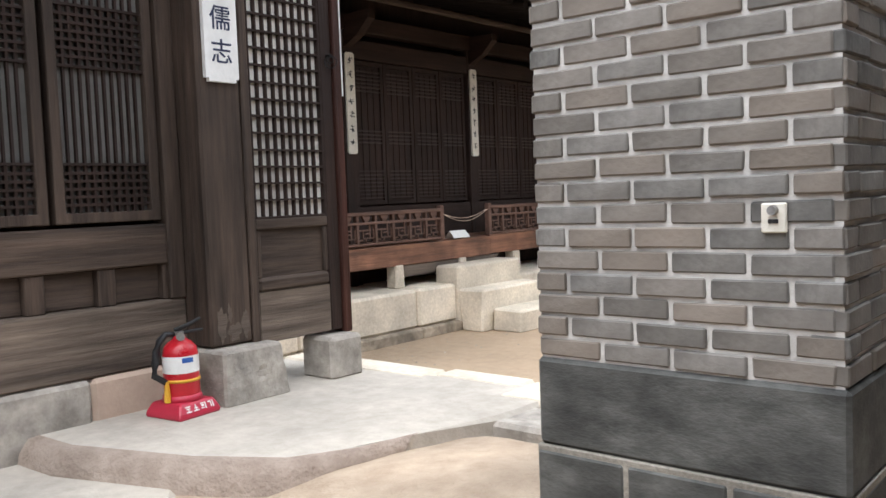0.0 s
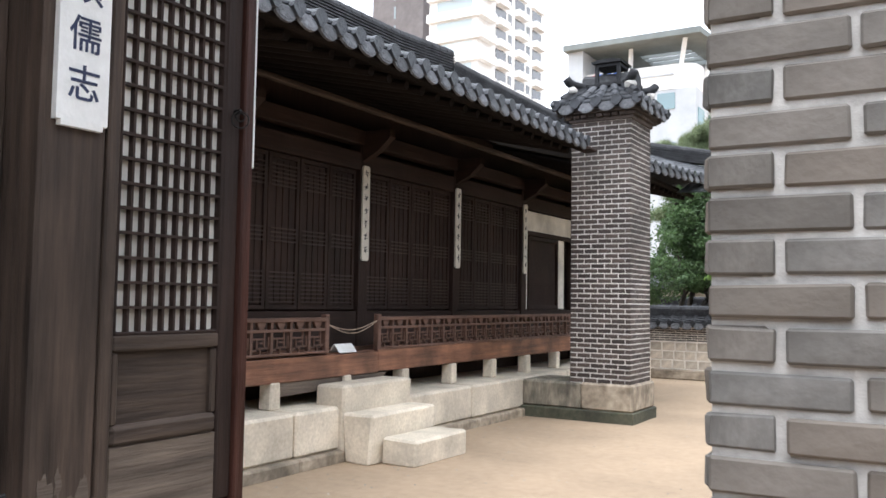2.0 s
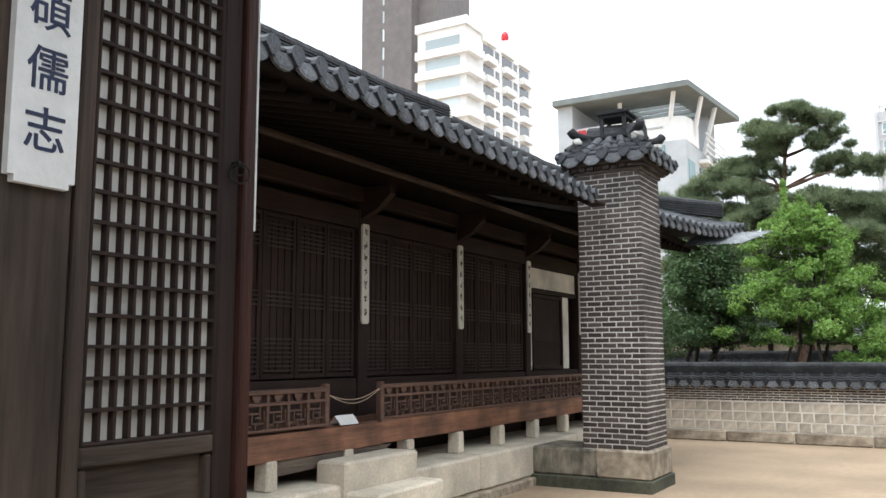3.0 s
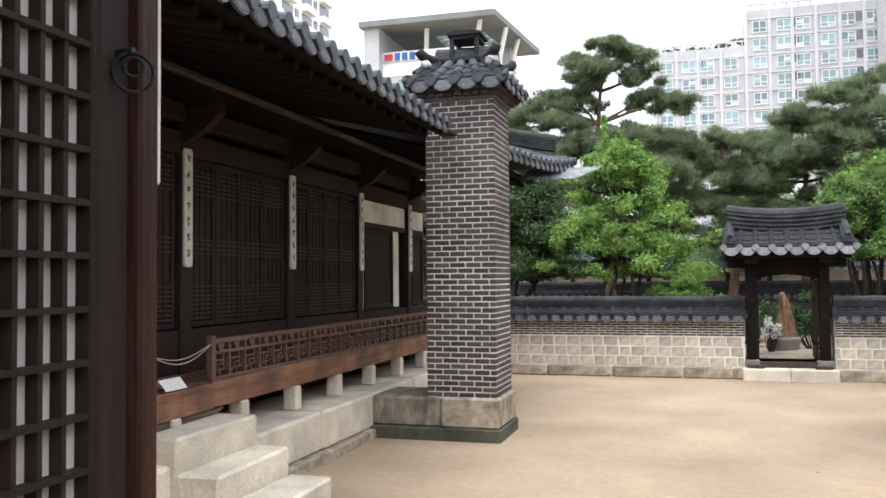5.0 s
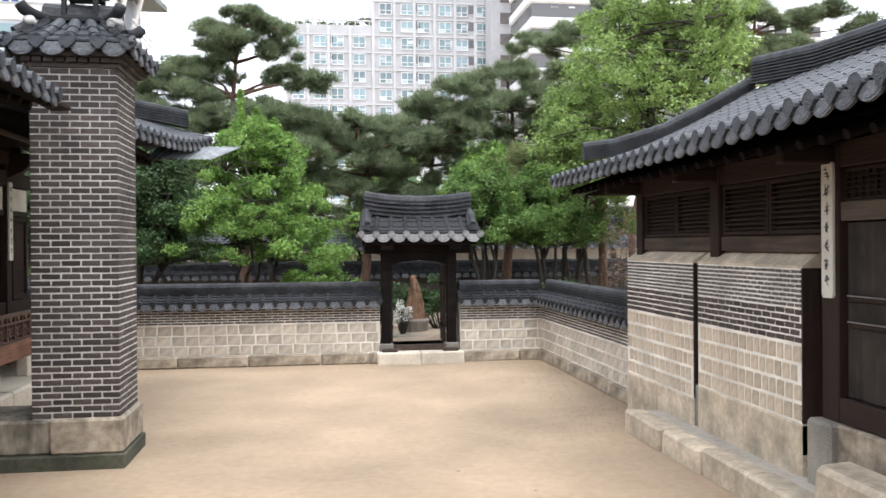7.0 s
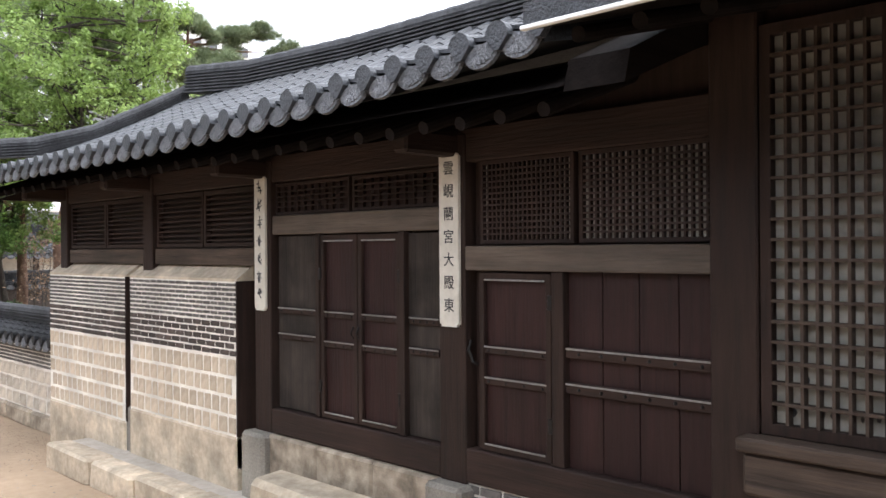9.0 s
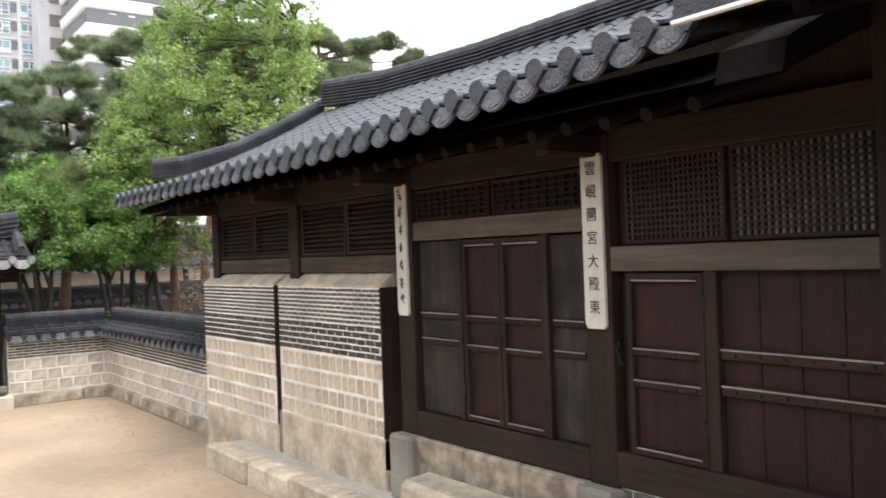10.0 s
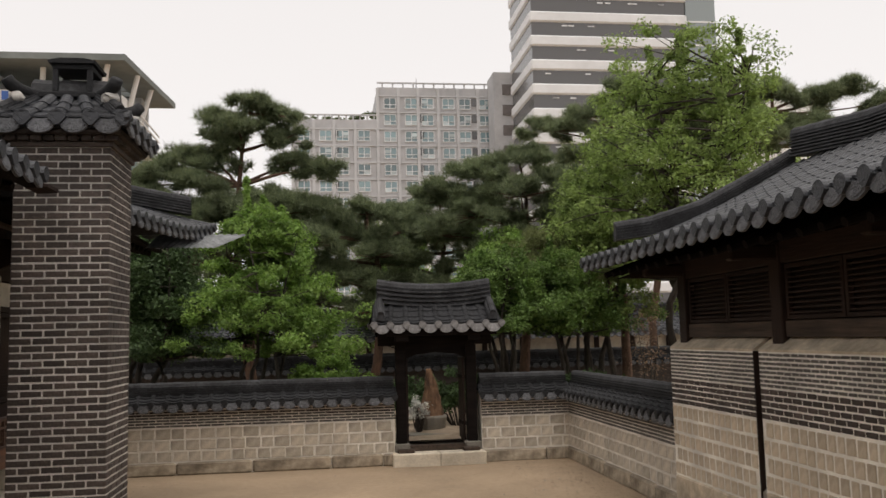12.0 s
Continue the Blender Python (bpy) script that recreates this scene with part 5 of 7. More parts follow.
    for y0, y1 in ((a, m - 0.02), (m + 0.02, b - 0.1)):
        w = frame_yz("window", M_DARK_V, t, xf + 0.05, xf + 0.11, y0, y1, 2.535, 3.12, 0.03)
        # Lattice over the lintel, its paper painted dim as under the eave.
        lattice(w, xf + 0.07, -1, y0 + 0.03, y1 - 0.03, 2.565, 3.09, 19, 13, 0.014, 0.028, sheet=M_PAPER_G)
    d = panel_leaf("door", 7.67, 8.30, 1.105, 2.34, (1.59, 1.805), True, M_DOOR, "maroon board door, shut")
    for zz in (1.35, 2.15):
        block("hinge", M_IRON, d, xf + 0.02, xf + 0.034, 7.65, 7.69, zz - 0.05, zz + 0.05, 0.004)
    for zz in (1.15, 2.29):
        block("edge_strip", M_STEEL, d, xf + 0.030, xf + 0.036, 7.72, 8.25, zz - 0.006, zz + 0.006, 0.002, "worn grey metal strip")
    bm = bmesh.new()
    tube(bm, [(xf + 0.02, 8.36, 1.86), (xf - 0.03, 8.34, 1.80), (xf - 0.02, 8.31, 1.72), (xf + 0.02, 8.30, 1.70)], [0.012] * 4, 6)
    part("latch", bm, M_IRON, d)
    block("door_post", M_DARK_V, t, xf + 0.02, xf + 0.13, 7.56, 7.655, 1.10, 2.355, 0.005)
    for k in range(4):
        w2 = (7.555 - a) / 4
        bd = block("board", M_DOOR, t, xf + 0.07, xf + 0.10, a + k * w2 + 0.003, a + (k + 1) * w2 - 0.003, 1.10, 2.352, 0.003)
    for zz in (1.615, 1.84):
        bt = block("batten", M_DARK_H, t, xf + 0.035, xf + 0.07, a, 7.555, zz - 0.035, zz + 0.035, 0.006)
        block("edge_strip", M_STEEL, bt, xf + 0.030, xf + 0.036, a, 7.555, zz + 0.018, zz + 0.030, 0.002, "worn grey metal strip")
        for yy in np.linspace(a + 0.1, 7.45, 6):
            bm = bmesh.new()
            bmesh.ops.create_icosphere(bm, subdivisions=1, radius=0.014, matrix=Matrix.Translation((xf + 0.035, float(yy), zz - 0.004)))
            part("stud", bm, M_IRON, bt)
    # tall paper window bay next to it
    xw = xf - 0.02
    for y0, y1 in ((5.58, 6.24), (4.86, 5.50), (4.2, 4.84)):
        w = frame_yz("window", M_DARK_V, t, xw - 0.02, xw + 0.06, y0, y1, 1.53, 3.66, 0.06)
        # Dimmer paper colour stands in for the wing eave's shade.
        lattice(w, xw + 0.005, -1, y0 + 0.06, y1 - 0.06, 1.59, 3.60, 7, 19, 0.016, 0.060, material=M_OLD_V, sheet=M_PAPER_G)
    for k in range(7):
        bm = bmesh.new()
        yy = 5.68 + 0.068 * k + rng.uniform(-0.01, 0.01)
        z = 1.62 + rng.uniform(0, 0.06) + (0.2 if k in (2, 5) else 0)
        rr = rng.uniform(0.008, 0.02)
        prism(bm, [(yy + rr * rng.uniform(0.6, 1.3) * math.cos(j * 1.05), z + 1.5 * rr * rng.uniform(0.6, 1.3) * math.sin(j * 1.05)) for j in range(6)], 0, xw + 0.036, xw + 0.041)
        part("paper_hole", bm, M_BLACK, t, "torn hole in the paper")
    block("post", M_DARK_V, t, xw - 0.03, xw + 0.2, 6.25, 6.52, 0.86, 4.2, 0.01)
    block("window_ledge", M_OLD_H, t, xw - 0.16, xw + 0.1, 3.2, 6.32, 1.45, 1.525, 0.012, "worn grey-brown window ledge")
    block("ledge_beam", M_OLD_H, t, xw - 0.12, xw + 0.1, 3.2, 6.30, 1.22, 1.447, 0.02, "worn grey-brown ledge beam")
    for k in range(4):
        y1 = 6.24 - 0.6 * k
        block("base_panel", M_GREY_H, t, xw + 0.0, xw + 0.06, y1 - 0.5, y1, 0.4, 1.20, 0.01)
        block("base_post", M_OLD_V, t, xw - 0.05, xw + 0.06, y1 - 0.6, y1 - 0.505, 0.4, 1.215, 0.01)
    # roof
    e0, e1 = (0.58, 16.62, 3.44), (0.58, 6.92, 3.46)
    tile_slope(t, e0, e1, (3.9, 16.62, 4.86), (3.9, 6.92, 4.86), 0.268, (-1, 0, 0), 0.14, 0.17, tiles=12)
    tile_slope(t, (7.2, 6.92, 3.44), (7.2, 16.62, 3.44), (3.9, 6.92, 4.86), (3.9, 16.62, 4.86), 0.30, (1, 0, 0), 0.14, 0.0, eaves=False)
    ridge(t, [(3.9, 16.55, 4.98), (3.9, 14.8, 4.80), (3.9, 12.5, 4.72), (3.9, 9.5, 4.72), (3.9, 6.9, 4.80)], 0.34, 0.3, 7)
    ridge(t, [(3.9, 16.70, 4.86), (3.2, 16.72, 4.48), (2.4, 16.74, 4.08), (1.6, 16.78, 3.84), (1.12, 16.85, 3.78)], 0.20, 0.24, 5, name="verge_ridge")
    bm = bmesh.new()
    prism(bm, [(1.0, 3.20), (3.0, 3.90), (3.9, 4.50), (4.8, 3.90), (6.8, 3.20)], 1, 16.48, 16.54)
    part("gable_board", bm, M_DARK_X, t)
    # Soffit and rafters carry the eave's shade in their near-black wood colour.
    loft("soffit", [[(0.66, 6.9, 3.32), (1.4, 6.9, 3.60), (2.0, 6.9, 3.80)], [(0.66, 16.5, 3.32), (1.4, 16.5, 3.60), (2.0, 16.5, 3.80)]], M_SHADED, t)
    rafters(t, 7.1, 16.4, 0.31, 0.80, 2.0, 3.24, 3.66, 0.05, M_SHADED)
    # Filler board, shade put into its colour, closes the gap between the roofs.
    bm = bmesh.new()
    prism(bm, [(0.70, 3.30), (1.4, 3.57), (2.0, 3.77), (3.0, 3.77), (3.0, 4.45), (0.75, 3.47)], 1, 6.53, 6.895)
    part("verge_board", bm, M_SHADED, t)
    # eave of the next wing over the window bay, coloured near black for its shade
    for y0, y1 in ((1.0, 6.66),):
        loft("wing_soffit", [[(0.12, y0, 3.465), (0.9, y0, 3.68), (1.75, y0, 3.90)], [(0.12, y1, 3.465), (0.9, y1, 3.68), (1.75, y1, 3.90)]], M_SHADED, t, "dark boarded eave of the next wing")
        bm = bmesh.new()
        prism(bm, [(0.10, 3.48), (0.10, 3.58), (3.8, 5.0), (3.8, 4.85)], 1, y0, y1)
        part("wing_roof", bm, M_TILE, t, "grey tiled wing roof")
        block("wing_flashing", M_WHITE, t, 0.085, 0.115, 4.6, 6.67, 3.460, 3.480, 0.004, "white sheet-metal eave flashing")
        rafters(t, y0 + 0.2, y1 - 0.15, 0.31, 0.30, 1.7, 3.45, 3.82, 0.045, M_SHADED)
    block("wing_wall", M_DARK_V, t, 1.60, 1.75, 1.0, 6.3, 3.60, 4.0, 0)
    block("wing_front", M_DARK_V, t, 1.62, 1.76, 1.0, 4.2, 0.4, 3.66, 0)


east_house()
plaque(1.548, 10.96 - 0.085, 10.96 + 0.085, 1.955, 3.18, -1, "narrow cream writing board on a dark post", count=7, rng=rng)
plaque(1.548, 8.53 - 0.095, 8.53 + 0.095, 1.95, 3.185, -1, "narrow cream board with black brush writing", text="雲峴蘭宮大殿東", size=0.105, first=0.11, pitch=0.163, board=M_CREAMB, ink=M_INK)


def sky_block_walls():
    """Plain unseen walls added behind the start; they close the yard, blocking sky light."""
    for nm, x0, x1, y0, y1, z1 in (("unseen_wall_south", -7.0, 3.0, -2.75, -2.5, 3.3), ("unseen_wall_south_east", 1.9, 2.15, -2.5, 1.0, 3.3), ("unseen_wall_south_west", -7.2, -6.95, -2.75, 0.2, 3.3)):
        tagged(block(nm, M_GREY_H, None, x0, x1, y0, y1, -0.02, z1, 0.01), "plain unseen wall added to block sky light", "wall", kind="structure")


sky_block_walls()


def east_terrace():
    t = thing("stone_kerb", "row of rough pale granite blocks along the house", "kerb", kind="structure")
    bm = bmesh.new()
    box(bm, 1.20, 1.52, 3.0, 14.6, -0.02, 0.25)
    part("fill", bm, M_TERRACE, t, "pale sandy cement top", bevel=0.01)
    y = 3.0
    while y < 14.2:
        L = rng.uniform(1.0, 1.7)
        b2 = bmesh.new()
        vs = box(b2, 0.95 + rng.uniform(-0.03, 0.03), 1.24, y, min(y + L, 14.6) - 0.02, -0.02, 0.27 + rng.uniform(-0.02, 0.02))
        for v in vs:
            v.co += Vector((rng.uniform(-0.015, 0.015), rng.uniform(-0.01, 0.01), rng.uniform(-0.01, 0.01)))
        part("block", b2, M_KERB, t, bevel=0.03)
        y += L
    bm = bmesh.new()
    vs = box(bm, 1.06, 1.47, 9.15, 10.50, 0.2, 0.60)
    for v in vs[4:]:
        v.co += Vector((rng.uniform(-0.03, 0.03), rng.uniform(-0.08, 0.08), rng.uniform(-0.03, 0.02)))
    tagged(part("step_stone", bm, M_KERB, bevel=0.05), "rough worn granite step below the doors", "step")


east_terrace()

# ---- plants ----
def leaf_cloud(name, clumps, per, size, material, parent, seed, slim=0.55, up=0.35):
    """Many small folded leaves in clumps (centre, radius, flatness): one crown mesh."""
    r = np.random.default_rng(seed)
    c = np.repeat(np.array([k[0] for k in clumps]), per, axis=0)
    rad = np.repeat(np.array([k[1] for k in clumps]), per)
    fl = np.repeat(np.array([k[2] for k in clumps]), per)
    n = len(c)
    d = r.normal(size=(n, 3))
    d /= np.linalg.norm(d, axis=1)[:, None]
    rr = rad * r.uniform(0.15, 1.0, n) ** 0.55 * r.uniform(0.75, 1.2, n)
    p = c + d * rr[:, None] * np.stack([np.ones(n), np.ones(n), fl], 1)
    nv = d * 0.5 + r.normal(size=(n, 3)) * 0.6 + np.array([0, 0, up])
    nv /= np.linalg.norm(nv, axis=1)[:, None]
    a = np.cross(nv, r.normal(size=(n, 3)))
    a /= np.linalg.norm(a, axis=1)[:, None]
    b = np.cross(nv, a)
    s = size * r.uniform(0.6, 1.3, n)[:, None]
    v = np.stack([p - a * s, p - b * s * slim + nv * s * 0.15, p + a * s, p + b * s * slim + nv * s * 0.15], 1).reshape(-1, 3)
    f = np.arange(4 * n).reshape(-1, 4)
    me = bpy.data.meshes.new(name)
    me.vertices.add(4 * n)
    me.vertices.foreach_set("co", v.ravel())
    me.loops.add(4 * n)
    me.loops.foreach_set("vertex_index", f.ravel().astype(np.int32))
    me.polygons.add(n)
    me.polygons.foreach_set("loop_start", np.arange(0, 4 * n, 4, dtype=np.int32))
    me.update(calc_edges=True)
    me.materials.append(material)
    ob = new(name, me)
    ob.parent = parent
    return ob


def needle_cloud(name, clumps, per, length, material, parent, seed, blades=11, width=0.011):
    """Pine foliage: tufts of thin needles that fan upwards, in flat pads."""
    r = np.random.default_rng(seed)
    c = np.repeat(np.array([k[0] for k in clumps]), per, axis=0)
    rad = np.repeat(np.array([k[1] for k in clumps]), per)
    fl = np.repeat(np.array([k[2] for k in clumps]), per)
    n = len(c)
    d = r.normal(size=(n, 3))
    d /= np.linalg.norm(d, axis=1)[:, None]
    p = c + d * (rad * r.uniform(0.2, 1.0, n) ** 0.5)[:, None] * np.stack([np.ones(n), np.ones(n), fl], 1)
    p = np.repeat(p, blades, axis=0)
    m = len(p)
    w = r.normal(size=(m, 3)) + np.array([0, 0, 0.7])
    w /= np.linalg.norm(w, axis=1)[:, None]
    side = np.cross(w, r.normal(size=(m, 3)))
    side /= np.linalg.norm(side, axis=1)[:, None]
    L = (length * r.uniform(0.7, 1.2, m))[:, None]
    v = np.stack([p - side * width, p + side * width, p + w * L], 1).reshape(-1, 3)
    me = bpy.data.meshes.new(name)
    me.vertices.add(3 * m)
    me.vertices.foreach_set("co", v.ravel())
    me.loops.add(3 * m)
    me.loops.foreach_set("vertex_index", np.arange(3 * m, dtype=np.int32))
    me.polygons.add(m)
    me.polygons.foreach_set("loop_start", np.arange(0, 3 * m, 3, dtype=np.int32))
    me.update(calc_edges=True)
    me.materials.append(material)
    ob = new(name, me)
    ob.parent = parent
    return ob


def limb_path(a, b, bend, r, n=5):
    a, b = Vector(a), Vector(b)
    o = Vector((r.uniform(-1, 1), r.uniform(-1, 1), r.uniform(-0.4, 0.6))) * bend
    return [a.lerp(b, i / n) + o * math.sin(math.pi * i / n) + Vector((r.uniform(-1, 1), r.uniform(-1, 1), 0)) * bend * 0.2 * (0 < i < n) for i in range(n + 1)]


def leafy_tree(label, base, height, spread, stems, material, seed, per=210, size=0.06, clump=0.38, twigs=46, low=0.38, bark=None, trunk_r=0.09, taper=1.0, name="tree"):
    """A broadleaf tree: bare forked stems, limbs, and an uneven crown of leaf clumps."""
    r = random.Random(seed)
    bark = bark or M_BARK
    t = thing(name, label, "tree")
    base = Vector(base)
    bm = bmesh.new()
    tips = []
    for k in range(stems):
        ang = 2 * math.pi * (k + r.random() * 0.6) / stems
        lean = Vector((math.cos(ang), math.sin(ang), 0)) * spread * (0.28 if stems > 1 else 0.05)
        fork = base + lean * 0.6 + Vector((0, 0, height * low))
        top = base + lean * 1.4 + Vector((r.uniform(-0.1, 0.1) * spread, r.uniform(-0.1, 0.1) * spread, height * 0.86))
        p = limb_path(base + lean * 0.08, fork, 0.055 * height, r)
        tube(bm, p, [trunk_r * (1 - 0.08 * i) for i in range(len(p))], 8)
        p = limb_path(fork, top, 0.06 * height * 0.5, r, 6)
        tube(bm, p, [trunk_r * (0.6 - 0.085 * i) for i in range(len(p))], 7)
        spine = p
        for j in range(twigs // stems):
            s = r.random()
            o = spine[min(len(spine) - 1, int(s * len(spine)))]
            a = r.uniform(0, 2 * math.pi)
            reach = spread * (1.0 - 0.75 * s * taper) * r.uniform(0.45, 1.0)
            e = Vector((base.x + lean.x * (1 - s), base.y + lean.y * (1 - s), 0)) + Vector((math.cos(a) * reach, math.sin(a) * reach, max(base.z + height * low * 1.12, o.z + height * r.uniform(-0.06, 0.14))))
            q = limb_path(o, e, 0.10 * reach, r, 4)
            tube(bm, q, [trunk_r * x for x in (0.26, 0.2, 0.14, 0.09, 0.05)], 5)
            tips += [(tuple(e), clump * r.uniform(0.6, 1.25), r.uniform(0.45, 0.8)), (tuple(q[2]), clump * r.uniform(0.4, 0.9), 0.6)]
        tips.append((tuple(top), clump * 0.9, 1.0))
    for j in range(twigs // 6):
        o = Vector(r.choice(tips)[0])
        if o.z > base.z + height * 0.5:
            e = o + Vector((r.uniform(-0.12, 0.12), r.uniform(-0.12, 0.12), r.uniform(0.25, 0.55) * clump / 0.36))
            tube(bm, [o, e], [trunk_r * 0.07, trunk_r * 0.03], 5)
            tips += [(tuple(o.lerp(e, 0.6)), clump * 0.3, 1.6), (tuple(e), clump * 0.22, 1.6)]
    part("trunk", bm, bark, t, smooth=True)
    leaf_cloud("crown", tips, int(per * 1.6), size * 0.68, material, t, seed, slim=0.5)
    return t


def pine_tree(label, base, height, pads, material, seed, lean=(0, 0), per=36, length=0.26, trunk_r=0.17, width=0.010):
    """A garden pine: bent red trunk, level limbs, flat pads of needles. pads: (dx, dy, z, radius)."""
    r = random.Random(seed)
    t = thing("pine_tree", label, "tree")
    base = Vector(base)
    top = base + Vector((lean[0], lean[1], height))
    p = limb_path(base, top, 0.07 * height, r, 8)
    bm = bmesh.new()
    tube(bm, p, [trunk_r * (1 - 0.1 * i) for i in range(len(p))], 9)
    clumps = []
    for dx, dy, z, rad in pads:
        e = base + Vector((dx, dy, z))
        k = min(range(len(p)), key=lambda i: abs(p[i].z - (e.z - 0.4)))
        q = limb_path(p[k], e, 0.12 * (e - p[k]).length + 0.02, r, 5)
        tube(bm, q, [trunk_r * x for x in (0.36, 0.3, 0.24, 0.17, 0.11, 0.05)], 6)
        m = max(7, int(26 * rad))
        for j in range(m):
            a, s = r.uniform(0, 2 * math.pi), rad * r.uniform(0.1, 1.25)
            c = e + Vector((math.cos(a) * s, math.sin(a) * s, 0.22 * rad * (1 - (s / rad) ** 2) + r.uniform(-0.20, 0.17)))
            clumps.append((tuple(c), r.uniform(0.12, 0.34), r.uniform(0.25, 0.6)))
            if j % 2 == 0:
                tube(bm, limb_path(e, c, 0.05, r, 3), [trunk_r * x for x in (0.12, 0.09, 0.06, 0.04)], 5)
    part("trunk", bm, M_PINEBARK, t, smooth=True)
    needle_cloud("crown", clumps, per, length, material, t, seed, width=width)
    return t


def shrub(label, at, rx, ry, rz, material, seed, per=110, size=0.045, count=26, name="shrub"):
    r = random.Random(seed)
    t = thing(name, label, "shrub")
    bm = bmesh.new()
    cl = []
    for k in range(count):
        a, s, u = r.uniform(0, 2 * math.pi), math.sqrt(r.random()), r.random()
        e = Vector((at[0] + math.cos(a) * s * rx, at[1] + math.sin(a) * s * ry, at[2] + rz * (0.35 + 0.6 * u * (1 - 0.5 * s))))
        tube(bm, limb_path((at[0] + math.cos(a) * s * rx * 0.25, at[1] + math.sin(a) * s * ry * 0.25, at[2]), e, 0.05, r, 3), [0.014, 0.011, 0.008, 0.004], 5)
        cl.append((tuple(e), min(rx, ry, rz) * r.uniform(0.28, 0.5), 0.75))
    part("woody_base", bm, M_BARK, t)
    leaf_cloud("foliage", cl, per, size, material, t, seed)
    return t


# garden behind the courtyard wall
garden = loft("garden_bed", [[(x, y, 0.42 + 0.10 * noise.noise((x * 0.5, y * 0.5, 2))) for x in np.linspace(-18, 16, 40)] for y in np.linspace(22.05, 29, 16)], M_EARTH, smooth=True)
tagged(garden, "raised earth garden bed behind the wall", "garden bed", kind="structure")
leafy_tree("young tree with bright spring-green leaves behind the wall", (-4.4, 24.0, 0.4), 5.0, 2.35, 5, M_LEAF, 11, per=105, size=0.066, clump=0.32, twigs=160, low=0.34, trunk_r=0.065, taper=1.12)
leafy_tree("dark-leaved tree with forked trunks behind the chimney", (-6.9, 24.3, 0.4), 4.6, 2.0, 4, M_LEAF3, 12, per=130, size=0.065, clump=0.40, twigs=110, low=0.36, trunk_r=0.10)
leafy_tree("dark-leaved tree beside the hall", (-9.8, 25.5, 0.4), 4.6, 1.9, 3, M_LEAF3, 13, per=190, size=0.07, clump=0.45, twigs=52, low=0.3)
leafy_tree("green tree with bent dark trunks behind the gate", (0.9, 24.6, 0.4), 4.1, 1.7, 4, M_LEAF2, 14, per=120, size=0.062, clump=0.34, twigs=110, low=0.50, trunk_r=0.06)
leafy_tree("green tree with bent dark trunks behind the wall", (2.7, 25.2, 0.4), 4.0, 1.9, 4, M_LEAF2, 15, per=120, size=0.062, clump=0.35, twigs=110, low=0.50, trunk_r=0.065)
leafy_tree("bright green tree behind the gate roof", (1.6, 27.0, 0.4), 4.9, 1.7, 3, M_LEAF, 16, per=120, size=0.068, clump=0.36, twigs=90, low=0.45)
leafy_tree("tall light-green tree behind the tiled house", (5.6, 24.0, 0.4), 9.2, 3.5, 6, M_LEAFM, 17, per=68, size=0.078, clump=0.40, twigs=250, low=0.35, trunk_r=0.12, taper=0.62)
leafy_tree("tall yellow-green tree behind the tiled house", (3.9, 26.2, 0.4), 6.6, 2.1, 4, M_LEAFM, 18, per=120, size=0.072, clump=0.42, twigs=110, low=0.35, trunk_r=0.10)
leafy_tree("thin bare-stemmed young tree beside the house end", (3.4, 21.6, 0.0), 3.2, 0.7, 3, M_DRYLEAF, 19, per=10, size=0.035, clump=0.28, twigs=30, low=0.35, trunk_r=0.03)

pine_tree("tall garden pine with layered dark needle pads", (-5.0, 28.2, 0.4), 8.2,
          [(-0.15, 0.0, 8.4, 0.6), (-0.95, 0.1, 8.0, 0.55), (0.65, 0.0, 8.2, 0.6), (-0.4, -0.3, 7.75, 0.6), (0.85, 0.2, 7.6, 0.5), (-0.9, -0.2, 7.4, 0.45),
           (1.1, 0.0, 6.85, 0.45), (1.65, -0.2, 6.6, 0.5), (-1.0, 0.2, 7.0, 0.55), (-1.7, 0.1, 6.85, 0.7), (-2.5, 0.2, 6.5, 0.8), (-3.2, 0.1, 6.2, 0.8), (-1.5, -0.3, 6.2, 0.7), (-2.4, -0.3, 5.8, 0.8),
           (0.6, -0.3, 5.7, 0.8), (1.6, -0.2, 5.5, 0.8), (-0.5, -0.4, 5.5, 0.9), (-1.4, -0.4, 5.2, 1.0), (0.3, -0.6, 4.8, 1.0), (1.3, -0.5, 4.6, 1.0), (-2.6, 0.0, 4.9, 1.0), (-0.8, -0.6, 4.4, 1.0), (-3.3, 0.0, 4.2, 1.0)],
          M_PINE, 21, lean=(-0.1, 0), per=34)
pine_tree("broad garden pine with dark needle pads", (-1.9, 29.4, 0.4), 5.6,
          [(0, 0, 5.6, 1.0), (-1.2, 0, 5.0, 1.0), (1.1, 0, 5.1, 0.9), (-2.0, 0.2, 4.3, 1.0), (0.2, -0.5, 4.3, 1.1), (-0.9, -0.5, 3.7, 1.1), (0.9, -0.4, 3.5, 1.0), (-1.8, -0.3, 3.1, 1.0), (0.1, -0.4, 2.8, 1.0)],
          M_PINE, 22, per=34)
pine_tree("broad garden pine behind the gate", (2.4, 29.0, 0.4), 7.0,
          [(0.2, 0, 7.1, 0.9), (-1.1, 0, 6.6, 1.0), (1.3, 0.2, 6.6, 0.9), (-2.1, 0.1, 6.1, 0.9), (0.1, -0.4, 6.0, 1.2), (2.2, 0, 5.9, 1.0), (-1.2, -0.5, 5.4, 1.2), (1.2, -0.4, 5.3, 1.2), (-2.2, -0.2, 4.9, 1.0), (0, -0.6, 4.6, 1.2), (2.4, -0.2, 4.8, 1.0), (3.2, -0.4, 4.3, 1.0), (1.4, -0.7, 4.0, 1.0)],
          M_PINE, 23, lean=(0.2, 0), per=36)
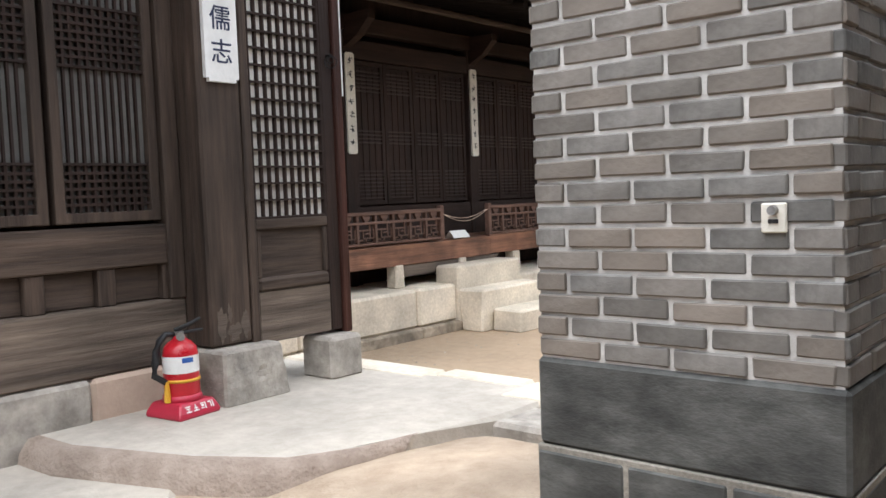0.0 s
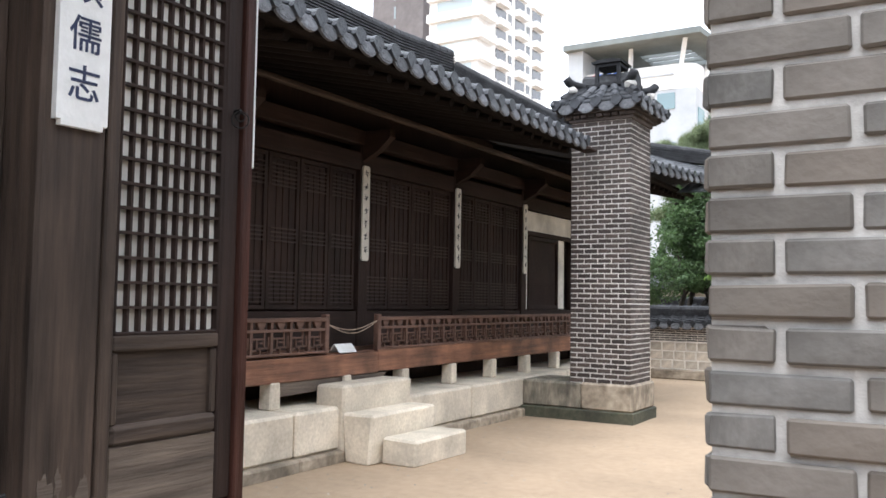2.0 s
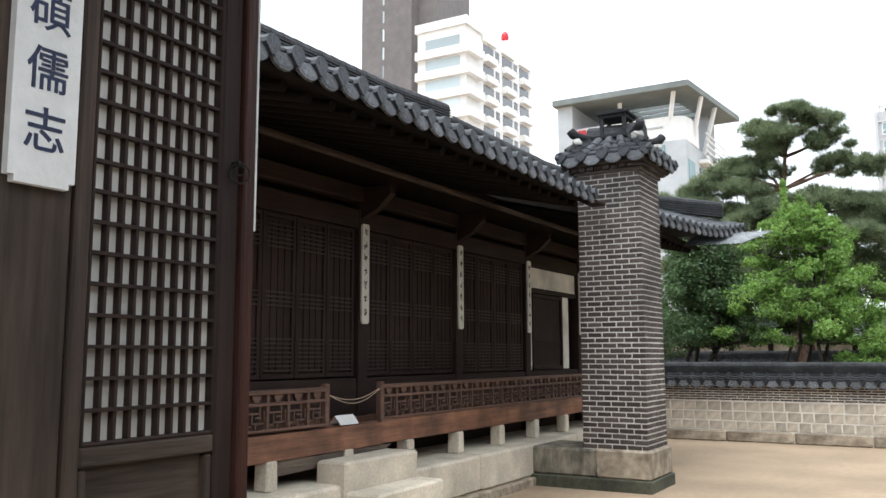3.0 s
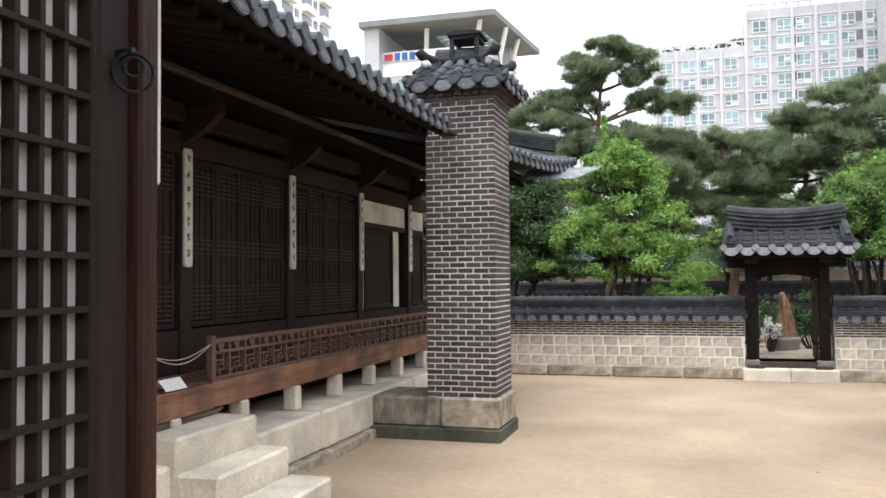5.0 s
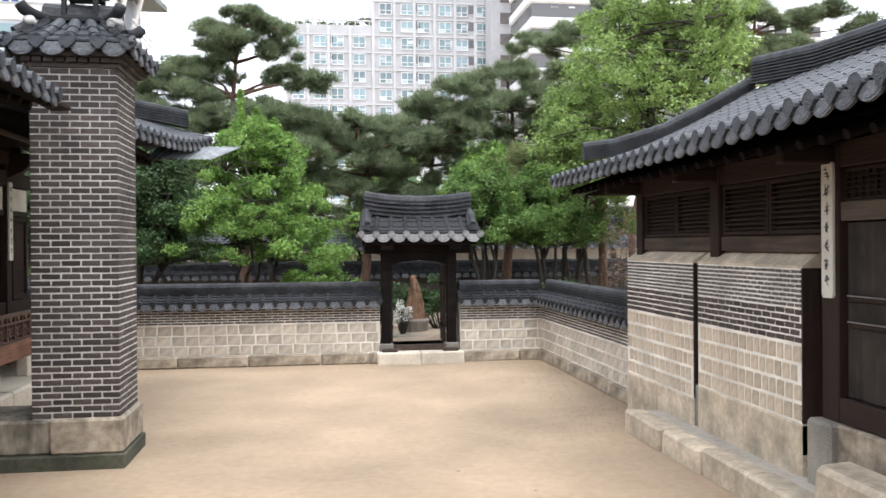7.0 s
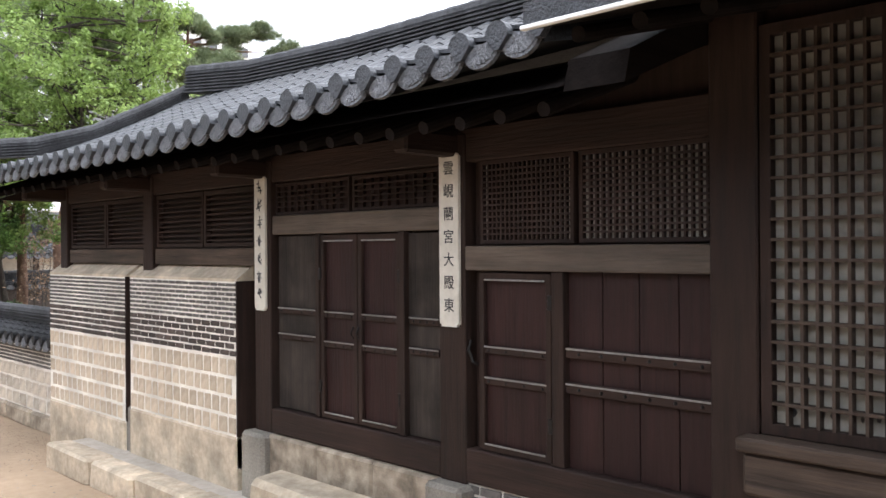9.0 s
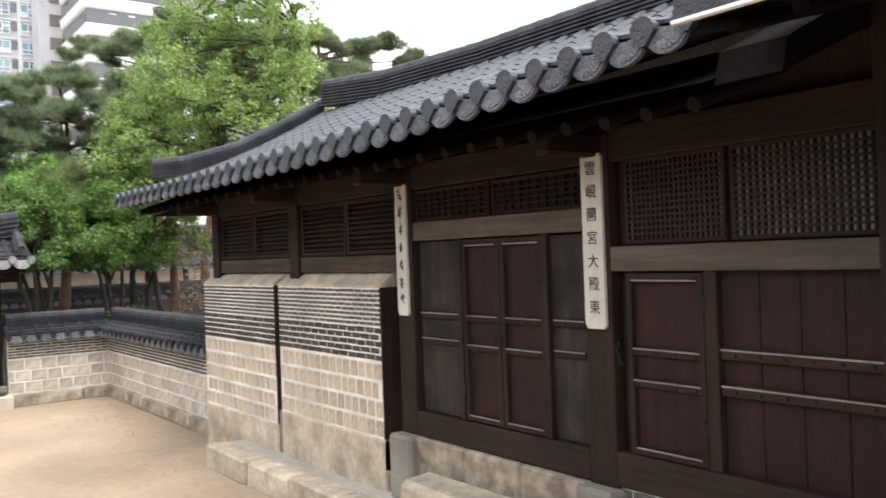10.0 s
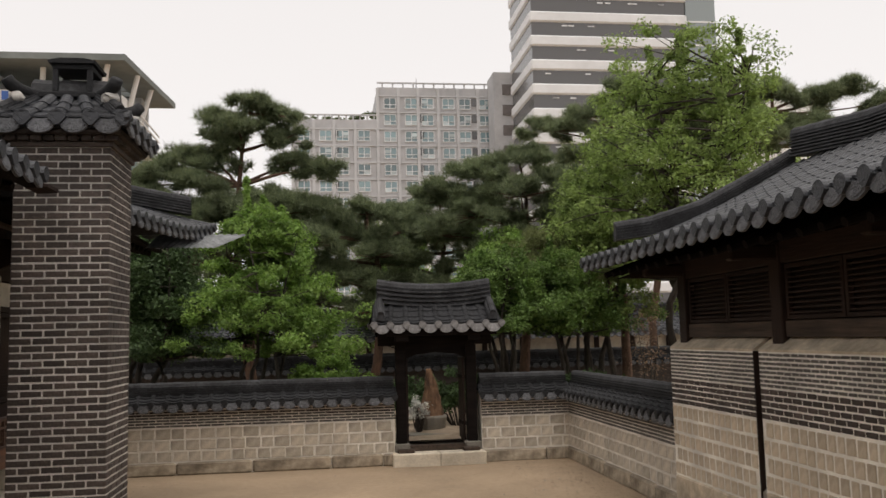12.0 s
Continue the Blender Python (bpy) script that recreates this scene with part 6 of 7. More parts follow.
pine_tree("leaning pine with a bare reddish limb", (5.0, 27.6, 0.4), 5.2,
          [(-2.4, -1.0, 4.3, 0.8), (-1.6, -1.0, 4.1, 0.8), (-0.6, -1.0, 4.2, 0.9), (0.6, -0.6, 4.9, 0.9), (-3.2, -1.2, 3.9, 0.7), (-1.2, -1.2, 3.5, 0.9)],
          M_PINEL, 24, per=34)
pine_tree("tall pine with sparse tips beyond the roof", (9.2, 26.5, 0.4), 8.0,
          [(0, 0, 8.5, 0.7), (-1.5, 0, 8.0, 0.8), (-3.0, 0.3, 8.1, 0.8), (-4.0, 0.5, 8.6, 0.7), (1.4, 0, 8.4, 0.5), (2.3, 0, 8.7, 0.4), (3.2, 0, 8.3, 0.35), (0.8, -0.3, 7.4, 0.9), (-1.0, -0.3, 7.0, 1.0), (2.0, -0.3, 7.2, 0.7), (-2.6, 0, 7.2, 0.9)],
          M_PINE, 25, per=40)
pine_tree("dark pine further back", (7.8, 33.0, 0.4), 10.0, [(0, 0, 10.0, 1.2), (-1.8, 0, 9.5, 1.2), (-3.0, 0, 9.0, 1.2), (1.6, 0, 9.2, 1.1), (-0.5, -0.4, 8.4, 1.3), (-2.2, -0.4, 7.8, 1.3)], M_PINE, 26, per=34)
pine_tree("broad pine between the garden trees", (0.6, 32.0, 0.0), 6.6,
          [(0, 0, 6.8, 1.0), (-1.4, 0, 6.3, 1.1), (1.3, 0, 6.2, 1.1), (-2.6, 0, 5.6, 1.1), (0, -0.3, 5.5, 1.2), (2.4, 0, 5.4, 1.1), (-1.3, -0.4, 4.7, 1.2), (1.2, -0.4, 4.6, 1.2), (-2.8, -0.2, 4.2, 1.1), (2.8, -0.3, 4.2, 1.1), (0, -0.5, 3.8, 1.2)],
          M_PINE, 33, per=34)
pine_tree("broad pine beyond the garden wall", (-5.5, 33.0, 0.0), 7.0,
          [(0, 0, 7.0, 1.1), (-1.6, 0, 6.5, 1.1), (1.6, 0, 6.4, 1.1), (-2.8, 0, 5.6, 1.1), (0, -0.3, 5.6, 1.2), (2.6, 0, 5.5, 1.1), (-1.3, -0.4, 4.7, 1.2), (1.3, -0.4, 4.6, 1.2), (0, -0.5, 3.8, 1.2)],
          M_PINE, 34, per=34)
leafy_tree("pale green tree in the distance", (-0.4, 37.0, 0.0), 6.6, 2.6, 3, M_LEAF, 27, per=170, size=0.09, clump=0.7, twigs=54, low=0.3)
leafy_tree("green tree in the distance", (8.0, 40.0, 0.0), 8.5, 3.2, 3, M_LEAF2, 28, per=170, size=0.10, clump=0.8, twigs=54, low=0.3)
leafy_tree("green tree in the distance", (-9.0, 38.0, 0.0), 7.5, 3.0, 3, M_LEAF3, 29, per=170, size=0.10, clump=0.8, twigs=54, low=0.3)
leafy_tree("green tree in the distance", (15.0, 38.0, 0.0), 9.0, 3.4, 3, M_LEAF2, 30, per=170, size=0.10, clump=0.8, twigs=54, low=0.3)

shrub("rounded bright green shrub behind the wall", (-3.0, 23.2, 0.4), 0.85, 0.5, 1.95, M_LEAF, 31, per=150, size=0.036, count=60)
for k, (x, y, w, h) in enumerate(((-8.2, 23.0, 1.0, 0.95), (-6.4, 22.9, 0.9, 1.0), (-5.0, 22.9, 0.9, 0.95), (-4.1, 23.3, 0.8, 1.0), (-1.9, 24.6, 0.8, 1.3), (-0.1, 24.4, 0.8, 1.5), (0.8, 23.0, 0.9, 1.15), (2.0, 23.2, 0.9, 1.2), (-3.4, 25.4, 1.1, 1.1), (-6.0, 25.6, 1.2, 1.0), (3.0, 24.2, 1.0, 1.3), (1.3, 25.8, 1.1, 1.2), (-1.4, 26.2, 1.1, 1.3))):
    shrub("low dark green garden shrub behind the wall", (x, y, 0.38), w, 0.6, h, M_LEAF3, 40 + k, per=120, size=0.05, count=20)
for k, (x, y, h) in enumerate(((3.1, 20.4, 1.5), (4.0, 19.6, 1.7), (3.4, 18.6, 1.4), (4.6, 21.2, 2.0))):
    shrub("leafy green shrub beside the house end", (x, y, 0.0), 0.7, 0.7, h, M_LEAF2, 60 + k, per=110, size=0.05, count=20)
shrub("white-flowering shrub inside the gate", (-1.16, 23.15, 0.40), 0.24, 0.22, 0.98, M_FLOWER, 66, per=34, size=0.026, count=22, name="flowering_shrub")


def planter():
    t = thing("planter", "stone planter with a rough brown tree stump inside the gate", "planter")
    at = Vector((-0.86, 23.6, 0.36))
    bm = bmesh.new()
    tube(bm, [at, at + Vector((0, 0, 0.08)), at + Vector((0, 0, 0.34)), at + Vector((0, 0, 0.38))], [0.28, 0.31, 0.36, 0.34], 14)
    part("pot", bm, M_GRANITE_D, t)
    bm = bmesh.new()
    r = random.Random(9)
    n = 22
    p = [at + Vector((0.03 * math.sin(i * 0.18), 0.02 * math.sin(i * 0.3), 0.30 + 1.08 * i / n)) for i in range(n + 1)]
    girth = [0.24 * (1 - i / n) ** 1.05 + 0.045 for i in range(n + 1)]
    tube(bm, p, girth, 30)
    for v in bm.verts:
        d = v.co - Vector((at.x, at.y, v.co.z))
        if d.length > 1e-3:
            # knotty lobes and deep upright cracks of weathered wood
            a = math.atan2(d.y, d.x)
            v.co += d.normalized() * (0.06 * noise.noise((math.cos(a) * 2.6, math.sin(a) * 2.6, v.co.z * 1.2)) + 0.05 * noise.noise((math.cos(a) * 5, math.sin(a) * 5, v.co.z * 3))) * min(1.0, d.length / 0.12)
    part("stump", bm, M_STUMP, t, "rough tan stump", smooth=True)


planter()
for k, (y, z) in enumerate(((22.25, 0.30), (22.6, 0.44))):
    tagged(block("garden_step", M_GRANITE_D, None, -1.7, -0.25, y, y + 0.5, -0.02, z, 0.02), "grey stone step inside the gate", "step", group="steps inside the gate")


# ---- low buildings beyond the garden ----
def back_buildings():
    w = thing("wall_back", "dark tiled garden wall beyond the trees", "wall", kind="structure")
    block("core", M_BRICK_J, w, -16, 14, 29.9, 30.25, 0.0, 1.62, 0.01)
    wall_cap(w, (-16, 30.08), (14, 30.08), (0, -1, 0), 1.58)
    h = thing("long_house", "long low tiled house with white walls beyond the garden", "house")
    block("wall", M_PLASTER, h, -18, 20, 36.6, 40.0, 0.0, 2.45, 0.0)
    for k in range(26):
        x = -17.5 + 1.45 * k
        block("post", M_DARK_V, h, x - 0.09, x + 0.09, 36.52, 36.70, 0.0, 2.45, 0.0)
    block("beam", M_DARK_X, h, -18, 20, 36.52, 36.68, 1.62, 1.78, 0.0)
    tile_slope(h, (-18.5, 35.7, 2.42), (20.5, 35.7, 2.42), (-18.5, 38.2, 3.25), (20.5, 38.2, 3.25), 0.30, (0, -1, 0), 0.08, 0.0, tiles=7, tile_mat=M_TILE)
    ridge(h, [(-18.5, 38.2, 3.2), (20.5, 38.2, 3.2)], 0.3, 0.3, 4)


back_buildings()


# ---- town beyond ----
def glass_block():
    """Pale housing block with rows of blue-green windows."""
    t = thing("apartment_block", "pale grey housing block with rows of blue-green windows", "building")
    y = 152.0
    left = block("wall", M_CONC, t, -8.6, 6.2, y, y + 16, 0, 40.6, 0.0)
    right = block("wall", M_CONC, t, 6.2, 28.3, y, y + 18, 0, 46.5, 0.0)
    bm = bmesh.new()
    box(bm, -1.05, 1.05, -0.06, 0.06, -0.95, 0.95)
    big = mesh_of("window", bm, M_GLASS_B)
    bm = bmesh.new()
    for u0, u1, v0, v1 in ((-1.1, -0.98, -1.0, 1.0), (0.98, 1.1, -1.0, 1.0), (-0.06, 0.06, -0.88, 0.88), (-0.98, 0.98, 0.88, 1.0), (-0.98, 0.98, -1.0, -0.88), (-0.98, 0.98, -0.32, -0.22)):
        box(bm, u0, u1, -0.12, 0.06, v0, v1)
    blind = mesh_of("sash", bm, M_BAND)
    bm = bmesh.new()
    box(bm, -0.46, 0.46, -0.03, 0.03, -0.3, 0.3)
    low_pane = mesh_of("pane", bm, M_GLASS_L)
    bm = bmesh.new()
    box(bm, -0.5, 0.5, -0.06, 0.06, -0.7, 0.7)
    small = mesh_of("window", bm, M_GLASS_D)
    r = random.Random(5)
    for x0, n, top in ((-6.7, 4, 40.6), (8.4, 6, 46.5)):
        for k in range(n):
            for j in range(11):
                z = top - 2.9 - 3.0 * j
                if z < 8:
                    continue
                x = x0 + k * 3.35 + (0.4 if k % 2 else 0)
                w = piece("window", big, left if x < 6 else right, (x, y - 0.03, z))
                piece("sash", blind, w, (0, -0.03, 0.0))
                for dx in (-0.52, 0.52):
                    if r.random() < 0.6:
                        piece("pane", low_pane, w, (dx, -0.08, -0.58 if r.random() < 0.7 else 0.3))
                if k % 3 == 1:
                    piece("window", small, left if x < 6 else right, (x + 1.75, y - 0.03, z + 0.3))
    for x in (-8.6, -5.0, -1.5, 2.2, 6.2, 9.9, 13.4, 17.0, 20.6, 24.2, 28.05):
        block("pilaster", M_CONC2, t, x - 0.25, x + 0.25, y - 0.35, y, 5, 40.4 if x < 6.2 else 46.3, 0.0)
    for j in range(12):
        block("ledge", M_CONC2, t, 6.5, 28.3, y - 0.2, y, 45.0 - 3.0 * j - 0.2, 45.0 - 3.0 * j + 0.05, 0.0)
        if j > 1:
            block("ledge", M_CONC2, t, -8.6, 6.0, y - 0.2, y, 45.0 - 3.0 * j - 0.2, 45.0 - 3.0 * j + 0.05, 0.0)
    for x0, x1, z in ((-8.6, 6.2, 40.6), (6.2, 28.3, 46.5)):
        block("parapet", M_CONC2, t, x0, x1, y - 0.1, y + 0.3, z + 0.75, z + 0.95, 0.0)
        for k in range(12):
            xx = x0 + (x1 - x0) * (k + 0.5) / 12
            block("rail_post", M_CONC, t, xx - 0.12, xx + 0.12, y, y + 0.2, z, z + 0.76, 0.0)
    bm = bmesh.new()
    tube(bm, [(13.5, y + 3, 46.5), (13.5, y + 3, 49.2)], [0.15, 0.06], 8)
    part("mast", bm, M_CONC, t)
    for k, x in enumerate((-6.0, -2.0, 2.0, 4.6)):
        shrub("dark roof-garden bush on the housing block", (x, y + 3, 40.6), 1.6, 1.0, 1.6 + 0.9 * (k == 3), M_PINE, 80 + k, per=60, size=0.16, count=16)


def striped_tower():
    t = thing("office_tower", "tall office tower in white and dark glass stripes", "building")
    x0, x1, y0, y1 = 28.5, 54.2, 129.0, 143.7
    core = block("glass_core", M_GLASS_D, t, x0 + 0.3, x1 - 0.3, y0 + 0.3, y1, 0, 74, 0.0)
    for k in range(18):
        z = 4.3 + 3.85 * k
        block("band", M_BAND, t, x0, x1, y0, y1 + 0.2, z, z + 1.75, 0.25)
    r = random.Random(8)
    bm = bmesh.new()
    box(bm, -0.45, 0.45, -0.03, 0.03, -0.1, 0.1)
    me = mesh_of("ceiling_light", bm, M_BAND)
    for k in range(40):
        piece("ceiling_light", me, core, (r.uniform(x0 + 2, x1 - 3), y0 + 0.26, 4.3 + 3.85 * r.randint(6, 14) - 0.5))
    block("corner_glass", M_GLASS_L, t, x1 + 0.01, x1 + 5.0, y0 + 0.6, y1, 0, 74, 0.0, "pale green glass corner")
    for k in range(18):
        block("floor_line", M_BAND, t, x1 + 0.02, x1 + 5.03, y0 + 0.55, y1 + 0.1, 5.0 + 3.85 * k, 5.25 + 3.85 * k, 0.0)
    f = thing("far_office", "pale low office block beyond the roofs", "building")
    block("wall", M_APT, f, 64.0, 76.5, 129.0, 140.0, 0, 38.6, 0.0)
    for j in range(3):
        for k in range(4):
            block("window", M_GLASS_D, f, 65.0 + 2.9 * k, 67.0 + 2.9 * k, 128.9, 129.0, 35.0 - 4.0 * j, 36.6 - 4.0 * j, 0.0)
    a = thing("annex_tower", "beige stair tower beside the office tower", "building")
    block("wall", M_CONC, a, 25.9, 29.3, 145.6, 151.0, 0, 47.6, 0.0)
    for k in range(9):
        block("band", M_BROWNT, a, 27.4, 29.35, 145.4, 145.6, 14.8 + 3.6 * k, 16.6 + 3.6 * k, 0.0)


def hub_building():
    t = thing("roof_terrace_building", "pale concrete building with an open roof canopy", "building")
    x0, x1, y0, y1 = -24.2, -15.6, 58.2, 67.6
    block("wall", M_HUB, t, x0, x1, y0, y1, 0, 16.2, 0.0)
    bm = bmesh.new()
    prism(bm, [(x0 + 0.3, y0 - 0.05), (x1 - 1.4, y0 - 0.05), (x1 - 0.6, y0 + 0.1), (x1 - 0.1, y0 + 0.5), (x1 + 0.05, y0 + 1.4), (x1 + 0.05, y0 + 3.4), (x1 - 0.2, y0 + 3.4), (x1 - 0.25, y0 + 1.5), (x1 - 0.8, y0 + 0.5), (x1 - 1.5, y0 + 0.2), (x0 + 0.3, y0 + 0.2)], 2, 16.2, 17.9)
    part("parapet", bm, M_APT, t, "white rounded parapet")
    block("parapet_line", M_HUB, t, x0 + 0.3, x1 - 1.5, y0 - 0.12, y0 - 0.055, 17.15, 17.25, 0.0)
    # canopy slab on three sides of an open well
    bm = bmesh.new()
    ring = [[(-24.6, 56.9), (-15.0, 56.9), (-13.9, 67.8), (-24.6, 67.8)], [(-20.2, 60.6), (-16.6, 60.6), (-16.2, 64.8), (-20.2, 64.8)]]
    vs = [[[bm.verts.new((x, y, z)) for x, y in r] for r in ring] for z in (19.45, 19.85)]
    for j in range(4):
        k = (j + 1) % 4
        for lo, hi in ((vs[0][0], vs[1][0]), (vs[0][1], vs[1][1])):
            bm.faces.new((lo[j], lo[k], hi[k], hi[j]))
        for z in (0, 1):
            bm.faces.new((vs[z][0][j], vs[z][0][k], vs[z][1][k], vs[z][1][j]))
    part("canopy", bm, M_CANOPY, t, "grey-green canopy slab")
    for k in range(3):
        block("canopy_bar", M_CANOPY, t, -20.2, -16.3, 61.4 + 1.1 * k, 61.6 + 1.1 * k, 19.5, 19.75, 0.0)
    block("side_wall", M_HUB, t, x0 - 0.2, x0 + 0.9, y0 - 0.8, y1, 16.2, 19.45, 0.0)
    for xa, ya, xb, yb in ((-20.4, 59.0, -20.2, 58.6), (-17.0, 58.8, -16.2, 57.8), (-15.8, 60.6, -14.9, 60.0), (-15.7, 63.6, -14.7, 63.2)):
        bm = bmesh.new()
        tube(bm, [(xa, ya, 16.2), (xb, yb, 19.5)], [0.17, 0.17], 8)
        part("strut", bm, M_APT, t)
    for k in range(5):
        block("balcony_rail", M_APT, t, x1 + 0.5, x1 + 0.58, y0 + 3.4, y1 + 0.4, 15.6 + 0.42 * k, 15.7 + 0.42 * k, 0.0)
    block("balcony_slab", M_APT, t, x1 + 0.002, x1 + 0.6, y0 + 3.4, y1 + 0.4, 15.2, 15.45, 0.0)
    block("stair_core", M_HUB, t, x1 - 2.4, x1 - 0.1, y1 - 2.6, y1 - 0.2, 16.2, 19.45, 0.0)
    bm = bmesh.new()
    box(bm, -0.6, 0.6, -0.05, 0.05, -0.55, 0.55)
    me = mesh_of("window", bm, M_GLASS_B)
    for x, z in ((-17.6, 15.4), (-21.6, 15.4), (-17.6, 12.0), (-21.6, 12.0)):
        piece("window", me, t, (x, y0 - 0.02, z))
    for y in (59.4, 62.4, 65.0):
        w = piece("window", me, t, (x1 + 0.02, y, 14.2), radians(90), (1.3, 1, 1.3))
    # sign as plain coloured bars
    s = thing("roof_sign", "red and violet sign on the parapet", "sign")
    block("bar", M_RED, s, -23.15, -22.55, y0 - 0.12, y0 - 0.056, 17.3, 17.75, 0.0)
    for x in (-22.4, -21.85, -21.3):
        block("bar", M_BLUE, s, x, x + 0.38, y0 - 0.12, y0 - 0.056, 17.27, 17.8, 0.0)
    shrub("green roof-garden bush under the canopy", (-21.4, y0 + 3.0, 16.2), 1.5, 0.9, 3.0, M_LEAF2, 90, per=60, size=0.12, count=16)


def apartment_tower():
    t = thing("apartment_tower", "white apartment tower with balconies and a scalloped roofline", "building")
    x1, y0, y1 = -54.4, 98.6, 120.0
    x0 = -62.0
    top = 47.5
    block("wall", M_APT, t, x0, x1, y0, y1, 0, top - 1.2, 0.0)
    block("roof_edge", M_APT, t, x0 - 0.3, x1 + 0.3, y0 - 0.3, y0 + 5.0, top - 1.2, top, 0.0)
    bm = bmesh.new()
    box(bm, -2.7, 2.7, -0.05, 0.05, -0.75, 0.75)
    wf = mesh_of("window", bm, M_GLASS_L)
    bm = bmesh.new()
    box(bm, -0.05, 0.05, -1.55, 1.55, -0.95, 0.95)
    ws = mesh_of("window", bm, M_GLASS_D)
    bm = bmesh.new()
    box(bm, -0.05, 0.05, -0.55, 0.55, -0.75, 0.75)
    wn2 = mesh_of("window", bm, M_GLASS_D)
    for j in range(13):
        z = top - 3.2 - 2.95 * j
        piece("window", wf, t, (x0 + 4.0, y0 - 0.02, z))
        block("balcony", M_APT, t, x0 - 0.1, x1 + 0.9, y0 - 0.6, y0 + 3.8, z - 2.0, z - 0.85, 0.0)
        for y in (y0 + 6.6, y0 + 12.6, y0 + 18.4):
            piece("window", ws, t, (x1 + 0.02, y, z))
            block("balcony", M_APT, t, x1 + 0.02, x1 + 0.8, y - 1.6, y + 1.6, z - 1.7, z - 0.75, 0.0)
        for y in (y0 + 9.4, y0 + 15.4):
            piece("window", wn2, t, (x1 + 0.02, y, z + 0.2))
    for y in (y0 + 6.6, y0 + 12.6, y0 + 18.4):
        bm = bmesh.new()
        prism(bm, [(y - 2.0, top - 2.0), (y - 2.0, top - 0.4)] + [(y - 2.0 + 4.0 * i / 8, top - 0.4 + 0.9 * math.sin(math.pi * i / 8)) for i in range(1, 8)] + [(y + 2.0, top - 0.4), (y + 2.0, top - 2.0)], 0, x1 - 3, x1 + 0.4)
        part("gablet", bm, M_APT, t)
    bm = bmesh.new()
    bmesh.ops.create_icosphere(bm, subdivisions=2, radius=0.75, matrix=Matrix.Translation((x1 - 0.4, y0 + 12.9, top + 1.2)) @ Matrix.Diagonal((0.8, 0.8, 1.3, 1)))
    part("roof_marker", bm, M_RED, t, "round red roof marker", smooth=True)
    b = thing("brown_tower", "plain brown-grey tower block", "building")
    block("wall", M_BROWNT, b, -82.0, -72.2, 113.0, 126.0, 0, 78, 0.0)
    block("wall", M_BROWNT, b, -72.19, -68.6, 115.0, 126.0, 0, 78, 0.0)
    bm = bmesh.new()
    box(bm, -0.15, 0.15, -0.05, 0.05, -1.0, 1.0)
    me = mesh_of("window", bm, M_GLASS_L)
    for j in range(18):
        piece("window", me, b, (-77.6, 112.97, 20 + 3.1 * j))
    c = thing("far_block", "pale low block beside the brown tower", "building")
    block("wall", M_APT, c, -94.0, -82.2, 118.0, 130.0, 0, 46.0, 0.0)
    block("wall", M_APT, c, -87.5, -83.0, 119.0, 126.0, 46.0, 49.0, 0.0)
    for j in range(5):
        block("band", M_GLASS_D, c, -93.5, -82.4, 117.9, 118.0, 26 + 4 * j, 27.4 + 4 * j, 0.0)
    s = thing("small_house", "small brick and white house seen through the trees", "building")
    block("wall", M_APT, s, 1.2, 5.0, 70.0, 76.0, 0, 11.5, 0.0)
    block("brick_front", M_PINEBARK, s, 1.6, 3.2, 69.9, 70.0, 0, 8.6, 0.0)
    bm = bmesh.new()
    box(bm, -0.35, 0.35, -0.05, 0.05, -0.5, 0.5)
    me = mesh_of("window", bm, M_GLASS_B)
    for k in range(3):
        for j in range(3):
            piece("window", me, s, (1.7 + 1.2 * k, 69.86, 10.2 - 2.6 * j))


glass_block()
striped_tower()
hub_building()
apartment_tower()


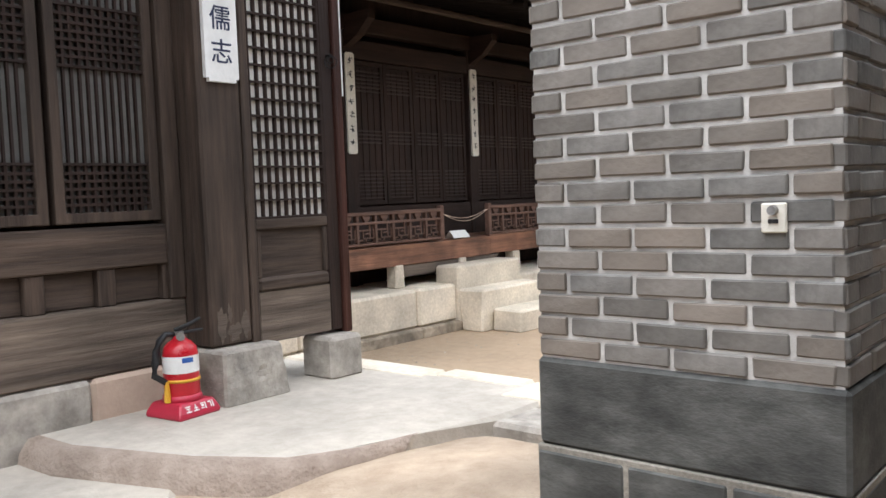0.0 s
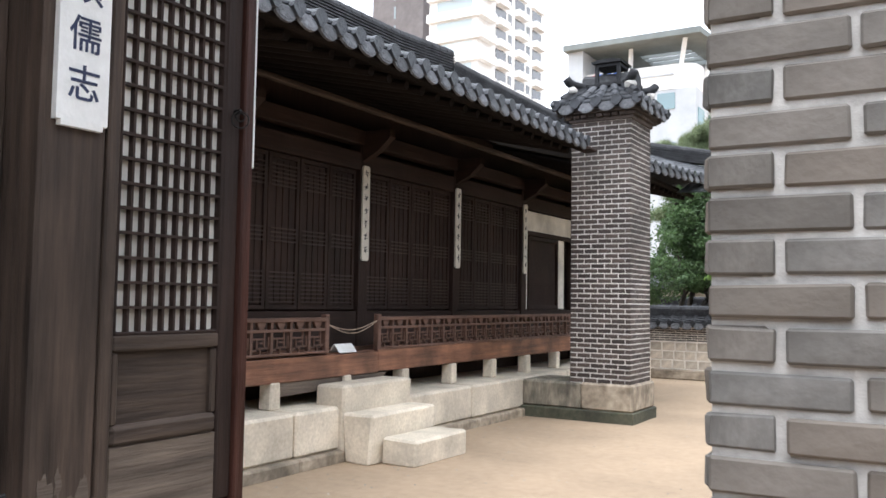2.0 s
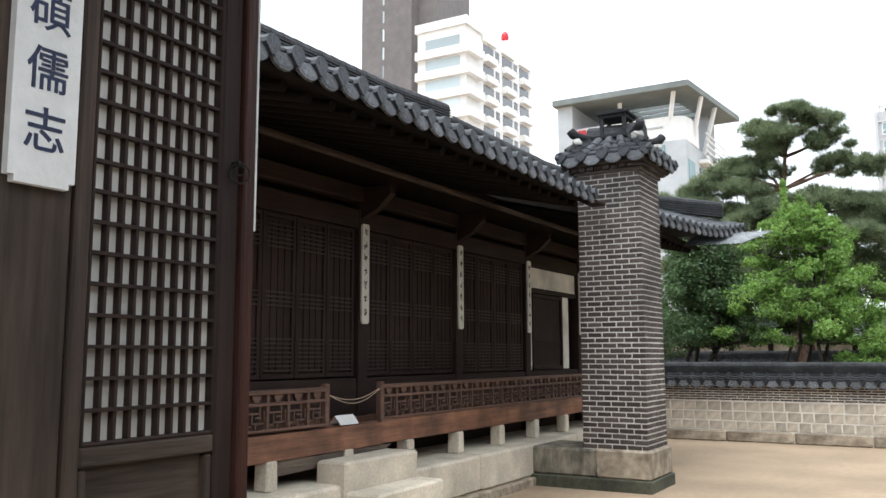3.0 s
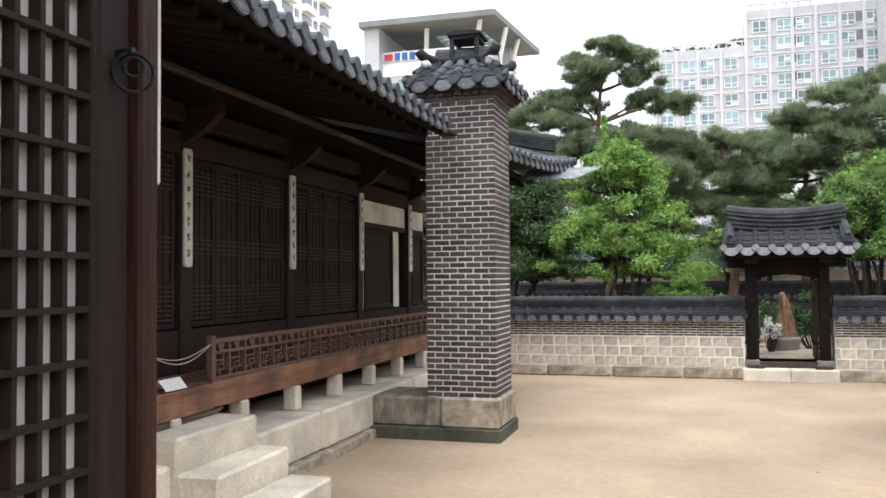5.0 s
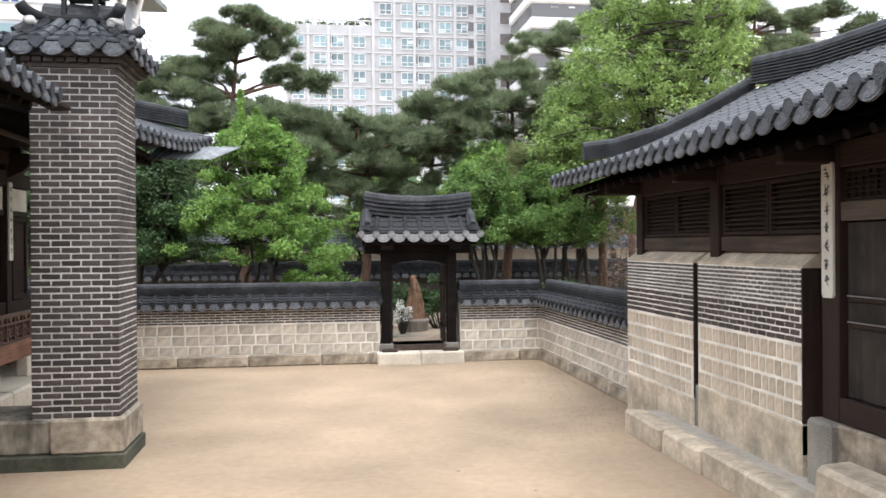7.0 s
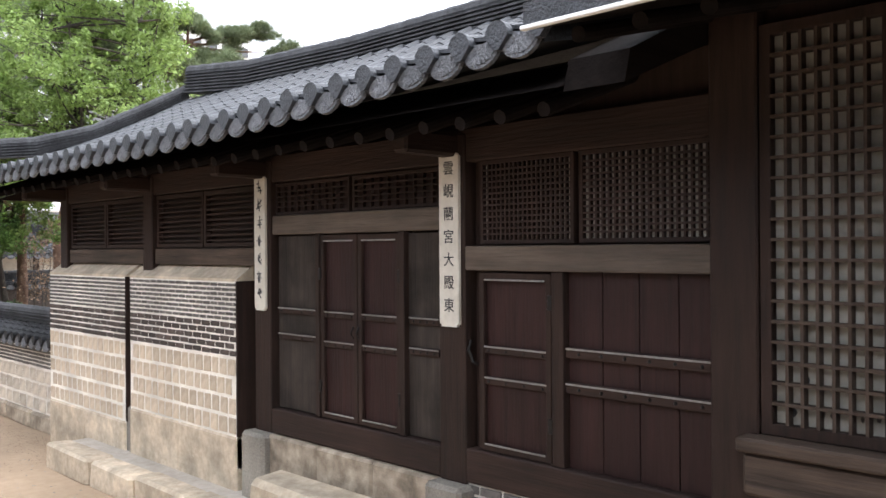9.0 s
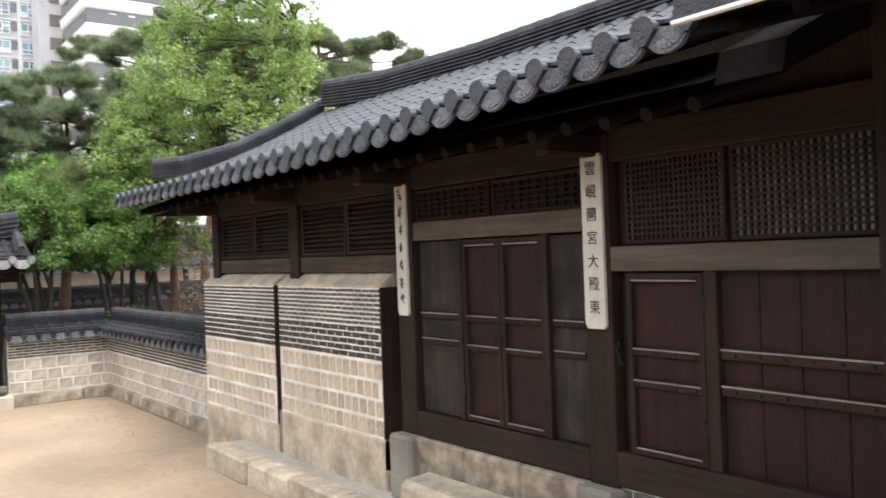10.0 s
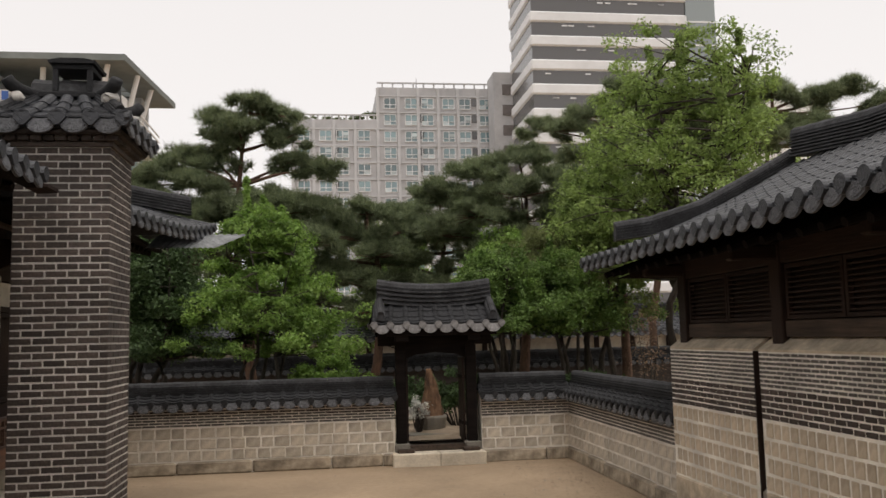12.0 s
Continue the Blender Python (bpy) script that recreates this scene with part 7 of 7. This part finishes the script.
# ---- small things ----
def extinguisher():
    t = thing("fire_extinguisher", "red fire extinguisher with white label and black hose", "fire extinguisher")
    c = Vector((-3.68, 3.25, 0))

    bm = bmesh.new()
    prof = [(0.735, 0.075), (0.78, 0.083), (0.985, 0.083), (1.02, 0.076), (1.045, 0.055), (1.06, 0.030), (1.075, 0.026)]
    tube(bm, [(c.x, c.y, z) for z, _ in prof], [r for _, r in prof], 24)
    part("cylinder", bm, M_RED, t, smooth=True)
    bm = bmesh.new()
    tube(bm, [(c.x, c.y, 0.905), (c.x, c.y, 0.985)], [0.0845, 0.0845], 24, False)
    part("label_band", bm, M_WHITE, t, "white paper label", smooth=True)
    bm = bmesh.new()
    a0 = math.atan2(-0.42, 0.9)
    for i in range(5):
        a, b = a0 - 0.05 + 0.13 * i, a0 - 0.05 + 0.13 * (i + 1)
        q = [bm.verts.new((c.x + 0.0853 * math.cos(x), c.y + 0.0853 * math.sin(x), z)) for x, z in ((a, 0.955), (b, 0.955), (b, 0.978), (a, 0.978))]
        bm.faces.new(q)
    part("blue_print", bm, M_BLUE, t)
    bm = bmesh.new()
    tube(bm, [(c.x, c.y, 0.862), (c.x, c.y, 0.876)], [0.087, 0.087], 24)
    part("strap", bm, M_YELLOW, t, "yellow plastic strap", smooth=True)
    d = Vector((math.cos(a0 - 0.9), math.sin(a0 - 0.9), 0))
    bm = bmesh.new()
    p = c + d * 0.095
    tube(bm, [(p.x, p.y, 0.872), (p.x, p.y, 0.80), (p.x, p.y, 0.775)], [0.010, 0.015, 0.017], 8)
    part("nozzle", bm, M_YELLOW, t, "yellow nozzle")
    bm = bmesh.new()
    tube(bm, [(c.x, c.y, 1.07), (c.x, c.y, 1.095)], [0.022, 0.022], 12)
    g = c + Vector((math.cos(a0), math.sin(a0), 0)) * 0.035
    tube(bm, [(g.x, g.y, 1.075), (g.x + 0.016 * math.cos(a0), g.y + 0.016 * math.sin(a0), 1.075)], [0.020, 0.020], 12)
    part("valve", bm, M_STEEL, t, "metal valve with gauge")
    e = Vector((-math.sin(a0), math.cos(a0), 0))
    bm = bmesh.new()
    tube(bm, [(c.x - e.x * 0.02, c.y - e.y * 0.02, 1.10), (c.x + e.x * 0.05, c.y + e.y * 0.05, 1.125), (c.x + e.x * 0.10, c.y + e.y * 0.10, 1.15)], [0.012, 0.010, 0.007], 7)
    tube(bm, [(c.x, c.y, 1.085), (c.x + e.x * 0.11, c.y + e.y * 0.11, 1.095)], [0.009, 0.007], 7)
    part("lever", bm, M_BLACK, t, "black lever")
    bm = bmesh.new()
    pts = [c - e * 0.02 + Vector((0, 0, 1.08)), c - e * 0.075 + Vector((0, 0, 1.075)), c - e * 0.100 + Vector((0, 0, 1.0)), c - e * 0.096 + d * 0.03 + Vector((0, 0, 0.92)), c + d * 0.098 + Vector((0, 0, 0.87))]
    pts = [pts[0], c - e * 0.06 + Vector((0, 0, 1.085)), c - e * 0.088 + d * 0.005 + Vector((0, 0, 1.055)), c - e * 0.099 + d * 0.01 + Vector((0, 0, 1.01)), c - e * 0.098 + d * 0.025 + Vector((0, 0, 0.95)), c - e * 0.082 + d * 0.055 + Vector((0, 0, 0.90)), pts[-1] - Vector((0, 0, 0.003))]
    tube(bm, pts, [0.013, 0.015, 0.017, 0.018, 0.018, 0.017, 0.014], 10)
    part("hose", bm, M_BLACK, t, "black rubber hose", smooth=True)
    s = thing("extinguisher_stand", "red plastic extinguisher stand on the terrace", "stand")
    bm = bmesh.new()
    a1 = a0 + radians(33)
    u, v = Vector((math.cos(a1), math.sin(a1), 0)), Vector((-math.sin(a1), math.cos(a1), 0))
    def sq(h, z):
        return [bm.verts.new(c + u * (h * sx) + v * (h * sy) + Vector((0, 0, z))) for sx, sy in ((-1, -1), (1, -1), (1, 1), (-1, 1))]
    rings = [sq(0.122, 0.70), sq(0.122, 0.722), sq(0.102, 0.765), sq(0.092, 0.772)]
    bm.faces.new(rings[0][::-1])
    for a, b in zip(rings, rings[1:]):
        for i in range(4):
            bm.faces.new((a[i], a[(i + 1) % 4], b[(i + 1) % 4], b[i]))
    bm.faces.new(rings[-1])
    part("base", bm, M_CRIMSON, s, bevel=0.008)
    bm = bmesh.new()
    tube(bm, [(c.x, c.y, 0.768), (c.x, c.y, 0.80)], [0.094, 0.088], 24)
    part("collar", bm, M_CRIMSON, s, smooth=True)
    for k in range(4):
        bm = bmesh.new()
        o = c + u * 0.1125 + v * (-0.066 + 0.044 * k) + Vector((0, 0, 0.7445))
        nrm = (u * 0.043 + Vector((0, 0, 0.020))).normalized()
        dn = (u * 0.020 - Vector((0, 0, 0.043))).normalized()
        bars = (((0.030, 0.005, -0.012, 0), (0.022, 0.005, -0.002, 0), (0.005, 0.010, 0.005, 0), (0.032, 0.006, 0.013, 0)),
                ((0.006, 0.016, -0.008, 0), (0.022, 0.005, 0.001, 0), (0.005, 0.010, 0.007, 0), (0.032, 0.006, 0.013, 0)),
                ((0.020, 0.005, -0.013, -0.004), (0.016, 0.010, -0.003, -0.004), (0.022, 0.005, 0.010, -0.004), (0.006, 0.032, 0.0, 0.013)),
                ((0.018, 0.006, -0.012, -0.006), (0.006, 0.022, 0.002, 0.001), (0.006, 0.032, 0.0, 0.013)))[k]
        for w, h, sh, ox in bars:
            q = [bm.verts.new(o + v * (ox + sx * w / 2) + dn * (sh + sy * h / 2) + nrm * 0.0025) for sx, sy in ((-1, -1), (1, -1), (1, 1), (-1, 1))]
            bm.faces.new(q)
        part("letter", bm, M_WHITE, s, "white lettering")


extinguisher()


def note_and_rope():
    t = thing("notice_card", "white folded notice card on the porch floor", "notice")
    bm = bmesh.new()
    pts = [((-7.28, 9.62, 1.122), (-7.28, 9.95, 1.122)), ((-7.36, 9.62, 1.215), (-7.36, 9.95, 1.215)), ((-7.44, 9.62, 1.122), (-7.44, 9.95, 1.122))]
    vs = [[bm.verts.new(p) for p in r] for r in pts]
    lo = [[bm.verts.new(Vector(p) - Vector((0, 0, 0.006))) for p in r] for r in pts]
    for a in range(2):
        bm.faces.new((vs[a][0], vs[a][1], vs[a + 1][1], vs[a + 1][0]))
        bm.faces.new((lo[a][0], lo[a + 1][0], lo[a + 1][1], lo[a][1]))
        for e in (0, 1):
            bm.faces.new((vs[a][e], vs[a + 1][e], lo[a + 1][e], lo[a][e]))
    part("card", bm, M_WHITE, t)
    r = thing("rope", "slack cream rope across the porch entrance", "rope")
    for k, (s, y0) in enumerate(((0.09, 0.0), (0.13, 0.01))):
        bm = bmesh.new()
        n = 14
        p = [(-7.33 + 0.012 * k, 9.44 + 0.98 * i / n, 1.45 - s * math.sin(math.pi * i / n) - 0.0 + 0.03 * i / n) for i in range(n + 1)]
        tube(bm, p, [0.0045] * (n + 1), 6)
        part("strand", bm, M_ROPE, r, smooth=True)


note_and_rope()
